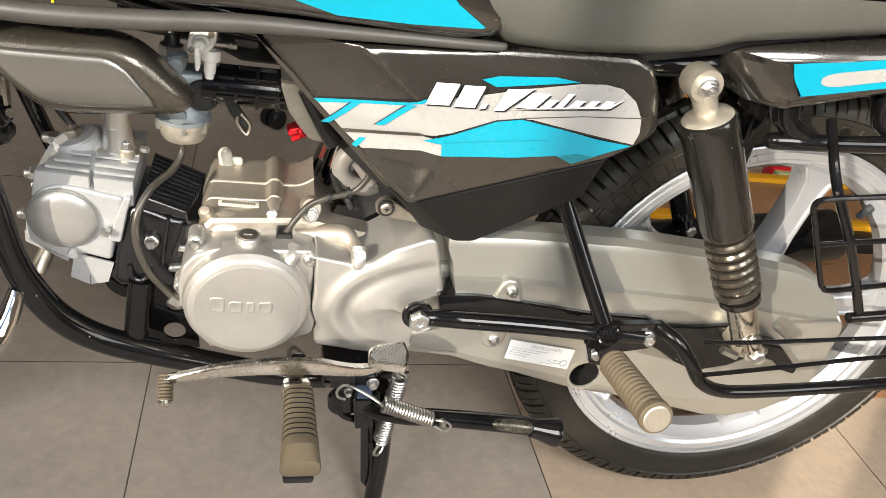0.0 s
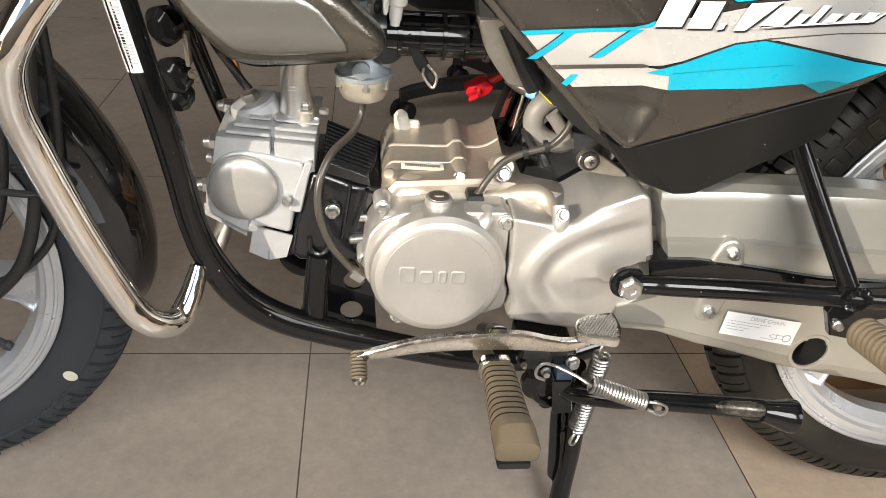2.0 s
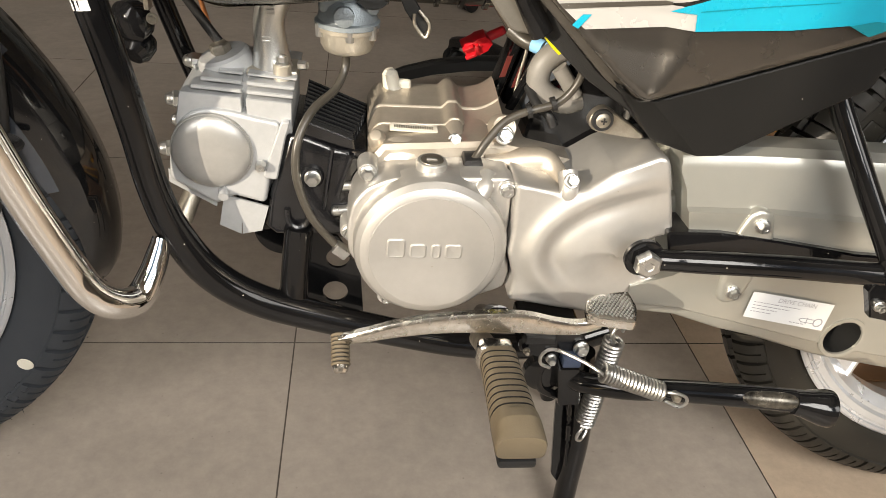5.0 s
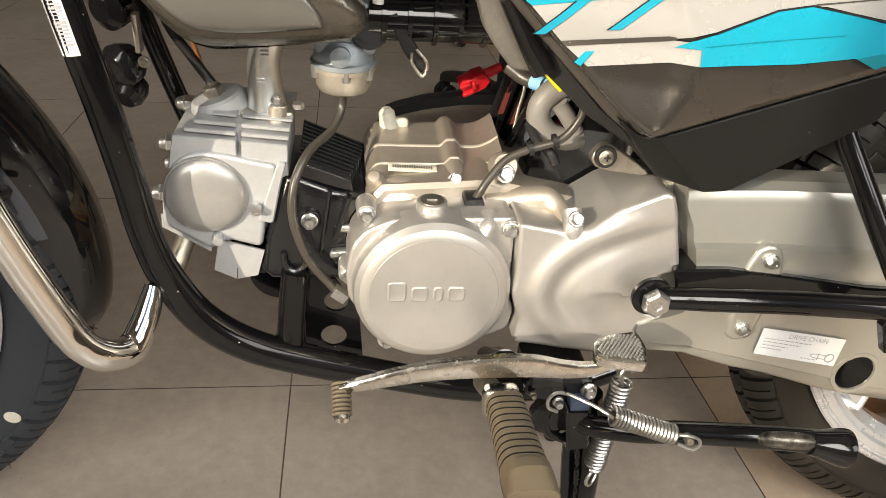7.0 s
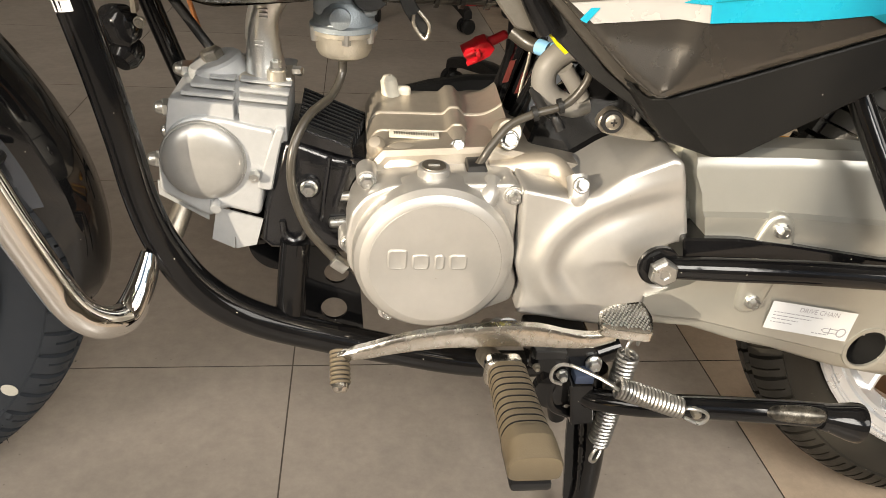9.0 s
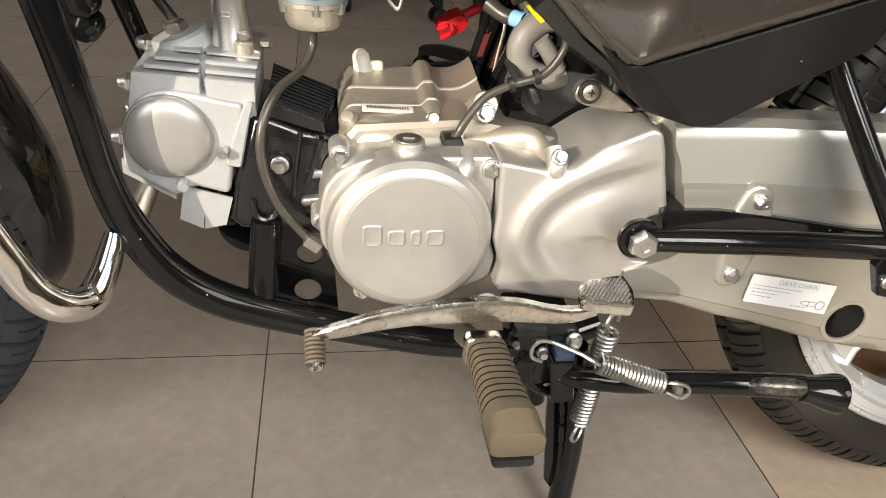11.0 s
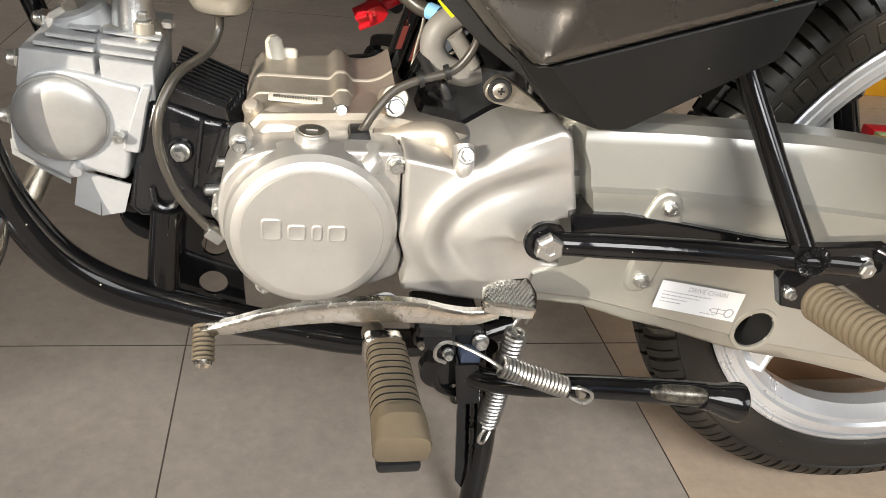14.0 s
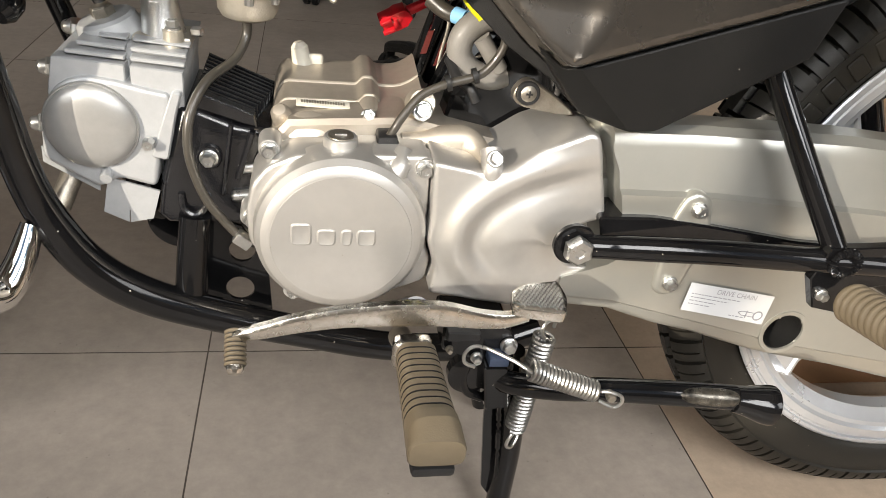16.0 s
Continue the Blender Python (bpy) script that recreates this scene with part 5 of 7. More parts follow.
slab(b, rounded([(-0.2185, 0.6060), (-0.2075, 0.6075), (-0.1985, 0.6100), (-0.1930, 0.6160), (-0.1905, 0.6235), (-0.1895, 0.6335), (-0.2010, 0.6335), (-0.2120, 0.6310), (-0.2165, 0.6240), (-0.2190, 0.6160)], 0.0045, 4), [(0, 0.890), (0, 0.8775), (0.0014, 0.8755)], 0, 0)
lathe(b, [(0, 0.0088), (0.0035, 0.0086), (0.0045, 0.0076), (0.0035, 0.0066)], (-0.2050, 0.876, 0.6200), (0, -1, 0), 28)
lathe(b, [(0, 0.0098), (0.010, 0.0098), (0.0115, 0.0085), (0.0115, 0.0062), (0.024, 0.0058), (0.0265, 0.0046), (0.030, 0.0044)], (-0.1965, 0.888, 0.6100), (-0.06, 0, -1), 24)
lathe(b, [(0, 0.0070), (0.012, 0.0070), (0.012, 0.0105), (0.026, 0.0105)], (-0.2030, 0.886, 0.630), (0, 0, 1), 6)
tap = part("fuel_tap", b, M_TAP, bike, "pale cast fuel tap with a lever")
b = bmesh.new()
slab(b, rounded([(-0.2108, 0.6180), (-0.2045, 0.6200), (-0.2052, 0.5975), (-0.2072, 0.5935), (-0.2100, 0.5955)], 0.0015, 3), [(0, 0.8735), (0, 0.8665), (0.0012, 0.8650)], 0, 0)
lathe(b, [(0, 0.0060), (0.007, 0.0055), (0.0085, 0.0040)], (-0.2055, 0.874, 0.6190), (0, -1, 0), 20)
part("tap_lever", b, M_TAP, tap)
for x, z in ((-0.2140, 0.6115), (-0.1958, 0.6280)):
    p_lathe("tap_screw", [(0, 0.0032), (0.0015, 0.003), (0.002, 0.0)], (x, 0.8755, z), (0, -1, 0), M_STEEL, "", tap, 12)
p_tube("tap_spout", [(-0.193, 0.886, 0.6160), (-0.180, 0.886, 0.6160), (-0.1790, 0.886, 0.6160), (-0.172, 0.886, 0.6160)], [0.0030, 0.0030, 0.0038, 0.0030], M_STEEL, "", tap, smooth=False)
p_lathe("clamp_screw", [(-0.02, 0.0165), (0.0, 0.0165), (0.002, 0.0155), (0.002, 0.0105), (0.005, 0.0105), (0.005, 0.0)], (-0.2045, 0.893, 0.5585), (0.1, -1, 0.1), M_PLASTIC, "black plastic clamp end", None, 24)
# air hose with raised bands
prof = [(0.0, 0.0195)]
for k in range(6):
    x = 0.012 + k * 0.021
    prof += [(x - 0.0022, 0.0195), (x - 0.0018, 0.0222), (x + 0.0018, 0.0222), (x + 0.0022, 0.0195)]
prof += [(0.15, 0.0200)]
b = bmesh.new()
lathe(b, prof, (-0.205, 0.905, 0.567), (1, 0, 0.0), 30)
hose = part("air_hose", b, M_BLACK, bike, "black ribbed plastic air hose")
for a in (-40, -95, -150):
    b = bmesh.new()
    y, z = 0.905 + math.sin(radians(a + 50)) * 0.0208, 0.567 + math.cos(radians(a + 50)) * 0.0208
    box(b, -0.19, -0.06, y - 0.0012, y + 0.0012, z - 0.0012, z + 0.0012)
    part("hose_rib", b, M_BLACK, hose)
p_slab("hose_bracket", [(-0.190, 0.572), (-0.183, 0.574), (-0.166, 0.548), (-0.155, 0.532), (-0.163, 0.524), (-0.178, 0.545)], [(0, 0.892), (0, 0.887), (0.0008, 0.886)], M_PLASTIC, "black hose bracket with a wire loop", None, 0, 0)
p_tube("bracket_loop", [(-0.166, 0.884, 0.546), (-0.157, 0.883, 0.535), (-0.160, 0.883, 0.524), (-0.169, 0.884, 0.534), (-0.170, 0.884, 0.543)], 0.0016, M_STEEL, "", None, seg=8)
# float bowl drain hose
p_tube("drain_hose", [(-0.2265, 0.912, 0.500), (-0.2275, 0.910, 0.484), (-0.236, 0.895, 0.470), (-0.254, 0.868, 0.461), (-0.2655, 0.851, 0.440), (-0.2675, 0.845, 0.410), (-0.258, 0.845, 0.375), (-0.243, 0.846, 0.351), (-0.226, 0.846, 0.333), (-0.205, 0.86, 0.318)], 0.0038, M_HOSE, "smoky rubber drain hose")
b = bmesh.new()
box(b, -0.0075, 0.0075, -0.006, 0.006, -0.005, 0.005, 0.0015, Matrix.Translation((-0.2285, 0.843, 0.3355)) @ Matrix.Rotation(radians(38), 4, "Y"))
part("hose_clip", b, M_ZINC, bike, "bright hose clip")

# ---- frame details behind the engine ----
p_slab("battery_box", [(-0.052, 0.440), (-0.030, 0.640), (0.20, 0.660), (0.17, 0.500), (0.06, 0.470), (0.02, 0.42), (-0.05, 0.425)], [(0, 0.985), (0, 0.935), (0.003, 0.932)], mat("blue_black_plastic", (0.085, 0.098, 0.120), 0.34, 0, 0.1, 0.15, 30, 0.2, 800), "blue-black plastic box behind the engine", None, 0, 0)
p_slab("frame_gusset", [(-0.075, 0.395), (-0.060, 0.46), (-0.02, 0.505), (0.03, 0.50), (0.10, 0.47), (0.06, 0.40)], [(0, 0.905), (0, 0.880), (0.003, 0.877)], M_BLACK, "black pressed frame gusset", None, 0, 0)
b = bmesh.new()
for x0, x1 in ((-0.0805, -0.0725), (-0.0665, -0.0585)):
    slab(b, [(x0 - 0.012, 0.415), (x0 + 0.022, 0.530), (x1 + 0.022, 0.530), (x1 - 0.012, 0.415)], [(0, 0.989), (0, 0.960), (0.001, 0.958)], 0, 0)
rail = part("frame_rail", b, M_BLACK, bike, "black frame rail with faded red paint marks")
for x, z in ((-0.0735, 0.478), (-0.0605, 0.468)):
    b = bmesh.new()
    slab(b, [(x - 0.004, z - 0.011), (x + 0.0015, z + 0.010), (x + 0.0065, z + 0.011), (x + 0.0015, z - 0.010)], [(0, 0.9588), (0, 0.9572)], 0, 0)
    part("paint_mark", b, M_REDP, rail)
p_tube("frame_edge", [(-0.072, 0.948, 0.425), (-0.052, 0.944, 0.475), (-0.038, 0.940, 0.520), (-0.03, 0.935, 0.55)], 0.0045, M_BLACK)
p_slab("air_box", [(-0.292, 0.600), (-0.296, 0.690), (-0.03, 0.690), (-0.03, 0.575), (-0.17, 0.578), (-0.20, 0.592)], [(0.004, 1.0), (0, 0.995), (0, 0.955), (0.004, 0.950)], M_PLASTIC, "black plastic box under the tank", None, 0, 0)
GREYH = mat("grey_rubber_tube", (0.20, 0.19, 0.175), 0.5, 0, 0.1, 0.06, 40, 0.2, 500)
p_tube("breather_tube", [(0.0, 0.885, 0.537), (-0.020, 0.884, 0.523), (-0.042, 0.882, 0.519), (-0.0565, 0.880, 0.506), (-0.0575, 0.880, 0.490), (-0.047, 0.880, 0.478), (-0.030, 0.880, 0.473), (-0.018, 0.882, 0.476)], 0.0105, GREYH, "grey rubber breather tube bent in a loop")
p_tube("breather_stub", [(-0.043, 0.874, 0.507), (-0.033, 0.874, 0.494), (-0.024, 0.876, 0.482)], 0.0072, GREYH, "grey rubber breather stub")
p_tube("wiring_loom", [(-0.010, 0.85, 0.565), (-0.030, 0.846, 0.548), (-0.034, 0.842, 0.528), (-0.033, 0.840, 0.509), (-0.047, 0.840, 0.488), (-0.074, 0.840, 0.478), (-0.092, 0.840, 0.468), (-0.106, 0.835, 0.452), (-0.112, 0.833, 0.442), (-0.118, 0.836, 0.430)], 0.0034, M_HOSE, "black sleeved wiring loom")
p_tube("wiring_loom", [(-0.066, 0.88, 0.486), (-0.060, 0.862, 0.476), (-0.052, 0.852, 0.472), (-0.046, 0.85, 0.462)], 0.0042, M_CABLE, "black sleeved wiring loom")
for x, z in ((-0.052, 0.486), (-0.072, 0.479)):
    p_lathe("cable_tie", [(-0.002, 0.0062), (0.002, 0.0062)], (x, 0.840, z), (1, 0, 0.35), M_PLASTIC, "", None, 12)
# red plug, coloured sleeves
pm = Matrix.Translation((-0.094, 0.985, 0.4935)) @ Matrix.Scale(0.80, 4) @ Matrix.Rotation(radians(-24), 4, "Y") @ Matrix.Rotation(radians(25), 4, "X")
b = bmesh.new()
slab(b, [(-0.024, -0.010), (-0.026, 0.009), (-0.010, 0.011), (-0.006, 0.013), (0.006, 0.012), (0.010, 0.006), (0.012, -0.004), (0.004, -0.012), (-0.010, -0.014)], [(0.001, 0.008), (0, 0.006), (0, -0.006), (0.001, -0.008)], 0, 0)
box(b, -0.026, -0.012, -0.012, -0.007, 0.004, 0.009, 0.001)
box(b, -0.026, -0.012, -0.012, -0.007, -0.010, -0.005, 0.001)
box(b, -0.012, -0.006, -0.0105, -0.007, -0.006, 0.006, 0.001)
bmesh.ops.transform(b, matrix=pm, verts=b.verts)
plug = part("plug", b, M_RED, bike, "bright red plastic electrical plug", 30)
b = bmesh.new()
lathe(b, [(0.008, 0.0062), (0.030, 0.0056), (0.032, 0.004)], (0, 0, 0.002), (1, 0, 0.1), 16)
lathe(b, [(0.0, 0.0036), (0.001, 0.0)], (-0.004, -0.0082, 0.001), (0, -1, 0), 12)
bmesh.ops.transform(b, matrix=pm, verts=b.verts)
part("plug_boot", b, M_RED, plug)
p_tube("plug_wire", [(-0.0722, 0.985, 0.503), (-0.062, 0.972, 0.508), (-0.055, 0.955, 0.500), (-0.060, 0.950, 0.470), (-0.064, 0.945, 0.445)], 0.0017, M_STEEL, "", None, seg=10)
p_tube("loom_sleeve", [(-0.078, 0.93, 0.522), (-0.064, 0.92, 0.514), (-0.048, 0.905, 0.513), (-0.036, 0.89, 0.517)], [0.0072, 0.0066, 0.006, 0.0055], M_HOSE, "smoky taped wiring sleeve")
for s0, s1, mt, nm in (((-0.0585, 0.9135, 0.514), (-0.0505, 0.9055, 0.513), M_BLUE, "blue_tape"), ((-0.0485, 0.901, 0.514), (-0.043, 0.896, 0.515), M_BLUE, "blue_tape")):
    p_tube(nm, [s0, s1], 0.0070, mt, "pale blue tape band", None, smooth=False)
p_tube("yellow_sleeve", [(-0.064, 0.852, 0.543), (-0.056, 0.850, 0.536), (-0.049, 0.848, 0.529)], [0.0045, 0.0058, 0.0052], M_YELL, "bright yellow wire sleeve")
p_tube("yellow_sleeve", [(-0.053, 0.850, 0.551), (-0.043, 0.848, 0.544)], 0.0033, M_YELL, "bright yellow wire sleeve", smooth=False)
# panel mounting boss with a cross-head screw
p_slab("panel_lug", [(-0.0245, 0.479), (-0.020, 0.487), (-0.012, 0.4905), (0.000, 0.4845), (0.024, 0.4690), (0.022, 0.4640), (-0.006, 0.4675), (-0.0205, 0.4715)], [(0, 0.832), (0, 0.8235), (0.0012, 0.8225)], M_STEEL, "bare steel mounting lug", None, 2, 0)
p_lathe("rubber_grommet", [(0, 0.0092), (0.003, 0.0092), (0.004, 0.0084), (0.004, 0.0065)], (-0.014, 0.822, 0.481), (0, -1, 0.1), M_CABLE, "black rubber grommet")
b = bmesh.new()
lathe(b, [(0.000, 0.0066), (0.0045, 0.0062), (0.0055, 0.0045), (0.006, 0)], (-0.014, 0.822, 0.481), (0, -1, 0.1), 24)
scr = part("cross_screw", b, M_STEEL, bike, "dull steel cross-head screw")
b = bmesh.new()
box(b, -0.0166, -0.0114, 0.8153, 0.8167, 0.4810, 0.4823, 0, None)
box(b, -0.0146, -0.0134, 0.8151, 0.8165, 0.4790, 0.4844, 0, None)
part("cross_slot", b, M_INK, scr)

# ---- bodywork ----
def panel_bend(x, z):
    xc = float(np.interp(z, [0.517, 0.53, 0.556, 0.58, 0.595, 0.611, 0.625, 0.64, 0.67], [-0.004, 0.0044, 0.0175, 0.0185, 0.0085, 0.0004, -0.0104, -0.03, -0.07]))
    w = float(np.interp(z, [0.517, 0.53, 0.556, 0.58, 0.595, 0.62, 0.67], [0.003, 0.005, 0.016, 0.018, 0.012, 0.008, 0.006]))
    d = max(0.0, xc - x)
    top = max(0.0, z - 0.640)
    lean = 0.06 * max(0.0, 0.0085 - xc) if z > 0.595 else 0.0
    ridge = 0.0011 * math.exp(-((x - xc) / 0.0045) ** 2) * min(1.0, max(0.0, (z - 0.605) / 0.015))
    return 0.50 * min(d, w) + (0.30 + 2.2 * max(0.0, z - 0.60)) * max(0.0, d - w) + lean - ridge + 1.2 * top * top + max(0.0, x - 0.19) ** 2 * 3.0


PANEL = [(-0.160, 0.664), (-0.120, 0.667), (-0.066, 0.667), (0.043, 0.676), (0.067, 0.678), (0.150, 0.683), (0.190, 0.684), (0.213, 0.676), (0.227, 0.648), (0.237, 0.615), (0.227, 0.603), (0.189, 0.581), (0.125, 0.559), (0.014, 0.522), (-0.002, 0.516), (-0.023, 0.530), (-0.077, 0.579), (-0.125, 0.627), (-0.154, 0.653)]
b = bmesh.new()
field_plate(b, rounded(PANEL, 0.006, 3, 0.010), 0.7655, 0.812, panel_bend, 0.0042, 0.0065, 0.0055)
side = part("side_panel", b, M_GREY, bike, "graphite side panel with white and turquoise graphics", 50)
PY = 0.7634
LOW = [(-0.023, 0.526), (-0.002, 0.512), (0.014, 0.518), (0.125, 0.555), (0.194, 0.578), (0.186, 0.555), (0.179, 0.533), (0.074, 0.4705), (0.054, 0.4685), (0.020, 0.476)]
b = bmesh.new()
field_plate(b, rounded(LOW, 0.004, 3, 0.012), 0.7755, 0.83, lambda x, z: max(0.0, 0.53 - z) * 0.04 + 0.40 * max(0.0, (0.53 - z) * 1.07 - (x + 0.0095)) + 0.14 * max(0.0, 0.6 * (0.027 - x) + 0.8 * (0.509 - z)), 0.006, 0.0022, 0.0025, [(Vector((0.010, 0, 0.5118)), Vector((1.0, 0, 1.07))), (Vector((0.027, 0, 0.509)), Vector((0.6, 0, 0.8)))])
part("lower_panel", b, M_LOWP, bike, "satin black plastic lower side panel", 12)
p_slab("panel_edge", [(-0.162, 0.664), (-0.150, 0.660), (-0.118, 0.628), (-0.070, 0.580), (-0.016, 0.532), (0.006, 0.512), (-0.004, 0.508), (-0.028, 0.525), (-0.0815, 0.5758), (-0.130, 0.6238), (-0.162, 0.657)], [(0, 0.83), (0, 0.7905), (0.002, 0.7885)], M_GREYD, "dusty graphite panel edge", None, 0, 0, lambda x, z: max(0, -x) * 0.20, 45)
p_slab("panel_skirt", [(-0.132, 0.622), (-0.070, 0.566), (-0.026, 0.522), (-0.004, 0.506), (0.018, 0.478), (0.004, 0.492), (-0.036, 0.516), (-0.088, 0.560), (-0.126, 0.592)], [(0, 0.845), (0, 0.815), (0.001, 0.814)], M_PLASTIC, "grey-black plastic inner skirt", None, 0, 0, lambda x, z: max(0, -x) * 0.2)

# inner lug of the panel and its rubber peg
p_slab("panel_inner_lug", rounded([(-0.130, 0.604), (-0.121, 0.577), (-0.111, 0.563), (-0.098, 0.5480), (-0.078, 0.5455), (-0.070, 0.551), (-0.063, 0.564), (-0.096, 0.604)], 0.004, 3), [(0, 0.848), (0, 0.8300), (0.0015, 0.8285)], M_LUG, "dusty grey plastic inner lug of the side panel", None, 0, 0)
p_tube("panel_peg", [(-0.107, 0.824, 0.602), (-0.092, 0.824, 0.576), (-0.083, 0.824, 0.562), (-0.0745, 0.824, 0.549)], [0.0075, 0.0080, 0.0090, 0.0095], M_BLACK, "black rubber panel peg")

# graphics
W1 = [(-0.0965, 0.6025), (-0.068, 0.6080), (-0.058, 0.6099), (-0.0189, 0.6170), (-0.0105, 0.6215), (-0.002, 0.6250), (0.045, 0.6345), (0.090, 0.6450), (0.140, 0.6545), (0.165, 0.6565), (0.183, 0.6540), (0.200, 0.6430), (0.2105, 0.6270), (0.2135, 0.6120), (0.2100, 0.6000), (0.125, 0.6125), (0.100, 0.6165), (0.066, 0.6130), (0.026, 0.5965), (0.0014, 0.5900), (-0.0041, 0.5908), (-0.072, 0.5787)]
decal("white_graphic", W1, PY, M_WHITE, side, panel_bend, 0, 0.004)
decal("white_graphic", [(-0.0693, 0.5764), (-0.0007, 0.5884), (0.0240, 0.5890), (0.0211, 0.5725), (0.0011, 0.5726), (-0.0524, 0.5635)], PY, M_WHITE, side, panel_bend, 0, 0.004)
decal("teal_graphic", [(0.0014, 0.5838), (0.010, 0.5895), (0.026, 0.5950), (0.066, 0.6120), (0.090, 0.6162), (0.125, 0.6110), (0.170, 0.6030), (0.208, 0.5990), (0.190, 0.5925), (0.150, 0.5755), (0.133, 0.5825), (0.090, 0.5770), (0.040, 0.5740), (0.0195, 0.5725), (0.018, 0.5845)], PY - 0.0008, M_TEAL, side, panel_bend, 0, 0.004)
decal("teal_graphic", [(0.133, 0.5825), (0.150, 0.5755), (0.172, 0.5850), (0.152, 0.5868)], PY - 0.0016, M_TEALD, side, panel_bend)
decal("teal_graphic", [(-0.1005, 0.6052), (-0.0674, 0.6112), (-0.0373, 0.6165), (-0.0174, 0.6203), (-0.0040, 0.6266), (0.004, 0.6262), (-0.0105, 0.6210), (-0.0189, 0.6167), (-0.058, 0.6096), (-0.0962, 0.6023)], PY - 0.0008, M_TEAL, side, panel_bend, 0, 0.004)
decal("teal_graphic", [(0.045, 0.6495), (0.060, 0.6540), (0.115, 0.6585), (0.140, 0.6560), (0.110, 0.6515), (0.060, 0.6440)], PY - 0.0004, M_TEAL, side, panel_bend)
for x0, z0 in ((-0.0670, 0.6086), (-0.0190, 0.6174)):
    decal("teal_graphic", [(x0, z0), (x0 + 0.0090, z0 + 0.0020), (x0 - 0.0170, z0 - 0.0255), (x0 - 0.0250, z0 - 0.0265)], PY - 0.0012, M_TEAL, side, panel_bend, 0, 0.004)
    decal("dark_line", [(x0 - 0.0014, z0), (x0, z0), (x0 - 0.0250, z0 - 0.0265), (x0 - 0.0264, z0 - 0.0267)], PY - 0.0014, M_INK, side, panel_bend, 0, 0.004)
decal("teal_graphic", [(-0.0556, 0.5740), (-0.0495, 0.5748), (-0.0574, 0.5635), (-0.0621, 0.5655)], PY - 0.0010, M_TEAL, side, panel_bend, 0, 0.004)
# panel groove drawn as a flat strip, its shade put into the colour
decal("dark_line", [(-0.0728, 0.5795), (-0.0041, 0.5912), (0.0004, 0.5909), (0.0016, 0.5894), (-0.0028, 0.5880), (-0.0695, 0.5762)], PY - 0.0012, M_GREYD, side, panel_bend, 0, 0.004)
decal("dark_line", [(0.026, 0.5964), (0.066, 0.6134), (0.090, 0.6175), (0.125, 0.6124), (0.207, 0.5999), (0.208, 0.5989), (0.125, 0.6110), (0.090, 0.6162), (0.066, 0.6120), (0.026, 0.5950)], PY - 0.0012, M_INK, side, panel_bend)
decal("dark_line", [(0.092, 0.6180), (0.150, 0.6248), (0.213, 0.6285), (0.2135, 0.6275), (0.150, 0.6240), (0.092, 0.6168)], PY - 0.0006, M_TRIM, side, panel_bend)
decal("dark_line", [(0.020, 0.5868), (0.060, 0.5920), (0.120, 0.5985), (0.120, 0.5979), (0.060, 0.5912), (0.020, 0.5860)], PY - 0.0014, M_TEALD, side, panel_bend)
# the maker's model mark, as plain slanted shapes
def mark(pts, sh=0.0014):
    decal("plain_mark_shadow", [(x + 0.0016, z - 0.0016) for x, z in pts], PY - 0.0018, M_INK, side, panel_bend)
    decal("plain_mark", pts, PY - 0.0026, M_PAPER, side, panel_bend)


for x0, w in ((-0.004, 0.022), (0.0220, 0.0200), (0.0460, 0.0060)):
    h = 0.0205 if w > 0.01 else 0.0050
    mark([(x0, 0.6230), (x0 + w, 0.6238), (x0 + w + 0.36 * h, 0.6238 + h), (x0 + 0.36 * h, 0.6230 + h)])
mark([(0.0600, 0.6230), (0.0700, 0.6236), (0.0960, 0.6468), (0.0700, 0.6440)])
for i, (x0, w, h) in enumerate(((0.0800, 0.024, 0.0150), (0.1040, 0.012, 0.0085), (0.1185, 0.009, 0.0150), (0.1300, 0.013, 0.0085), (0.1455, 0.012, 0.0085), (0.1600, 0.013, 0.0085))):
    z0 = 0.6278 + (x0 - 0.08) * 0.075
    mark([(x0, z0), (x0 + w * 0.8, z0 + 0.0004), (x0 + w + 0.55 * h, z0 + h), (x0 + 0.55 * h + w * 0.25, z0 + h)])
mark([(0.0720, 0.6252), (0.1740, 0.6350), (0.1860, 0.6450), (0.1720, 0.6375)])

# engine-side shroud below the tank
SH = [(-0.400, 0.637), (-0.357, 0.634), (-0.310, 0.6355), (-0.272, 0.637), (-0.250, 0.629), (-0.222, 0.604), (-0.2055, 0.586), (-0.214, 0.567), (-0.250, 0.560), (-0.318, 0.553), (-0.338, 0.559), (-0.366, 0.597)]
b = bmesh.new()
field_plate(b, rounded(SH, 0.012), 0.802, 0.834, lambda x, z: 3.0 * max(0.0, 0.600 - z) ** 2 * 4 + 2.0 * max(0.0, z - 0.61) ** 2 * 4, 0.004, 0.012, 0.016)
shr = part("tank_shroud", b, mat("shroud_dark_satin", (0.115, 0.104, 0.086), 0.27, 0.70, 0.2, 0.1, 20, 0.06, 1400, dust=0.05), bike, "black satin shroud under the fuel tank", 45)
b = bmesh.new()
field_plate(b, rounded([(-0.374, 0.624), (-0.355, 0.622), (-0.310, 0.6225), (-0.276, 0.623), (-0.262, 0.615), (-0.241, 0.588), (-0.239, 0.578), (-0.300, 0.571), (-0.332, 0.574), (-0.356, 0.601)], 0.012), 0.7985, 0.812, lambda x, z: 12.0 * max(0.0, 0.600 - z) ** 2 + 8.0 * max(0.0, z - 0.61) ** 2, 0.003, 0.005, 0.0028)
part("shroud_inset", b, M_SHROUD, shr, "satin grey inset", 45)
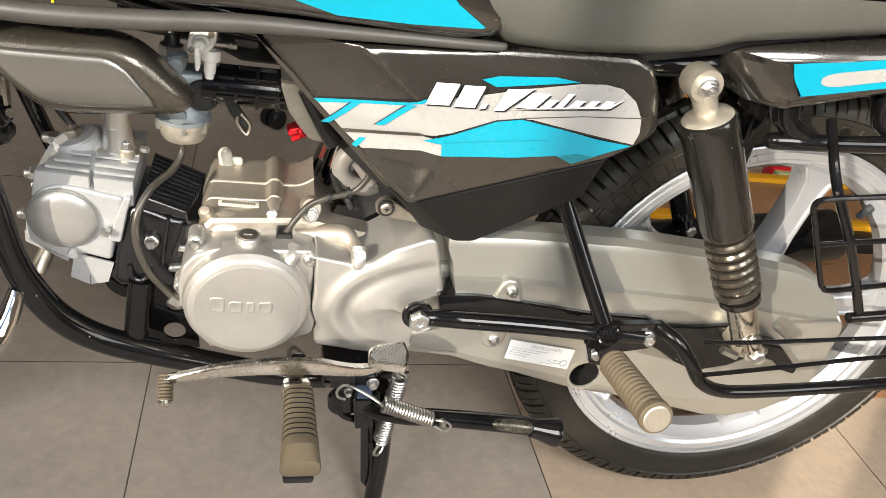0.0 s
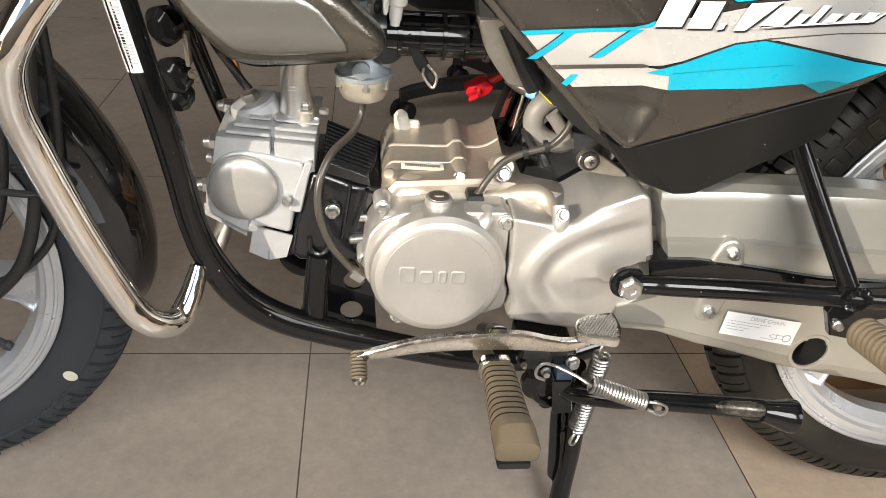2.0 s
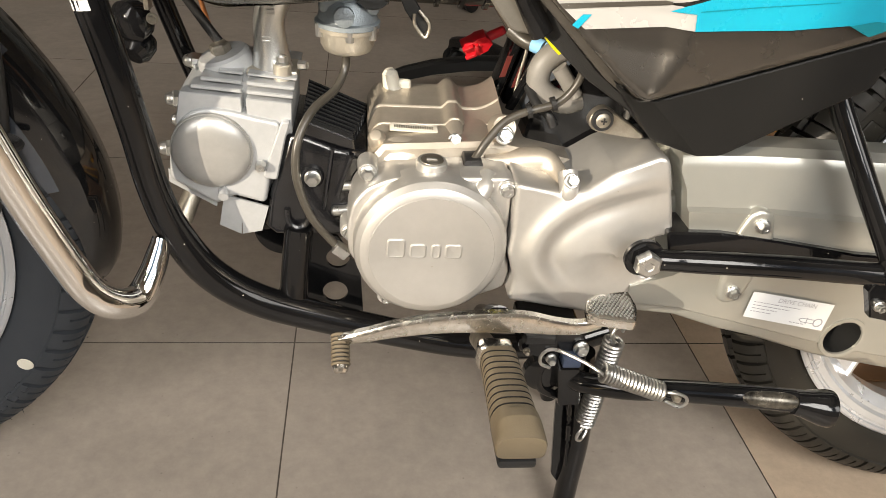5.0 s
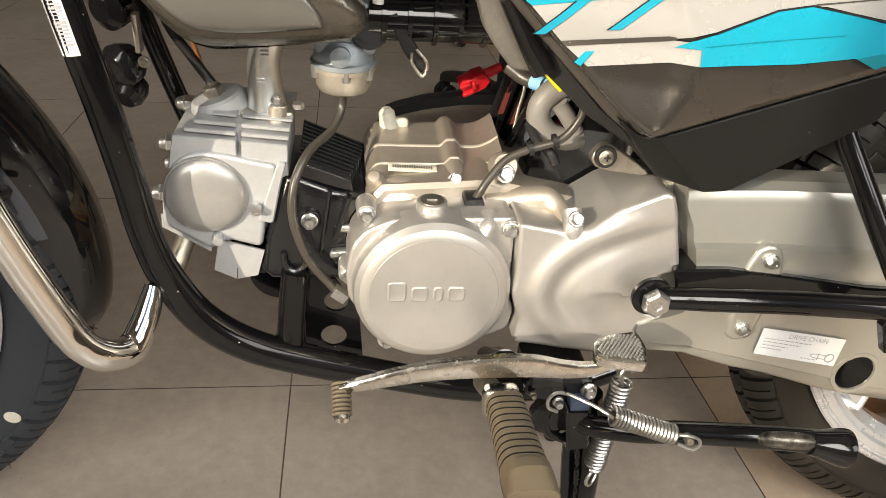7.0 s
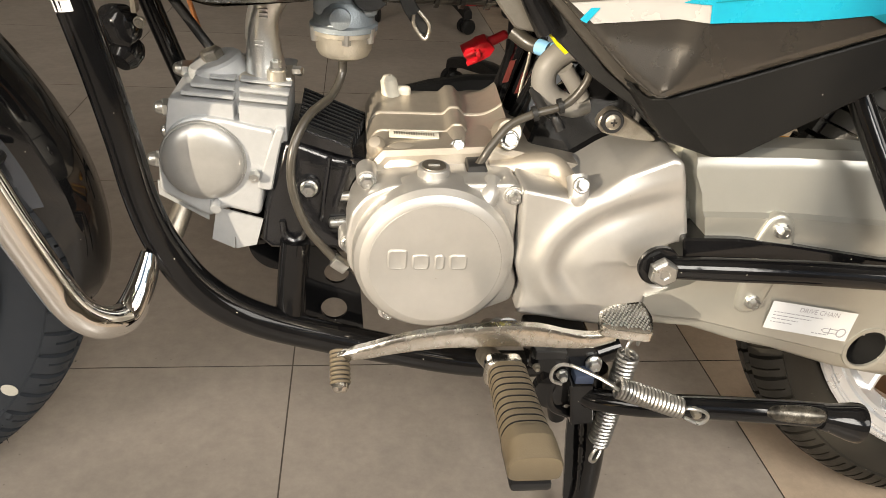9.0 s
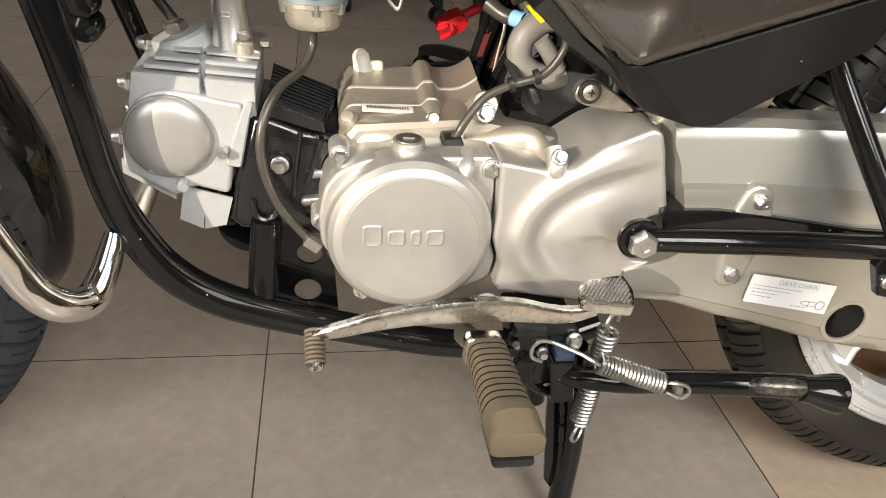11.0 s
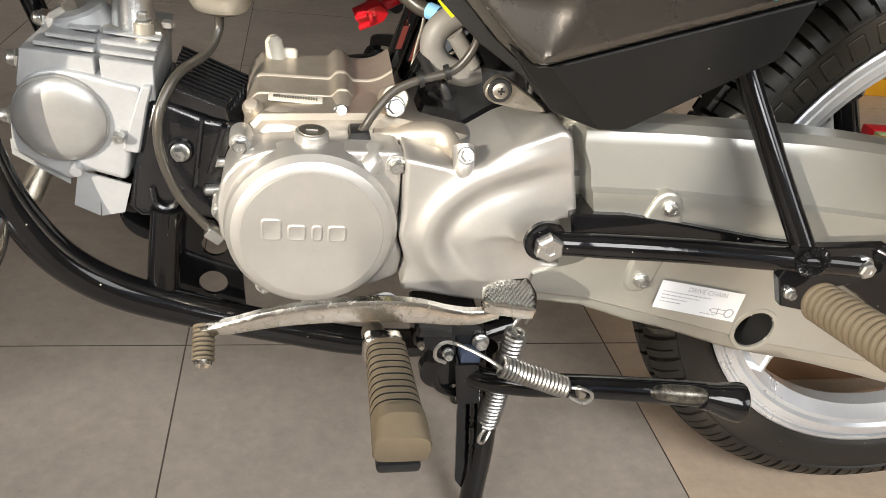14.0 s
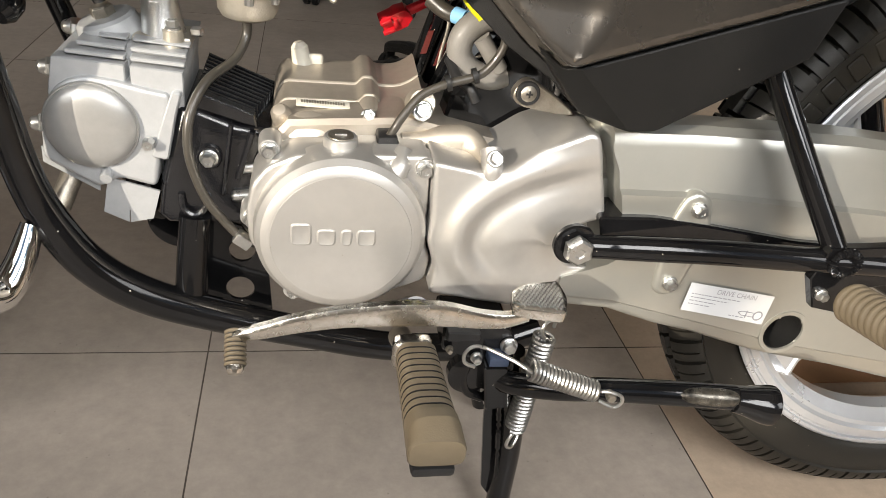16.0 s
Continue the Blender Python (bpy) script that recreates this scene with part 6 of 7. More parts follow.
# fuel tank and its lower trim
p_slab("fuel_tank", [(-0.47, 0.72), (-0.40, 0.682), (-0.163, 0.685), (-0.06, 0.683), (0.045, 0.686), (0.055, 0.73), (0.0, 0.80), (-0.15, 0.86), (-0.32, 0.865), (-0.46, 0.82)], [(0.02, 1.01), (0.0, 0.97), (0.0, 0.790), (0.003, 0.764), (0.008, 0.755), (0.014, 0.751)], M_GREY, "graphite fuel tank with turquoise graphics", None, 3, 5, None, 60)
tank = bike.children[-1]
decal("teal_graphic", [(-0.150, 0.730), (-0.124, 0.7035), (-0.090, 0.6955), (-0.03, 0.6955), (0.030, 0.6985), (0.034, 0.7000), (0.008, 0.7160), (-0.01, 0.735), (-0.08, 0.76), (-0.15, 0.76)], 0.7498, M_TEAL, tank)
p_tube("tank_trim", [(-0.47, 0.79, 0.664), (-0.340, 0.774, 0.663), (-0.255, 0.770, 0.667), (-0.163, 0.768, 0.675), (-0.069, 0.766, 0.678), (0.043, 0.764, 0.681), (0.06, 0.765, 0.682)], [0.008, 0.0085, 0.0085, 0.0078, 0.0060, 0.0046, 0.003], M_TRIM, "dusty black plastic tank trim")
p_slab("tank_tunnel", [(-0.300, 0.682), (-0.288, 0.632), (-0.100, 0.628), (0.03, 0.640), (0.04, 0.682)], [(0, 1.0), (0, 0.948), (0.002, 0.945)], M_PLASTIC, "black underside of the tank tunnel", None, 0, 0)
p_slab("tank_underside", [(-0.46, 0.678), (-0.222, 0.680), (0.04, 0.682), (0.04, 0.695), (-0.46, 0.70)], [(0, 1.0), (0, 0.805), (0.001, 0.804)], M_PLASTIC, "black plastic tank underside", None, 0, 0)
b = bmesh.new()
box(b, -0.324, -0.304, 0.799, 0.802, 0.652, 0.6555, 0.0008)
box(b, -0.315, -0.313, 0.801, 0.8035, 0.655, 0.680)
part("yellow_tag", b, M_YELL, bike, "small yellow tag")
# seat
p_slab("seat", rounded([(0.0, 0.745), (0.022, 0.703), (0.055, 0.680), (0.115, 0.678), (0.197, 0.684), (0.252, 0.693), (0.285, 0.706), (0.433, 0.730), (0.62, 0.76), (0.66, 0.80), (0.55, 0.815), (0.25, 0.785), (0.08, 0.775), (0.02, 0.77)], 0.03), [(0.012, 1.01), (0.0, 0.995), (0.0, 0.790), (0.003, 0.774), (0.008, 0.762), (0.014, 0.754), (0.020, 0.750)], M_SEAT, "long grained black vinyl seat", None, 0, 0, None, 70)
p_slab("seat_base", [(0.03, 0.668), (0.20, 0.674), (0.29, 0.692), (0.45, 0.716), (0.45, 0.735), (0.06, 0.70)], [(0, 0.98), (0, 0.79), (0.002, 0.788)], M_PLASTIC, "black plastic seat base", None, 0, 0)
# tail panel
TP = [(0.279, 0.7045), (0.285, 0.690), (0.303, 0.672), (0.329, 0.649), (0.358, 0.645), (0.466, 0.672), (0.62, 0.70), (0.62, 0.755), (0.434, 0.727), (0.30, 0.708)]
p_slab("tail_panel", TP, [(0.002, 0.90), (0.0, 0.895), (0.0, 0.785), (0.004, 0.770), (0.010, 0.762), (0.016, 0.760)], M_GREY, "graphite tail panel with a turquoise stripe", None, 0, 5, lambda x, z: max(0, 0.345 - x) * 0.5, 45)
tail = bike.children[-1]
decal("teal_graphic", [(0.346, 0.697), (0.352, 0.684), (0.366, 0.670), (0.372, 0.669), (0.459, 0.6860), (0.61, 0.716), (0.61, 0.748), (0.442, 0.7135), (0.352, 0.700)], 0.7592, M_TEAL, tail, None, 4)
decal("white_graphic", [(0.385, 0.692), (0.392, 0.681), (0.459, 0.694), (0.61, 0.724), (0.61, 0.736), (0.442, 0.7045)], 0.7584, M_WHITE, tail, None, 4)
p_tube("tail_rail", [(0.392, 0.80, 0.604), (0.44, 0.79, 0.610), (0.52, 0.785, 0.617), (0.68, 0.785, 0.630)], 0.0095, M_BLACK, "black steel rail under the tail")
b = bmesh.new()
box(b, 0.374, 0.392, 0.825, 0.865, 0.550, 0.675, 0.004)
part("mudguard_bracket", b, M_BLACK, bike, "black rear mudguard bracket")
p_lathe("rail_end", [(0, 0.009), (-0.006, 0.0085), (-0.010, 0.006)], (0.392, 0.80, 0.604), (1, 0, 0.1), M_BLACK)
p_tube("tail_stay", [(0.385, 0.80, 0.655), (0.395, 0.797, 0.628), (0.425, 0.793, 0.614)], [0.014, 0.013, 0.008], M_BLACK, "black pressed stay")
p_tube("tail_stay", [(0.505, 0.80, 0.672), (0.512, 0.797, 0.640), (0.54, 0.793, 0.622)], [0.014, 0.013, 0.008], M_BLACK, "black pressed stay")
p_tube("seat_rail", [(0.02, 0.83, 0.655), (0.15, 0.82, 0.665), (0.25, 0.81, 0.670), (0.40, 0.82, 0.69), (0.6, 0.83, 0.71)], 0.012, M_BLACK, "black frame seat rail")

# ---- rear running gear ----
CASE = [(0.045, 0.4610), (0.058, 0.4630), (0.134, 0.4640), (0.184, 0.4630), (0.271, 0.4610), (0.325, 0.4570), (0.435, 0.4460), (0.511, 0.4350), (0.553, 0.4200), (0.584, 0.3960), (0.605, 0.3600), (0.613, 0.3200), (0.606, 0.2750), (0.585, 0.2360), (0.553, 0.2100), (0.511, 0.1970), (0.470, 0.2020), (0.414, 0.2170), (0.273, 0.2510), (0.162, 0.2720), (0.059, 0.3040), (0.052, 0.36)]


def case_edge(z):
    return float(np.interp(z, [0.30, 0.335, 0.350, 0.39, 0.412, 0.43, 0.446, 0.46], [0.030, 0.032, 0.076, 0.073, 0.067, 0.064, 0.0565, 0.0565]))


def case_bend(x, z):
    zr = float(np.interp(x, [0.04, 0.15, 0.30, 0.42, 0.55], [0.413, 0.412, 0.401, 0.390, 0.37]))
    zl = float(np.interp(x, [0.06, 0.15, 0.27, 0.42, 0.55], [0.318, 0.294, 0.262, 0.233, 0.23]))
    y = 0.030 if x < case_edge(z) else 0.0
    if z > zr:
        y += 0.0042 * min(1.0, (z - zr) / 0.003) + 0.24 * (z - zr)
    if z < zl:
        y += 0.0016 * min(1.0, (zl - z) / 0.002) + 0.25 * (zl - z)
    return y


b = bmesh.new()
NX = 190
xs = [0.030, 0.066, 0.067] + [0.084 + (0.613 - 0.084) * i / (NX - 2) for i in range(NX - 1)]
top = [p for p in CASE if p[1] >= 0.32 and p[0] >= 0.045][:12]
tx, tz = [p[0] for p in top], [p[1] for p in top]
low = [(0.030, 0.313), (0.045, 0.309), (0.059, 0.304), (0.133, 0.278), (0.169, 0.2695), (0.214, 0.2545), (0.242, 0.2455), (0.275, 0.2380), (0.332, 0.2265), (0.414, 0.2050), (0.470, 0.1870), (0.511, 0.1830), (0.553, 0.2000), (0.585, 0.230), (0.606, 0.273), (0.613, 0.320)]
lx, lz = [p[0] for p in low], [p[1] for p in low]
grid = []
for i, xc in enumerate(xs):
    x = xc
    z1, z0 = float(np.interp(x, tx, tz)), float(np.interp(x, lx, lz))
    col = []
    zr = float(np.interp(x, [0.04, 0.15, 0.30, 0.42, 0.55], [0.413, 0.412, 0.401, 0.390, 0.37]))
    zl = float(np.interp(x, [0.06, 0.15, 0.27, 0.42, 0.55], [0.318, 0.294, 0.262, 0.233, 0.23]))
    zr, zl = min(zr, z1 - (z1 - z0) * 0.12), max(zl, z0 + (z1 - z0) * 0.10)
    stops = [z0 + (zl - 0.002 - z0) * k / 10 for k in range(10)] + [zl - 0.002, zl] + [zl + (zr - zl) * k / 22 for k in range(1, 22)] + [zr, zr + 0.003] + [zr + 0.003 + (z1 - zr - 0.003) * k / 10 for k in range(1, 11)]
    for z in stops:
        edge = min(z - z0, z1 - z)
        rnd = 0.010 * max(0.0, 1 - edge / 0.008) ** 2
        rnd += 0.016 * max(0.0, 1 - (0.613 - x) / 0.012) ** 2
        x = 0.0295 if i == 0 else case_edge(z) - 0.0004 if i == 1 else case_edge(z) + 0.0004 if i == 2 else xc
        col.append(b.verts.new((x, 0.790 + case_bend(x, z) + rnd, z)))
    grid.append(col)
for p, q in zip(grid, grid[1:]):
    for j in range(len(p) - 1):
        b.faces.new((p[j], p[j + 1], q[j + 1], q[j]))
rim = [c[0] for c in grid] + [v for v in grid[-1][1:-1]] + [c[-1] for c in reversed(grid)] + [v for v in reversed(grid[0][1:-1])]
back = [b.verts.new((v.co.x, 0.842, v.co.z)) for v in rim]
for k in range(len(rim)):
    j = (k + 1) % len(rim)
    b.faces.new((rim[k], rim[j], back[j], back[k]))
b.faces.new(back)
gone = [f for f in b.faces if math.hypot(f.calc_center_median().x - 0.2605, f.calc_center_median().z - 0.2765) < 0.0205 and f.calc_center_median().y < 0.80]
bmesh.ops.delete(b, geom=gone, context="FACES")
case = part("chain_case", b, M_CASE, bike, "silver painted sheet chain case with a label", 26)
for x, z in ((0.1352, 0.4032), (0.1288, 0.3325)):
    hexbolt(case, (x, 0.7864, z), 0.0064, 0.006, turn=random.random())
b = bmesh.new()
lathe(b, [(-0.0012, 0.0240), (0.0002, 0.0236), (0.0003, 0.0205), (0.0000, 0.0197), (-0.002, 0.0192)], (0.2605, 0.7890, 0.2765), (0, -1, 0), 40, cap=False)
part("hole_lip", b, M_CASE, case)
b = bmesh.new()
lathe(b, [(-0.0018, 0.0191), (-0.0500, 0.0195), (-0.0500, 0.0)], (0.2605, 0.7890, 0.2765), (0, -1, 0), 32, cap=False)
for pad in ([(0.1300, 0.4185), (0.1400, 0.4165), (0.1465, 0.4090), (0.1500, 0.3960), (0.1540, 0.3780), (0.1560, 0.3640), (0.1020, 0.3660), (0.1130, 0.3850), (0.1180, 0.4020), (0.1225, 0.4130)],
            [(0.1160, 0.3600), (0.1140, 0.3420), (0.1150, 0.3250), (0.1240, 0.3180), (0.1350, 0.3200), (0.1410, 0.3290), (0.1450, 0.3450), (0.1480, 0.3600)]):
    b_ = bmesh.new()
    slab(b_, rounded(pad, 0.005, 4, 0.006), [(0, 0.7945), (0, 0.7900), (0.0012, 0.7880), (0.0032, 0.7866), (0.0048, 0.7863)], 0, 2)
    part("pressed_pad", b_, M_CASE, case, sharp=45)
hole = part("inspection_hole", b, M_PLASTIC, case, "dark chain inspection hole")
for k, (dx, dz) in enumerate(((-0.008, -0.004), (0.002, -0.007), (-0.004, 0.006), (0.008, 0.002))):
    p_lathe("chain_pin", [(0, 0.0026), (0.0012, 0.0024), (0.0016, 0.0)], (0.2605 + dx, 0.8390, 0.2765 + dz), (0, -1, 0), M_STEEL, "", hole, 12)
# chain care label
ST = [Vector((0.1505, 0.7876, 0.3325)), Vector((0.2360, 0.7876, 0.3178)), Vector((0.2335, 0.7876, 0.2870)), Vector((0.1480, 0.7876, 0.3040))]
b = bmesh.new()
b.faces.new([b.verts.new(p) for p in ST])
stk = part("chain_label", b, M_PAPER, case, "white chain care label with small print")


def on_label(u, v, y=0.7872):
    p = ST[0].lerp(ST[1], u).lerp(ST[3].lerp(ST[2], u), v)
    return (p.x, y, p.z)


b = bmesh.new()
for u0, u1, v in ((0.05, 0.62, 0.34), (0.05, 0.50, 0.46), (0.05, 0.36, 0.58), (0.05, 0.30, 0.70), (0.56, 0.74, 0.86)):
    u = u0
    while u < u1:
        w = random.uniform(0.02, 0.06)
        b.faces.new([b.verts.new(on_label(a, c)) for a, c in ((u, v), (min(u + w, u1), v), (min(u + w, u1), v + 0.032), (u, v + 0.032))])
        u += w + 0.012
part("print_lines", b, M_PRINT, stk)
cu = bpy.data.curves.new("title", "FONT")
cu.body, cu.size, cu.align_x = "DRIVE CHAIN", 0.0068, "CENTER"
txt = new("label_title", cu)
txt.matrix_world = Matrix.Translation(on_label(0.56, 0.24)) @ Matrix.Rotation(radians(9.6), 4, "Y") @ Matrix.Rotation(radians(90), 4, "X")
dg = bpy.context.evaluated_depsgraph_get()
me_t = bpy.data.meshes.new_from_object(txt.evaluated_get(dg))
mx = txt.matrix_world.copy()
bpy.data.objects.remove(txt)
me_t.transform(mx)
me_t.materials.clear()
me_t.materials.append(M_PRINT)
tt = new("label_title", me_t)
tt.parent = stk
b = bmesh.new()
for pts in ([(0.66, 0.72), (0.70, 0.66), (0.86, 0.66)], [(0.66, 0.72), (0.70, 0.80), (0.86, 0.80)], [(0.76, 0.62), (0.76, 0.86)]):
    tube(b, [on_label(u, v, 0.7873) for u, v in pts], 0.0004, 6, smooth=False)
for u in (0.90,):
    lathe(b, [(0, 0.0050), (0.0004, 0.0050), (0.0004, 0.0038), (0, 0.0038)], on_label(u, 0.73, 0.7873), (0, -1, 0), 20, cap=False)
part("chain_sketch", b, M_PRINT, stk)

# swing arm showing through the case, footrest carrier
p_slab("swing_arm", rounded([(0.050, 0.396), (0.098, 0.396), (0.153, 0.389), (0.233, 0.3765), (0.312, 0.3715), (0.337, 0.3605), (0.388, 0.3595), (0.433, 0.364), (0.475, 0.342), (0.487, 0.317), (0.452, 0.299), (0.407, 0.289), (0.374, 0.303), (0.347, 0.321), (0.30, 0.345), (0.06, 0.360)], 0.004, 3, 0.03), [(0, 0.83), (0, 0.7850), (0.0015, 0.7830)], M_BLACK, "gloss black swing arm", None, 0, 0)
car = p_tube("footrest_carrier", [(0.020, 0.768, 0.3785), (0.048, 0.765, 0.3795), (0.075, 0.760, 0.3815), (0.14, 0.751, 0.3840), (0.21, 0.741, 0.3850), (0.250, 0.737, 0.3850), (0.285, 0.733, 0.3840)], [0.0095, 0.0095, 0.0102, 0.0102, 0.0102, 0.0102, 0.009], M_BLACK, "gloss black tubular footrest carrier")
p_lathe("carrier_washer", [(-0.004, 0.0172), (0.0, 0.0172), (0.0015, 0.0160)], (0.0280, 0.7680, 0.3790), (0, -1, 0), M_BLACK, "", car)
hexbolt(car, (0.0280, 0.7650, 0.3790), 0.0118, 0.009, turn=0.55, washer=False)
p_tube("carrier_strut", [(0.150, 0.815, 0.560), (0.1665, 0.806, 0.528), (0.1775, 0.799, 0.5060), (0.206, 0.768, 0.447), (0.2350, 0.738, 0.390)], 0.0096, M_BLACK, "", car)
b = bmesh.new()
bead(b, [(0.236 + 0.011 * math.cos(a * 0.7), 0.7285, 0.389 + 0.010 * math.sin(a * 0.7)) for a in range(10)], 0.0036, 9)
part("weld_bead", b, M_BLACK, car)
p_slab("peg_bracket", [(0.222, 0.400), (0.300, 0.404), (0.306, 0.380), (0.290, 0.368), (0.258, 0.362), (0.250, 0.340), (0.226, 0.345), (0.214, 0.372)], [(0, 0.740), (0, 0.7325), (0.001, 0.7315)], M_BLACK, "black footrest bracket", car, 0, 0)
hexbolt(car, (0.2840, 0.7315, 0.3850), 0.0090, 0.008)
hexbolt(car, (0.2285, 0.7315, 0.3585), 0.0052, 0.005)


def ribbed_peg(name, a, c, r, n, material, parent, label, flat=1.0):
    a, c = Vector(a), Vector(c)
    L = (c - a).length
    prof = [(0, r * 0.7), (0.001, r * 0.93)]
    for k in range(n):
        s = L * (k + 0.15) / n
        w = L / n
        prof += [(s, r * 0.83), (s + 0.12 * w, r * 0.94), (s + 0.28 * w, r), (s + 0.55 * w, r), (s + 0.72 * w, r * 0.94), (s + 0.84 * w, r * 0.83)]
    prof += [(L, r * 0.9)]
    b = bmesh.new()
    lathe(b, prof, a, (c - a), 36)
    axis = (c - a).normalized()
    # faces below the ribs turn black, painting in the shade of the gaps
    for f in b.faces:
        m = f.calc_center_median() - a
        f.material_index = 1 if (m - axis * m.dot(axis)).length < r * 0.86 else 0
    return part(name, b, [material, M_CABLE], parent, label, 40)


pp = ribbed_peg("pillion_peg", (0.243, 0.715, 0.362), (0.2388, 0.6115, 0.3845), 0.0168, 15, M_RUBBERP, bike, "ribbed grey-black rubber pillion footrest")
ax = (Vector((0.2388, 0.6115, 0.3845)) - Vector((0.243, 0.715, 0.362))).normalized()
p_lathe("peg_end", [(-0.002, 0.0177), (0.004, 0.0177), (0.006, 0.0162), (0.006, 0.0144)], (0.2388, 0.6115, 0.3845), ax, M_RUBBERP, "", pp)
p_lathe("end_disc", [(0.0, 0.0144), (0.0065, 0.0144), (0.0075, 0.0130), (0.0075, 0.0)], (0.2388, 0.6115, 0.3845), ax, M_BOWL, "bare aluminium end disc", pp)
# sari guard
sg = p_tube("sari_guard", [(0.296, 0.735, 0.398), (0.312, 0.716, 0.392), (0.331, 0.706, 0.372), (0.352, 0.701, 0.346), (0.385, 0.700, 0.333), (0.44, 0.700, 0.333), (0.53, 0.700, 0.339), (0.72, 0.705, 0.350)], 0.0080, M_BLACK, "black wire and tube side guard")
for pts in ([(0.352, 0.703, 0.355), (0.40, 0.698, 0.366), (0.582, 0.70, 0.388), (0.72, 0.70, 0.398)], [(0.345, 0.715, 0.394), (0.379, 0.705, 0.401), (0.567, 0.70, 0.416), (0.72, 0.70, 0.424)]):
    p_tube("guard_wire", pts, 0.0027, M_BLACK, "", sg, seg=8)
p_tube("guard_upright", [(0.395, 0.74, 0.655), (0.398, 0.70, 0.606), (0.425, 0.685, 0.560), (0.455, 0.682, 0.515), (0.484, 0.680, 0.468)], 0.0050, M_BLACK, "", sg, seg=10)
for pts in ([(0.56, 0.68, 0.62), (0.441, 0.68, 0.605), (0.380, 0.68, 0.598), (0.367, 0.68, 0.590), (0.378, 0.68, 0.570), (0.415, 0.68, 0.508), (0.424, 0.68, 0.497), (0.437, 0.68, 0.493), (0.500, 0.68, 0.503), (0.60, 0.68, 0.515)], [(0.395, 0.682, 0.546), (0.469, 0.682, 0.555), (0.60, 0.68, 0.570)]):
    p_tube("guard_wire", pts, 0.0030, M_BLACK, "", sg, seg=8, n=4)
p_tube("guard_bar", [(0.478, 0.682, 0.457), (0.523, 0.682, 0.462), (0.64, 0.685, 0.475)], 0.0058, M_BLACK, "", sg)

# rear suspension units
def shock(top, bot, name, label, m_low):
    T, B = Vector(top), Vector(bot)
    ax = (B - T).normalized()
    L = (B - T).length
    b = bmesh.new()
    lathe(b, [(0.034, 0.020), (0.038, 0.0275), (0.042, 0.0288), (0.048, 0.0285), (0.165, 0.0280), (0.171, 0.0262), (0.171, 0.022)], T, ax, 40)
    s = part(name, b, M_SHOCK, bike, label)
    b = bmesh.new()
    lathe(b, [(-0.012, 0.010), (-0.012, 0.0160), (-0.008, 0.0170), (0.010, 0.0170), (0.014, 0.0160), (0.014, 0.010)], T, (0, 1, 0), 36)
    tube(b, [T + ax * 0.010, T + ax * 0.036], [0.0125, 0.0110], 20, smooth=False)
    lathe(b, [(0.030, 0.012), (0.034, 0.0230), (0.038, 0.0262), (0.0405, 0.0262)], T, ax, 36)
    part("top_eye", b, M_BOWL, s, "grey cast top eye")
    b = bmesh.new()
    lathe(b, [(0.012, 0.0100), (0.0145, 0.0100), (0.015, 0.009)], T, (0, -1, 0), 24)
    part("washer", b, M_ZINC, s)
    b = bmesh.new()
    lathe(b, [(0.014, 0.0075), (0.020, 0.0075), (0.0215, 0.0062)], T, (0, -1, 0), 6)
    lathe(b, [(0.020, 0.0050), (0.024, 0.0045), (0.027, 0.0025), (0.0275, 0)], T, (0, -1, 0), 16)
    part("top_nut", b, M_ZINC, s, "zinc dome nut", 25)
    b = bmesh.new()
    coil(b, T + ax * 0.160, T + ax * 0.262, 0.0216, 0.0046, 8.6, 8, 20)
    part("spring", b, M_SPRING, s, "black coil spring")
    b = bmesh.new()
    lathe(b, [(0.15, 0.0160), (0.262, 0.0160), (0.263, 0.0235), (0.270, 0.0235), (0.272, 0.014)], T, ax, 30)
    part("spring_seat", b, M_SHOCK, s)
    b = bmesh.new()
    lathe(b, [(0.268, 0.0165), (0.325, 0.0165), (0.330, 0.012)], T, ax, 28)
    part("damper_body", b, m_low, s)
    b = bmesh.new()
    for sy in (-0.013, 0.013):
        lathe(b, [(-0.004, 0.012), (0.004, 0.012)], B + Vector((0, sy, 0)), (0, 1, 0), 20)
        tube(b, [B + Vector((0, sy, 0)), B + Vector((0, sy, 0)) - ax * 0.022], [0.010, 0.012], 12, smooth=False)
    part("fork_end", b, m_low, s)
    b = bmesh.new()
    lathe(b, [(0.016, 0.0085), (0.025, 0.0085), (0.027, 0.006)], B, (0, -1, 0), 6)
    part("lower_nut", b, M_ZINC, s, "", 25)
    return s


shock((0.2560, 0.7600, 0.6710), (0.420, 0.735, 0.374), "shock_absorber", "black and silver left rear shock absorber with coil spring", M_LEVER)
shock((0.315, 1.018, 0.674), (0.480, 1.02, 0.372), "shock_absorber", "black and silver right rear shock absorber with coil spring", M_BLACK)
b = bmesh.new()
slab(b, rounded([(0.462, 0.345), (0.476, 0.350), (0.503, 0.344), (0.541, 0.309), (0.538, 0.300), (0.519, 0.306), (0.498, 0.322), (0.470, 0.330)], 0.003, 3), [(0, 0.785), (0, 0.767), (0.0015, 0.765)], 0, 0)
part("swing_arm_end", b, M_BLACK, bike, "black swing arm end with chain adjuster")
b = bmesh.new()
slab(b, rounded([(0.422, 0.350), (0.429, 0.369), (0.450, 0.366), (0.480, 0.336), (0.472, 0.327), (0.455, 0.330), (0.436, 0.334)], 0.004, 3), [(0, 0.785), (0, 0.762), (0.0012, 0.7605)], 0, 0)
lathe(b, [(0, 0.009), (0.010, 0.009), (0.012, 0.0075)], (0.462, 0.7605, 0.338), (0, -1, 0), 6)
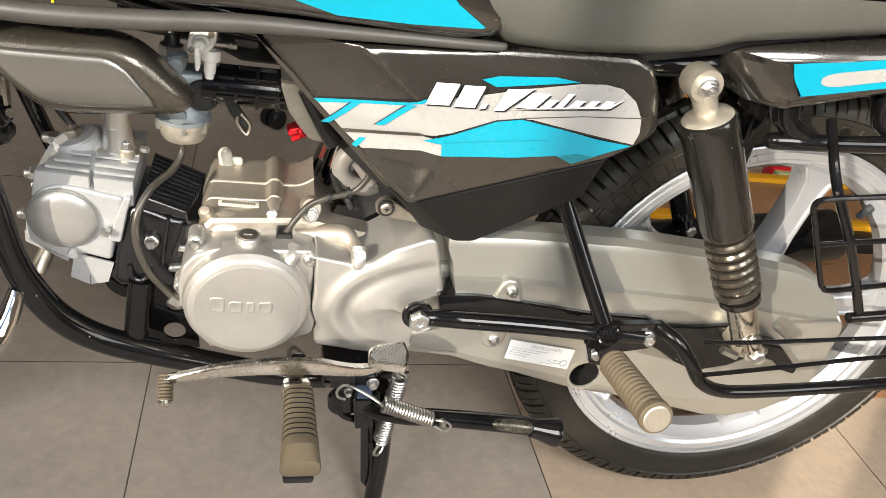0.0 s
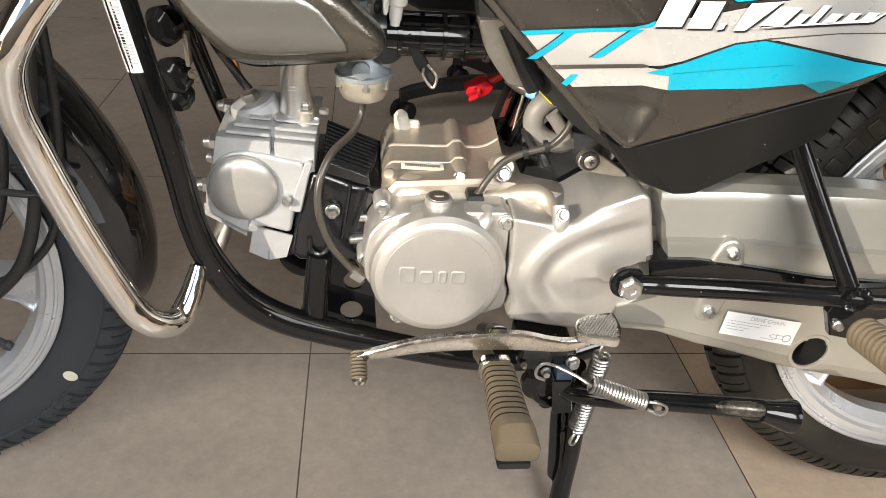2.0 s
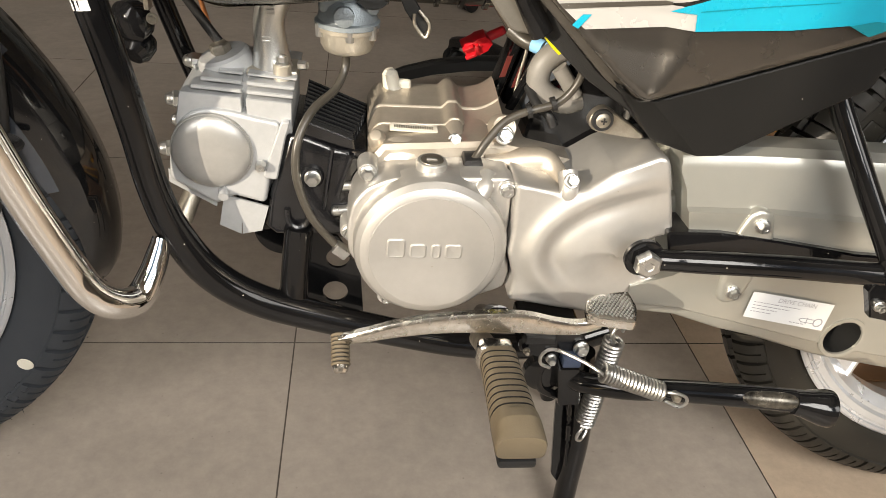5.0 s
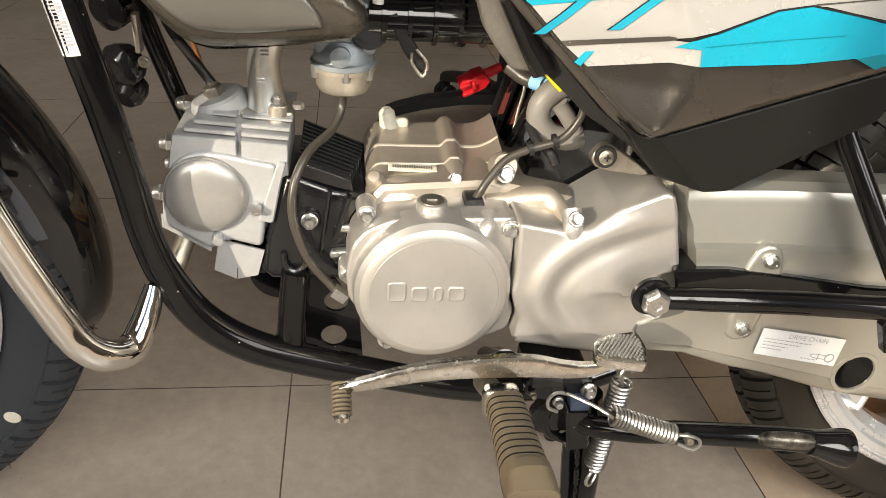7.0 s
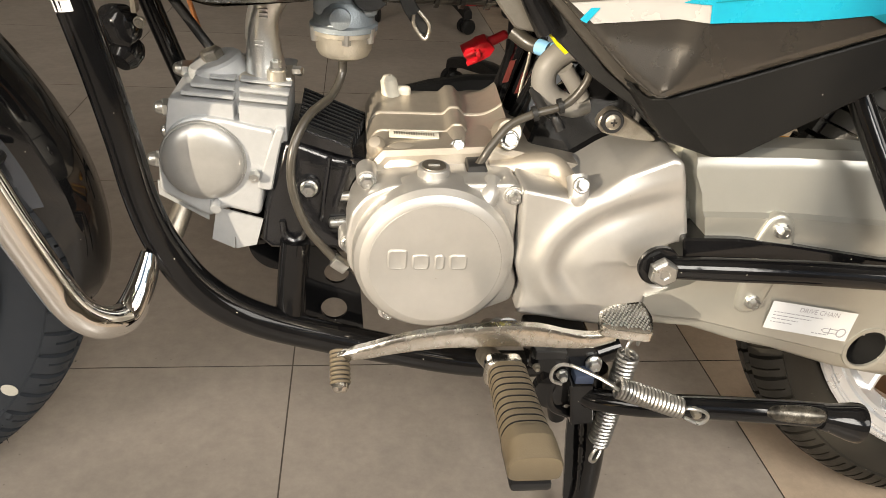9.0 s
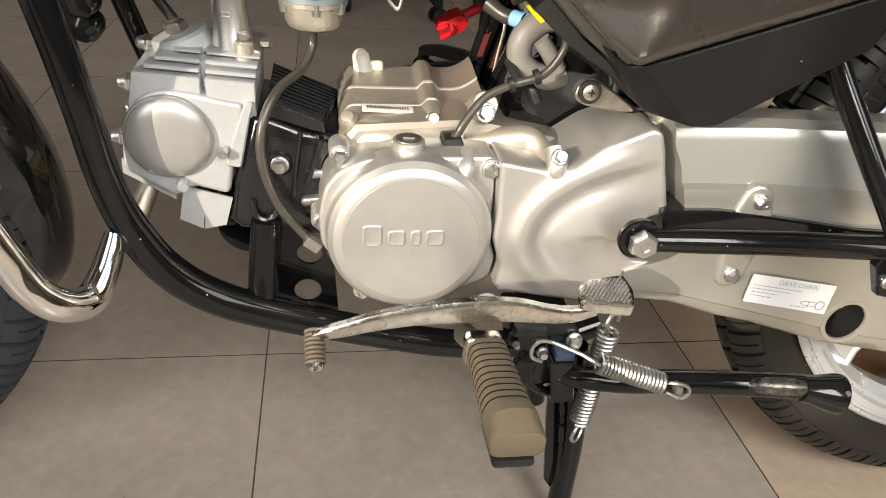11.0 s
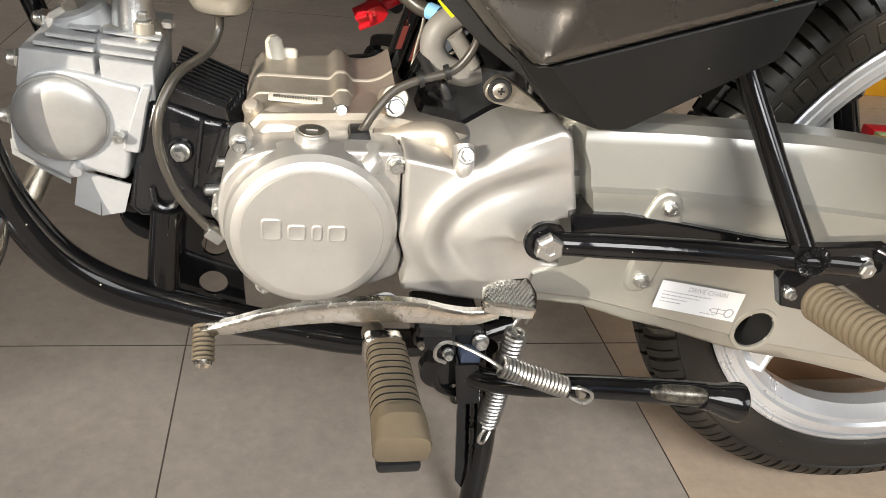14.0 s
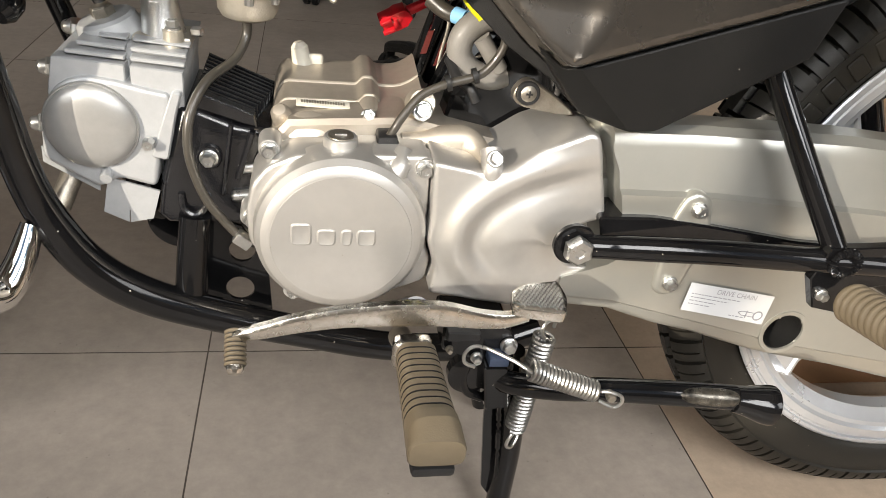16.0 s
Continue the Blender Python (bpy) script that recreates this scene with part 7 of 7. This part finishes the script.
part("axle_plate", b, M_BOWL, bike, "bright cast axle plate")
for p, q in (((0.440, 0.752, 0.362), (0.462, 0.748, 0.352)), ((0.405, 0.752, 0.352), (0.425, 0.748, 0.345)), ((0.47, 0.76, 0.385), (0.505, 0.757, 0.362))):
    p_tube("adjuster", [p, q], 0.0055, M_ZINC, "bright chain adjuster hardware", smooth=False, seg=6)

# ---- foot controls ----
lev_pts = [(-0.228, 0.728, 0.3235), (-0.205, 0.726, 0.3300), (-0.183, 0.725, 0.3365), (-0.152, 0.724, 0.3425), (-0.112, 0.724, 0.3450), (-0.079, 0.726, 0.3430), (-0.050, 0.730, 0.3360), (-0.028, 0.734, 0.3325), (-0.010, 0.738, 0.3345)]
hh = [0.0046, 0.0064, 0.0080, 0.0093, 0.0106, 0.0104, 0.0080, 0.0068, 0.0062]
Q = smooth_line([(*p, h) for p, h in zip(lev_pts, hh)], 6)
b = bmesh.new()
rings = []
for q in Q:
    x, y, z, h = q
    rings.append([b.verts.new((x, y + dy, z + dz)) for dy, dz in ((-0.0035, -h * 0.8), (-0.0045, -h * 0.5), (-0.0045, h * 0.6), (-0.003, h * 0.92), (0.002, h), (0.0035, h * 0.8), (0.0035, -h * 0.8), (0.001, -h))])
for p, q in zip(rings, rings[1:]):
    for k in range(8):
        b.faces.new((p[k], p[(k + 1) % 8], q[(k + 1) % 8], q[k]))
b.faces.new(rings[0])
b.faces.new(rings[-1])
gl = part("gear_lever", b, M_LEVER, bike, "dirt-flecked chrome heel-and-toe gear lever", 40)
ribbed_peg("toe_rubber", (-0.2265, 0.734, 0.3245), (-0.2256, 0.7125, 0.3085), 0.0078, 8, M_RUBBERP, gl, "ribbed toe rubber")
p_lathe("toe_end", [(-0.001, 0.0062), (0.003, 0.0062), (0.0055, 0.0045), (0.006, 0)], (-0.2256, 0.7125, 0.3085), (0, -0.8, -0.6), M_LEVER, "", gl)
PAD = rounded([(-0.0250, 0.7445), (-0.0140, 0.7530), (0.0155, 0.7570), (0.0190, 0.7390), (0.0140, 0.7215), (-0.0180, 0.7265), (-0.0265, 0.7310)], 0.004, 4, 0.01)


def pad_height(y):
    return 0.3505 + (y - 0.738) * 0.22


b = bmesh.new()
loops = []
for d, dz in ((0.0040, -0.0125), (0.0008, -0.0095), (0.0, -0.0030), (0.0006, -0.0010), (0.0022, 0.0)):
    loops.append([b.verts.new((q.x, q.y, pad_height(q.y) + dz)) for q in inset_line([Vector(p) for p in PAD], d)])
for p, q in zip(loops, loops[1:]):
    for k in range(len(p)):
        b.faces.new((p[k], p[(k + 1) % len(p)], q[(k + 1) % len(p)], q[k]))
b.faces.new(loops[0])
b.faces.new(loops[-1])
hp = part("heel_pad", b, M_LEVER, gl, "chrome heel pad with a diamond knurl")
inner_pad = inset_line([Vector(p) for p in PAD], 0.0034)


def inside(x, y, P):
    hit = False
    for k in range(len(P)):
        a, c = P[k - 1], P[k]
        if (a.y > y) != (c.y > y) and x < a.x + (y - a.y) * (c.x - a.x) / (c.y - a.y):
            hit = not hit
    return hit


b = bmesh.new()
for i in range(-9, 8):
    for j in range(-9, 10):
        x, y = i * 0.0034 + (j % 2) * 0.0017, 0.7385 + j * 0.00205
        if not inside(x, y, inner_pad):
            continue
        z = pad_height(y)
        vs = [b.verts.new((x + dx, y + dy, z + dz + dy * 0.22)) for dx, dy, dz in ((-0.0017, 0, -0.0002), (0, -0.0020, -0.0002), (0.0017, 0, -0.0002), (0, 0.0020, -0.0002))]
        top_v = b.verts.new((x, y, z + 0.0009))
        for k in range(4):
            b.faces.new((vs[k], vs[(k + 1) % 4], top_v))
part("knurl", b, M_ZINC, hp)
p_lathe("lever_shaft", [(0, 0.011), (0.03, 0.011), (0.032, 0.0085), (0.085, 0.008)], (-0.098, 0.733, 0.3410), (0, 1, -0.66), M_BLACK, "", gl, 20)
b = bmesh.new()
tube(b, [(-0.094, 0.815, 0.255), (-0.096, 0.775, 0.278), (-0.0945, 0.735, 0.300)], [0.0105, 0.0100, 0.0095], 16)
bar_ob = part("footrest_bar", b, M_STEEL, bike, "dull steel rider footrest bar")
b = bmesh.new()
box(b, -0.112, -0.082, 0.731, 0.746, 0.286, 0.313, 0.005, None, 3)
part("bar_fork", b, M_LEVER, bar_ob)
# rider footrest rubber: a rounded block with cross ribs
b = bmesh.new()
a, c = Vector((-0.0945, 0.735, 0.300)), Vector((-0.0960, 0.622, 0.3135))
N, rings = 240, []
for i in range(N + 1):
    t = i / N
    p = a.lerp(c, t)
    w = 0.0152 + 0.0038 * t
    h = 0.0125 + 0.0060 * max(0, t - 0.5)
    slope = max(0.0, t - 0.87) / 0.13
    rib = 0.0
    if t < 0.78:
        rib = -0.0060 if (t * 14.1) % 1 < 0.20 else 0.0
    sec = []
    for k in range(28):
        an = 2 * math.pi * k / 28
        cx, cz = math.cos(an), math.sin(an)
        e = 0.62 if cz > 0 else 0.36
        sx = math.copysign(abs(cx) ** e, cx)
        sz = math.copysign(abs(cz) ** e, cz)
        up_z = sz * (h + rib) * (1 - 0.50 * slope) + (0.002 if t > 0.78 else 0) if sz > 0 else sz * (h + rib) * 0.8
        sec.append(b.verts.new(p + Vector((sx * (w + rib) * (1 - 0.18 * max(0.0, sz) * min(1.0, t * 1.4)), 0, up_z))))
    rings.append(sec)
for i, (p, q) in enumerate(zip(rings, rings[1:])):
    # groove faces take black rubber: shade between ribs put into their colour
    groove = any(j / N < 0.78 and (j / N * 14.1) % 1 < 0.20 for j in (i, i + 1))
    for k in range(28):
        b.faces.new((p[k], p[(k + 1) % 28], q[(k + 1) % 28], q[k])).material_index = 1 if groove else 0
b.faces.new(rings[0])
lastc = [b.verts.new(c + (v.co - c) * 0.94 + Vector((0, -0.0022, 0))) for v in rings[-1]]
for k in range(28):
    b.faces.new((rings[-1][k], rings[-1][(k + 1) % 28], lastc[(k + 1) % 28], lastc[k]))
b.faces.new(lastc)
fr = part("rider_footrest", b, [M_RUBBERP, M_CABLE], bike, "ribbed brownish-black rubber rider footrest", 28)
b = bmesh.new()
box(b, -0.1115, -0.0825, 0.620, 0.66, 0.2905, 0.2985, 0.003, None, 2)
part("rubber_foot", b, M_CABLE, fr, "smooth black underside")

# ---- stands ----
b = bmesh.new()
slab(b, rounded([(-0.066, 0.300), (-0.010, 0.2965), (-0.004, 0.286), (0.000, 0.258), (-0.022, 0.256), (-0.066, 0.274)], 0.004, 3), [(0, 0.815), (0, 0.774), (0.0015, 0.772)], 0, 0)
sb = part("stand_bracket", b, M_BLACK, bike, "black stand bracket")
b = bmesh.new()
slab(b, rounded([(-0.064, 0.2985), (-0.036, 0.2970), (-0.036, 0.2890), (-0.064, 0.2885)], 0.002, 2), [(0, 0.775), (0, 0.7645), (0.0012, 0.763)], 0, 0)
part("bracket_rib", b, M_CABLE, sb)
b = bmesh.new()
slab(b, rounded([(-0.031, 0.266), (-0.010, 0.266), (-0.003, 0.2215), (-0.024, 0.2195)], 0.003, 3), [(0, 0.776), (0, 0.7585), (0.0012, 0.757)], 0, 0)
part("bracket_plate", b, M_BLACK, sb)
b = bmesh.new()
tube(b, [(-0.040, 0.772, 0.258), (-0.044, 0.771, 0.246), (-0.039, 0.770, 0.231), (-0.024, 0.770, 0.2225)], 0.0042, 10)
part("bracket_hook", b, M_BLACK, sb)
b = bmesh.new()
box(b, -0.027, -0.010, 0.7580, 0.773, 0.2660, 0.2750, 0.0012)
part("blue_sleeve", b, mat("blue_black_rubber", (0.05, 0.07, 0.12), 0.4), sb, "dark blue stop rubber")
for q in range(4):
    b = bmesh.new()
    box(b, -0.0095 + 0.0014 * q, -0.0080 + 0.0014 * q, 0.7562, 0.7575, 0.252 - 0.007 * q, 0.256 - 0.007 * q, 0.0003)
    part("cast_mark", b, M_BLACK, sb)
hexbolt(sb, (-0.0090, 0.771, 0.2795), 0.0072, 0.006)
hexbolt(sb, (-0.0360, 0.769, 0.2690), 0.0050, 0.006)
hexbolt(sb, (-0.0600, 0.769, 0.2780), 0.0032, 0.004, material=M_STEEL)
p_lathe("pivot", [(0, 0.019), (0.010, 0.019), (0.014, 0.012)], (-0.038, 0.782, 0.246), (0, -1, 0), M_BLACK, "", sb)
ss = p_tube("side_stand", [(-0.014, 0.766, 0.2480), (-0.002, 0.756, 0.2500), (0.030, 0.740, 0.2575), (0.067, 0.731, 0.2635), (0.120, 0.715, 0.2720), (0.165, 0.703, 0.2765), (0.182, 0.699, 0.2762), (0.188, 0.6985, 0.2755)], [0.0102, 0.0102, 0.0102, 0.0102, 0.0104, 0.0106, 0.0110, 0.0112], M_BLACK, "gloss black folded side stand")
p_tube("worn_streak", [(0.112, 0.7130, 0.2735), (0.126, 0.7090, 0.2755), (0.144, 0.7040, 0.2775), (0.160, 0.7000, 0.2788), (0.174, 0.6975, 0.2785)], [0.0025, 0.0068, 0.0078, 0.0072, 0.0030], M_WORN, "worn bare steel streak", ss)
p_lathe("stand_foot", [(-0.024, 0.0108), (-0.014, 0.0122), (-0.006, 0.0142), (0.002, 0.0160), (0.007, 0.0166), (0.0090, 0.0164), (0.010, 0.0152), (0.010, 0.0)], (0.1865, 0.6985, 0.2735), (0.985, -0.12, -0.14), M_BLACK, "black flared stand foot", ss, 32)
b = bmesh.new()
coil(b, (-0.003, 0.727, 0.2890), (0.053, 0.7235, 0.2690), 0.0078, 0.0018, 16.5, 6, 14)
sp = part("stand_spring", b, M_SPRINGZ, bike, "bright zinc side stand spring")
b = bmesh.new()
tube(b, [(-0.003, 0.7225, 0.2900), (-0.018, 0.735, 0.2935), (-0.040, 0.750, 0.2945), (-0.050, 0.752, 0.288), (-0.050, 0.752, 0.277), (-0.041, 0.752, 0.272)], 0.0016, 8)
part("spring_hook", b, M_ZINC, sp)
b = bmesh.new()
tube(b, [(0.053, 0.7230, 0.2695), (0.065, 0.716, 0.2735), (0.073, 0.7145, 0.270), (0.074, 0.714, 0.264), (0.068, 0.7145, 0.2595), (0.057, 0.719, 0.2625)], 0.0016, 8)
part("spring_hook", b, M_ZINC, sp)
p_lathe("spring_pin", [(0, 0.0042), (0.010, 0.0042), (0.012, 0.003)], (0.0665, 0.727, 0.2665), (0, -1, 0), M_STEEL, "", ss, 12)
cs = p_tube("centre_stand", [(0.006, 0.800, 0.250), (0.018, 0.803, 0.180), (0.0235, 0.805, 0.125), (0.0235, 0.805, 0.060), (0.0225, 0.802, 0.012)], 0.0120, M_BLACK, "gloss black centre stand")
p_tube("stand_leg", [(-0.005, 0.97, 0.250), (0.022, 0.98, 0.115), (0.050, 0.995, 0.012)], 0.0115, M_BLACK, "", cs)
b = bmesh.new()
slab(b, [(-0.012, 0.250), (0.004, 0.250), (0.010, 0.150), (0.020, 0.070), (0.012, 0.058), (0.004, 0.070), (-0.006, 0.160)], [(0, 0.812), (0, 0.808)], 0, 0)
part("stand_flange", b, M_BLACK, cs)
b = bmesh.new()
box(b, 0.012, 0.060, 0.780, 0.806, 0.0, 0.012, 0.004)
part("stand_foot", b, M_BLACK, cs)
b = bmesh.new()
bead(b, [Vector((0.0, 0.797, 0.215)).lerp(Vector((0.016, 0.800, 0.085)), i / 7) for i in range(8)], 0.0024, 3)
part("weld_bead", b, M_BLACK, cs)
b = bmesh.new()
coil(b, (0.0225, 0.774, 0.2860), (0.0130, 0.774, 0.1830), 0.0086, 0.0019, 25, 6, 14)
sp2 = part("stand_spring", b, M_SPRINGZ, bike, "bright zinc centre stand spring")
b = bmesh.new()
tube(b, [(0.0130, 0.7700, 0.1830), (0.0065, 0.767, 0.174), (0.0060, 0.767, 0.1660), (0.0115, 0.770, 0.1620), (0.0175, 0.776, 0.167), (0.0185, 0.780, 0.175)], 0.0017, 8)
part("spring_hook", b, M_ZINC, sp2)
b = bmesh.new()
tube(b, [(0.0215, 0.770, 0.286), (0.0165, 0.768, 0.296), (0.0205, 0.770, 0.3040), (0.0285, 0.774, 0.3020), (0.0305, 0.778, 0.293)], 0.0017, 8)
part("spring_hook", b, M_ZINC, sp2)

# horn and far-side tubes ahead of the engine
b = bmesh.new()
lathe(b, [(-0.012, 0.008), (-0.010, 0.015), (0.0, 0.018), (0.004, 0.018), (0.010, 0.012), (0.012, 0.008)], (-0.401, 0.893, 0.522), (-0.5, -0.8, -0.1), 30)
lathe(b, [(-0.012, 0.010), (-0.006, 0.013), (0.004, 0.013), (0.010, 0.009)], (-0.399, 0.896, 0.500), (-0.3, -0.6, -0.4), 20)
hn = part("horn", b, M_BLACK, bike, "small black disc horn")
b = bmesh.new()
lathe(b, [(-0.012, 0.010), (-0.010, 0.016), (0.0, 0.018), (0.004, 0.018), (0.010, 0.010)], (-0.405, 0.893, 0.568), (-0.5, -0.8, -0.1), 30)
part("horn_upper", b, M_BLACK, hn)
b = bmesh.new()
box(b, -0.386, -0.382, 0.878, 0.890, 0.536, 0.566, 0.001, None)
part("horn_tag", b, M_STEEL, hn, "small metal tag plate")
hexbolt(hn, (-0.380, 0.878, 0.530), 0.0045, 0.004, material=M_STEEL)
p_tube("plug_lead", [(-0.375, 0.925, 0.60), (-0.372, 0.925, 0.555), (-0.352, 0.925, 0.520), (-0.335, 0.925, 0.495)], 0.0042, M_CABLE, "black spark plug lead")
p_tube("copper_line", [(-0.372, 0.955, 0.60), (-0.358, 0.957, 0.53), (-0.342, 0.958, 0.47)], 0.0022, M_COPPER, "thin copper coloured line")

# ---- floor tiles ----
def tile_mesh(material):
    bm = bmesh.new()
    box(bm, -0.2990, 0.2990, -0.2990, 0.2990, -0.006, 0.0)
    for f in bm.faces:
        f.normal_update()
        f.material_index = 0 if f.normal.z > 0.5 else 1
    me = bpy.data.meshes.new("tile")
    bm.to_mesh(me)
    bm.free()
    me.materials.append(material)
    me.materials.append(M_GROUT)
    return me


# the batch of tiles under the rear half of the motorcycle is a little redder
GREY_TILE, WARM_TILE = tile_mesh(M_TILE), tile_mesh(M_TILEW)
for i in range(-8, 9):
    for j in range(-4, 7):
        t = new("tile", WARM_TILE if i >= 1 else GREY_TILE)
        t.location = (0.6 * i, 1.12 + 0.3 + 0.6 * j, 0)
        t.parent = floor
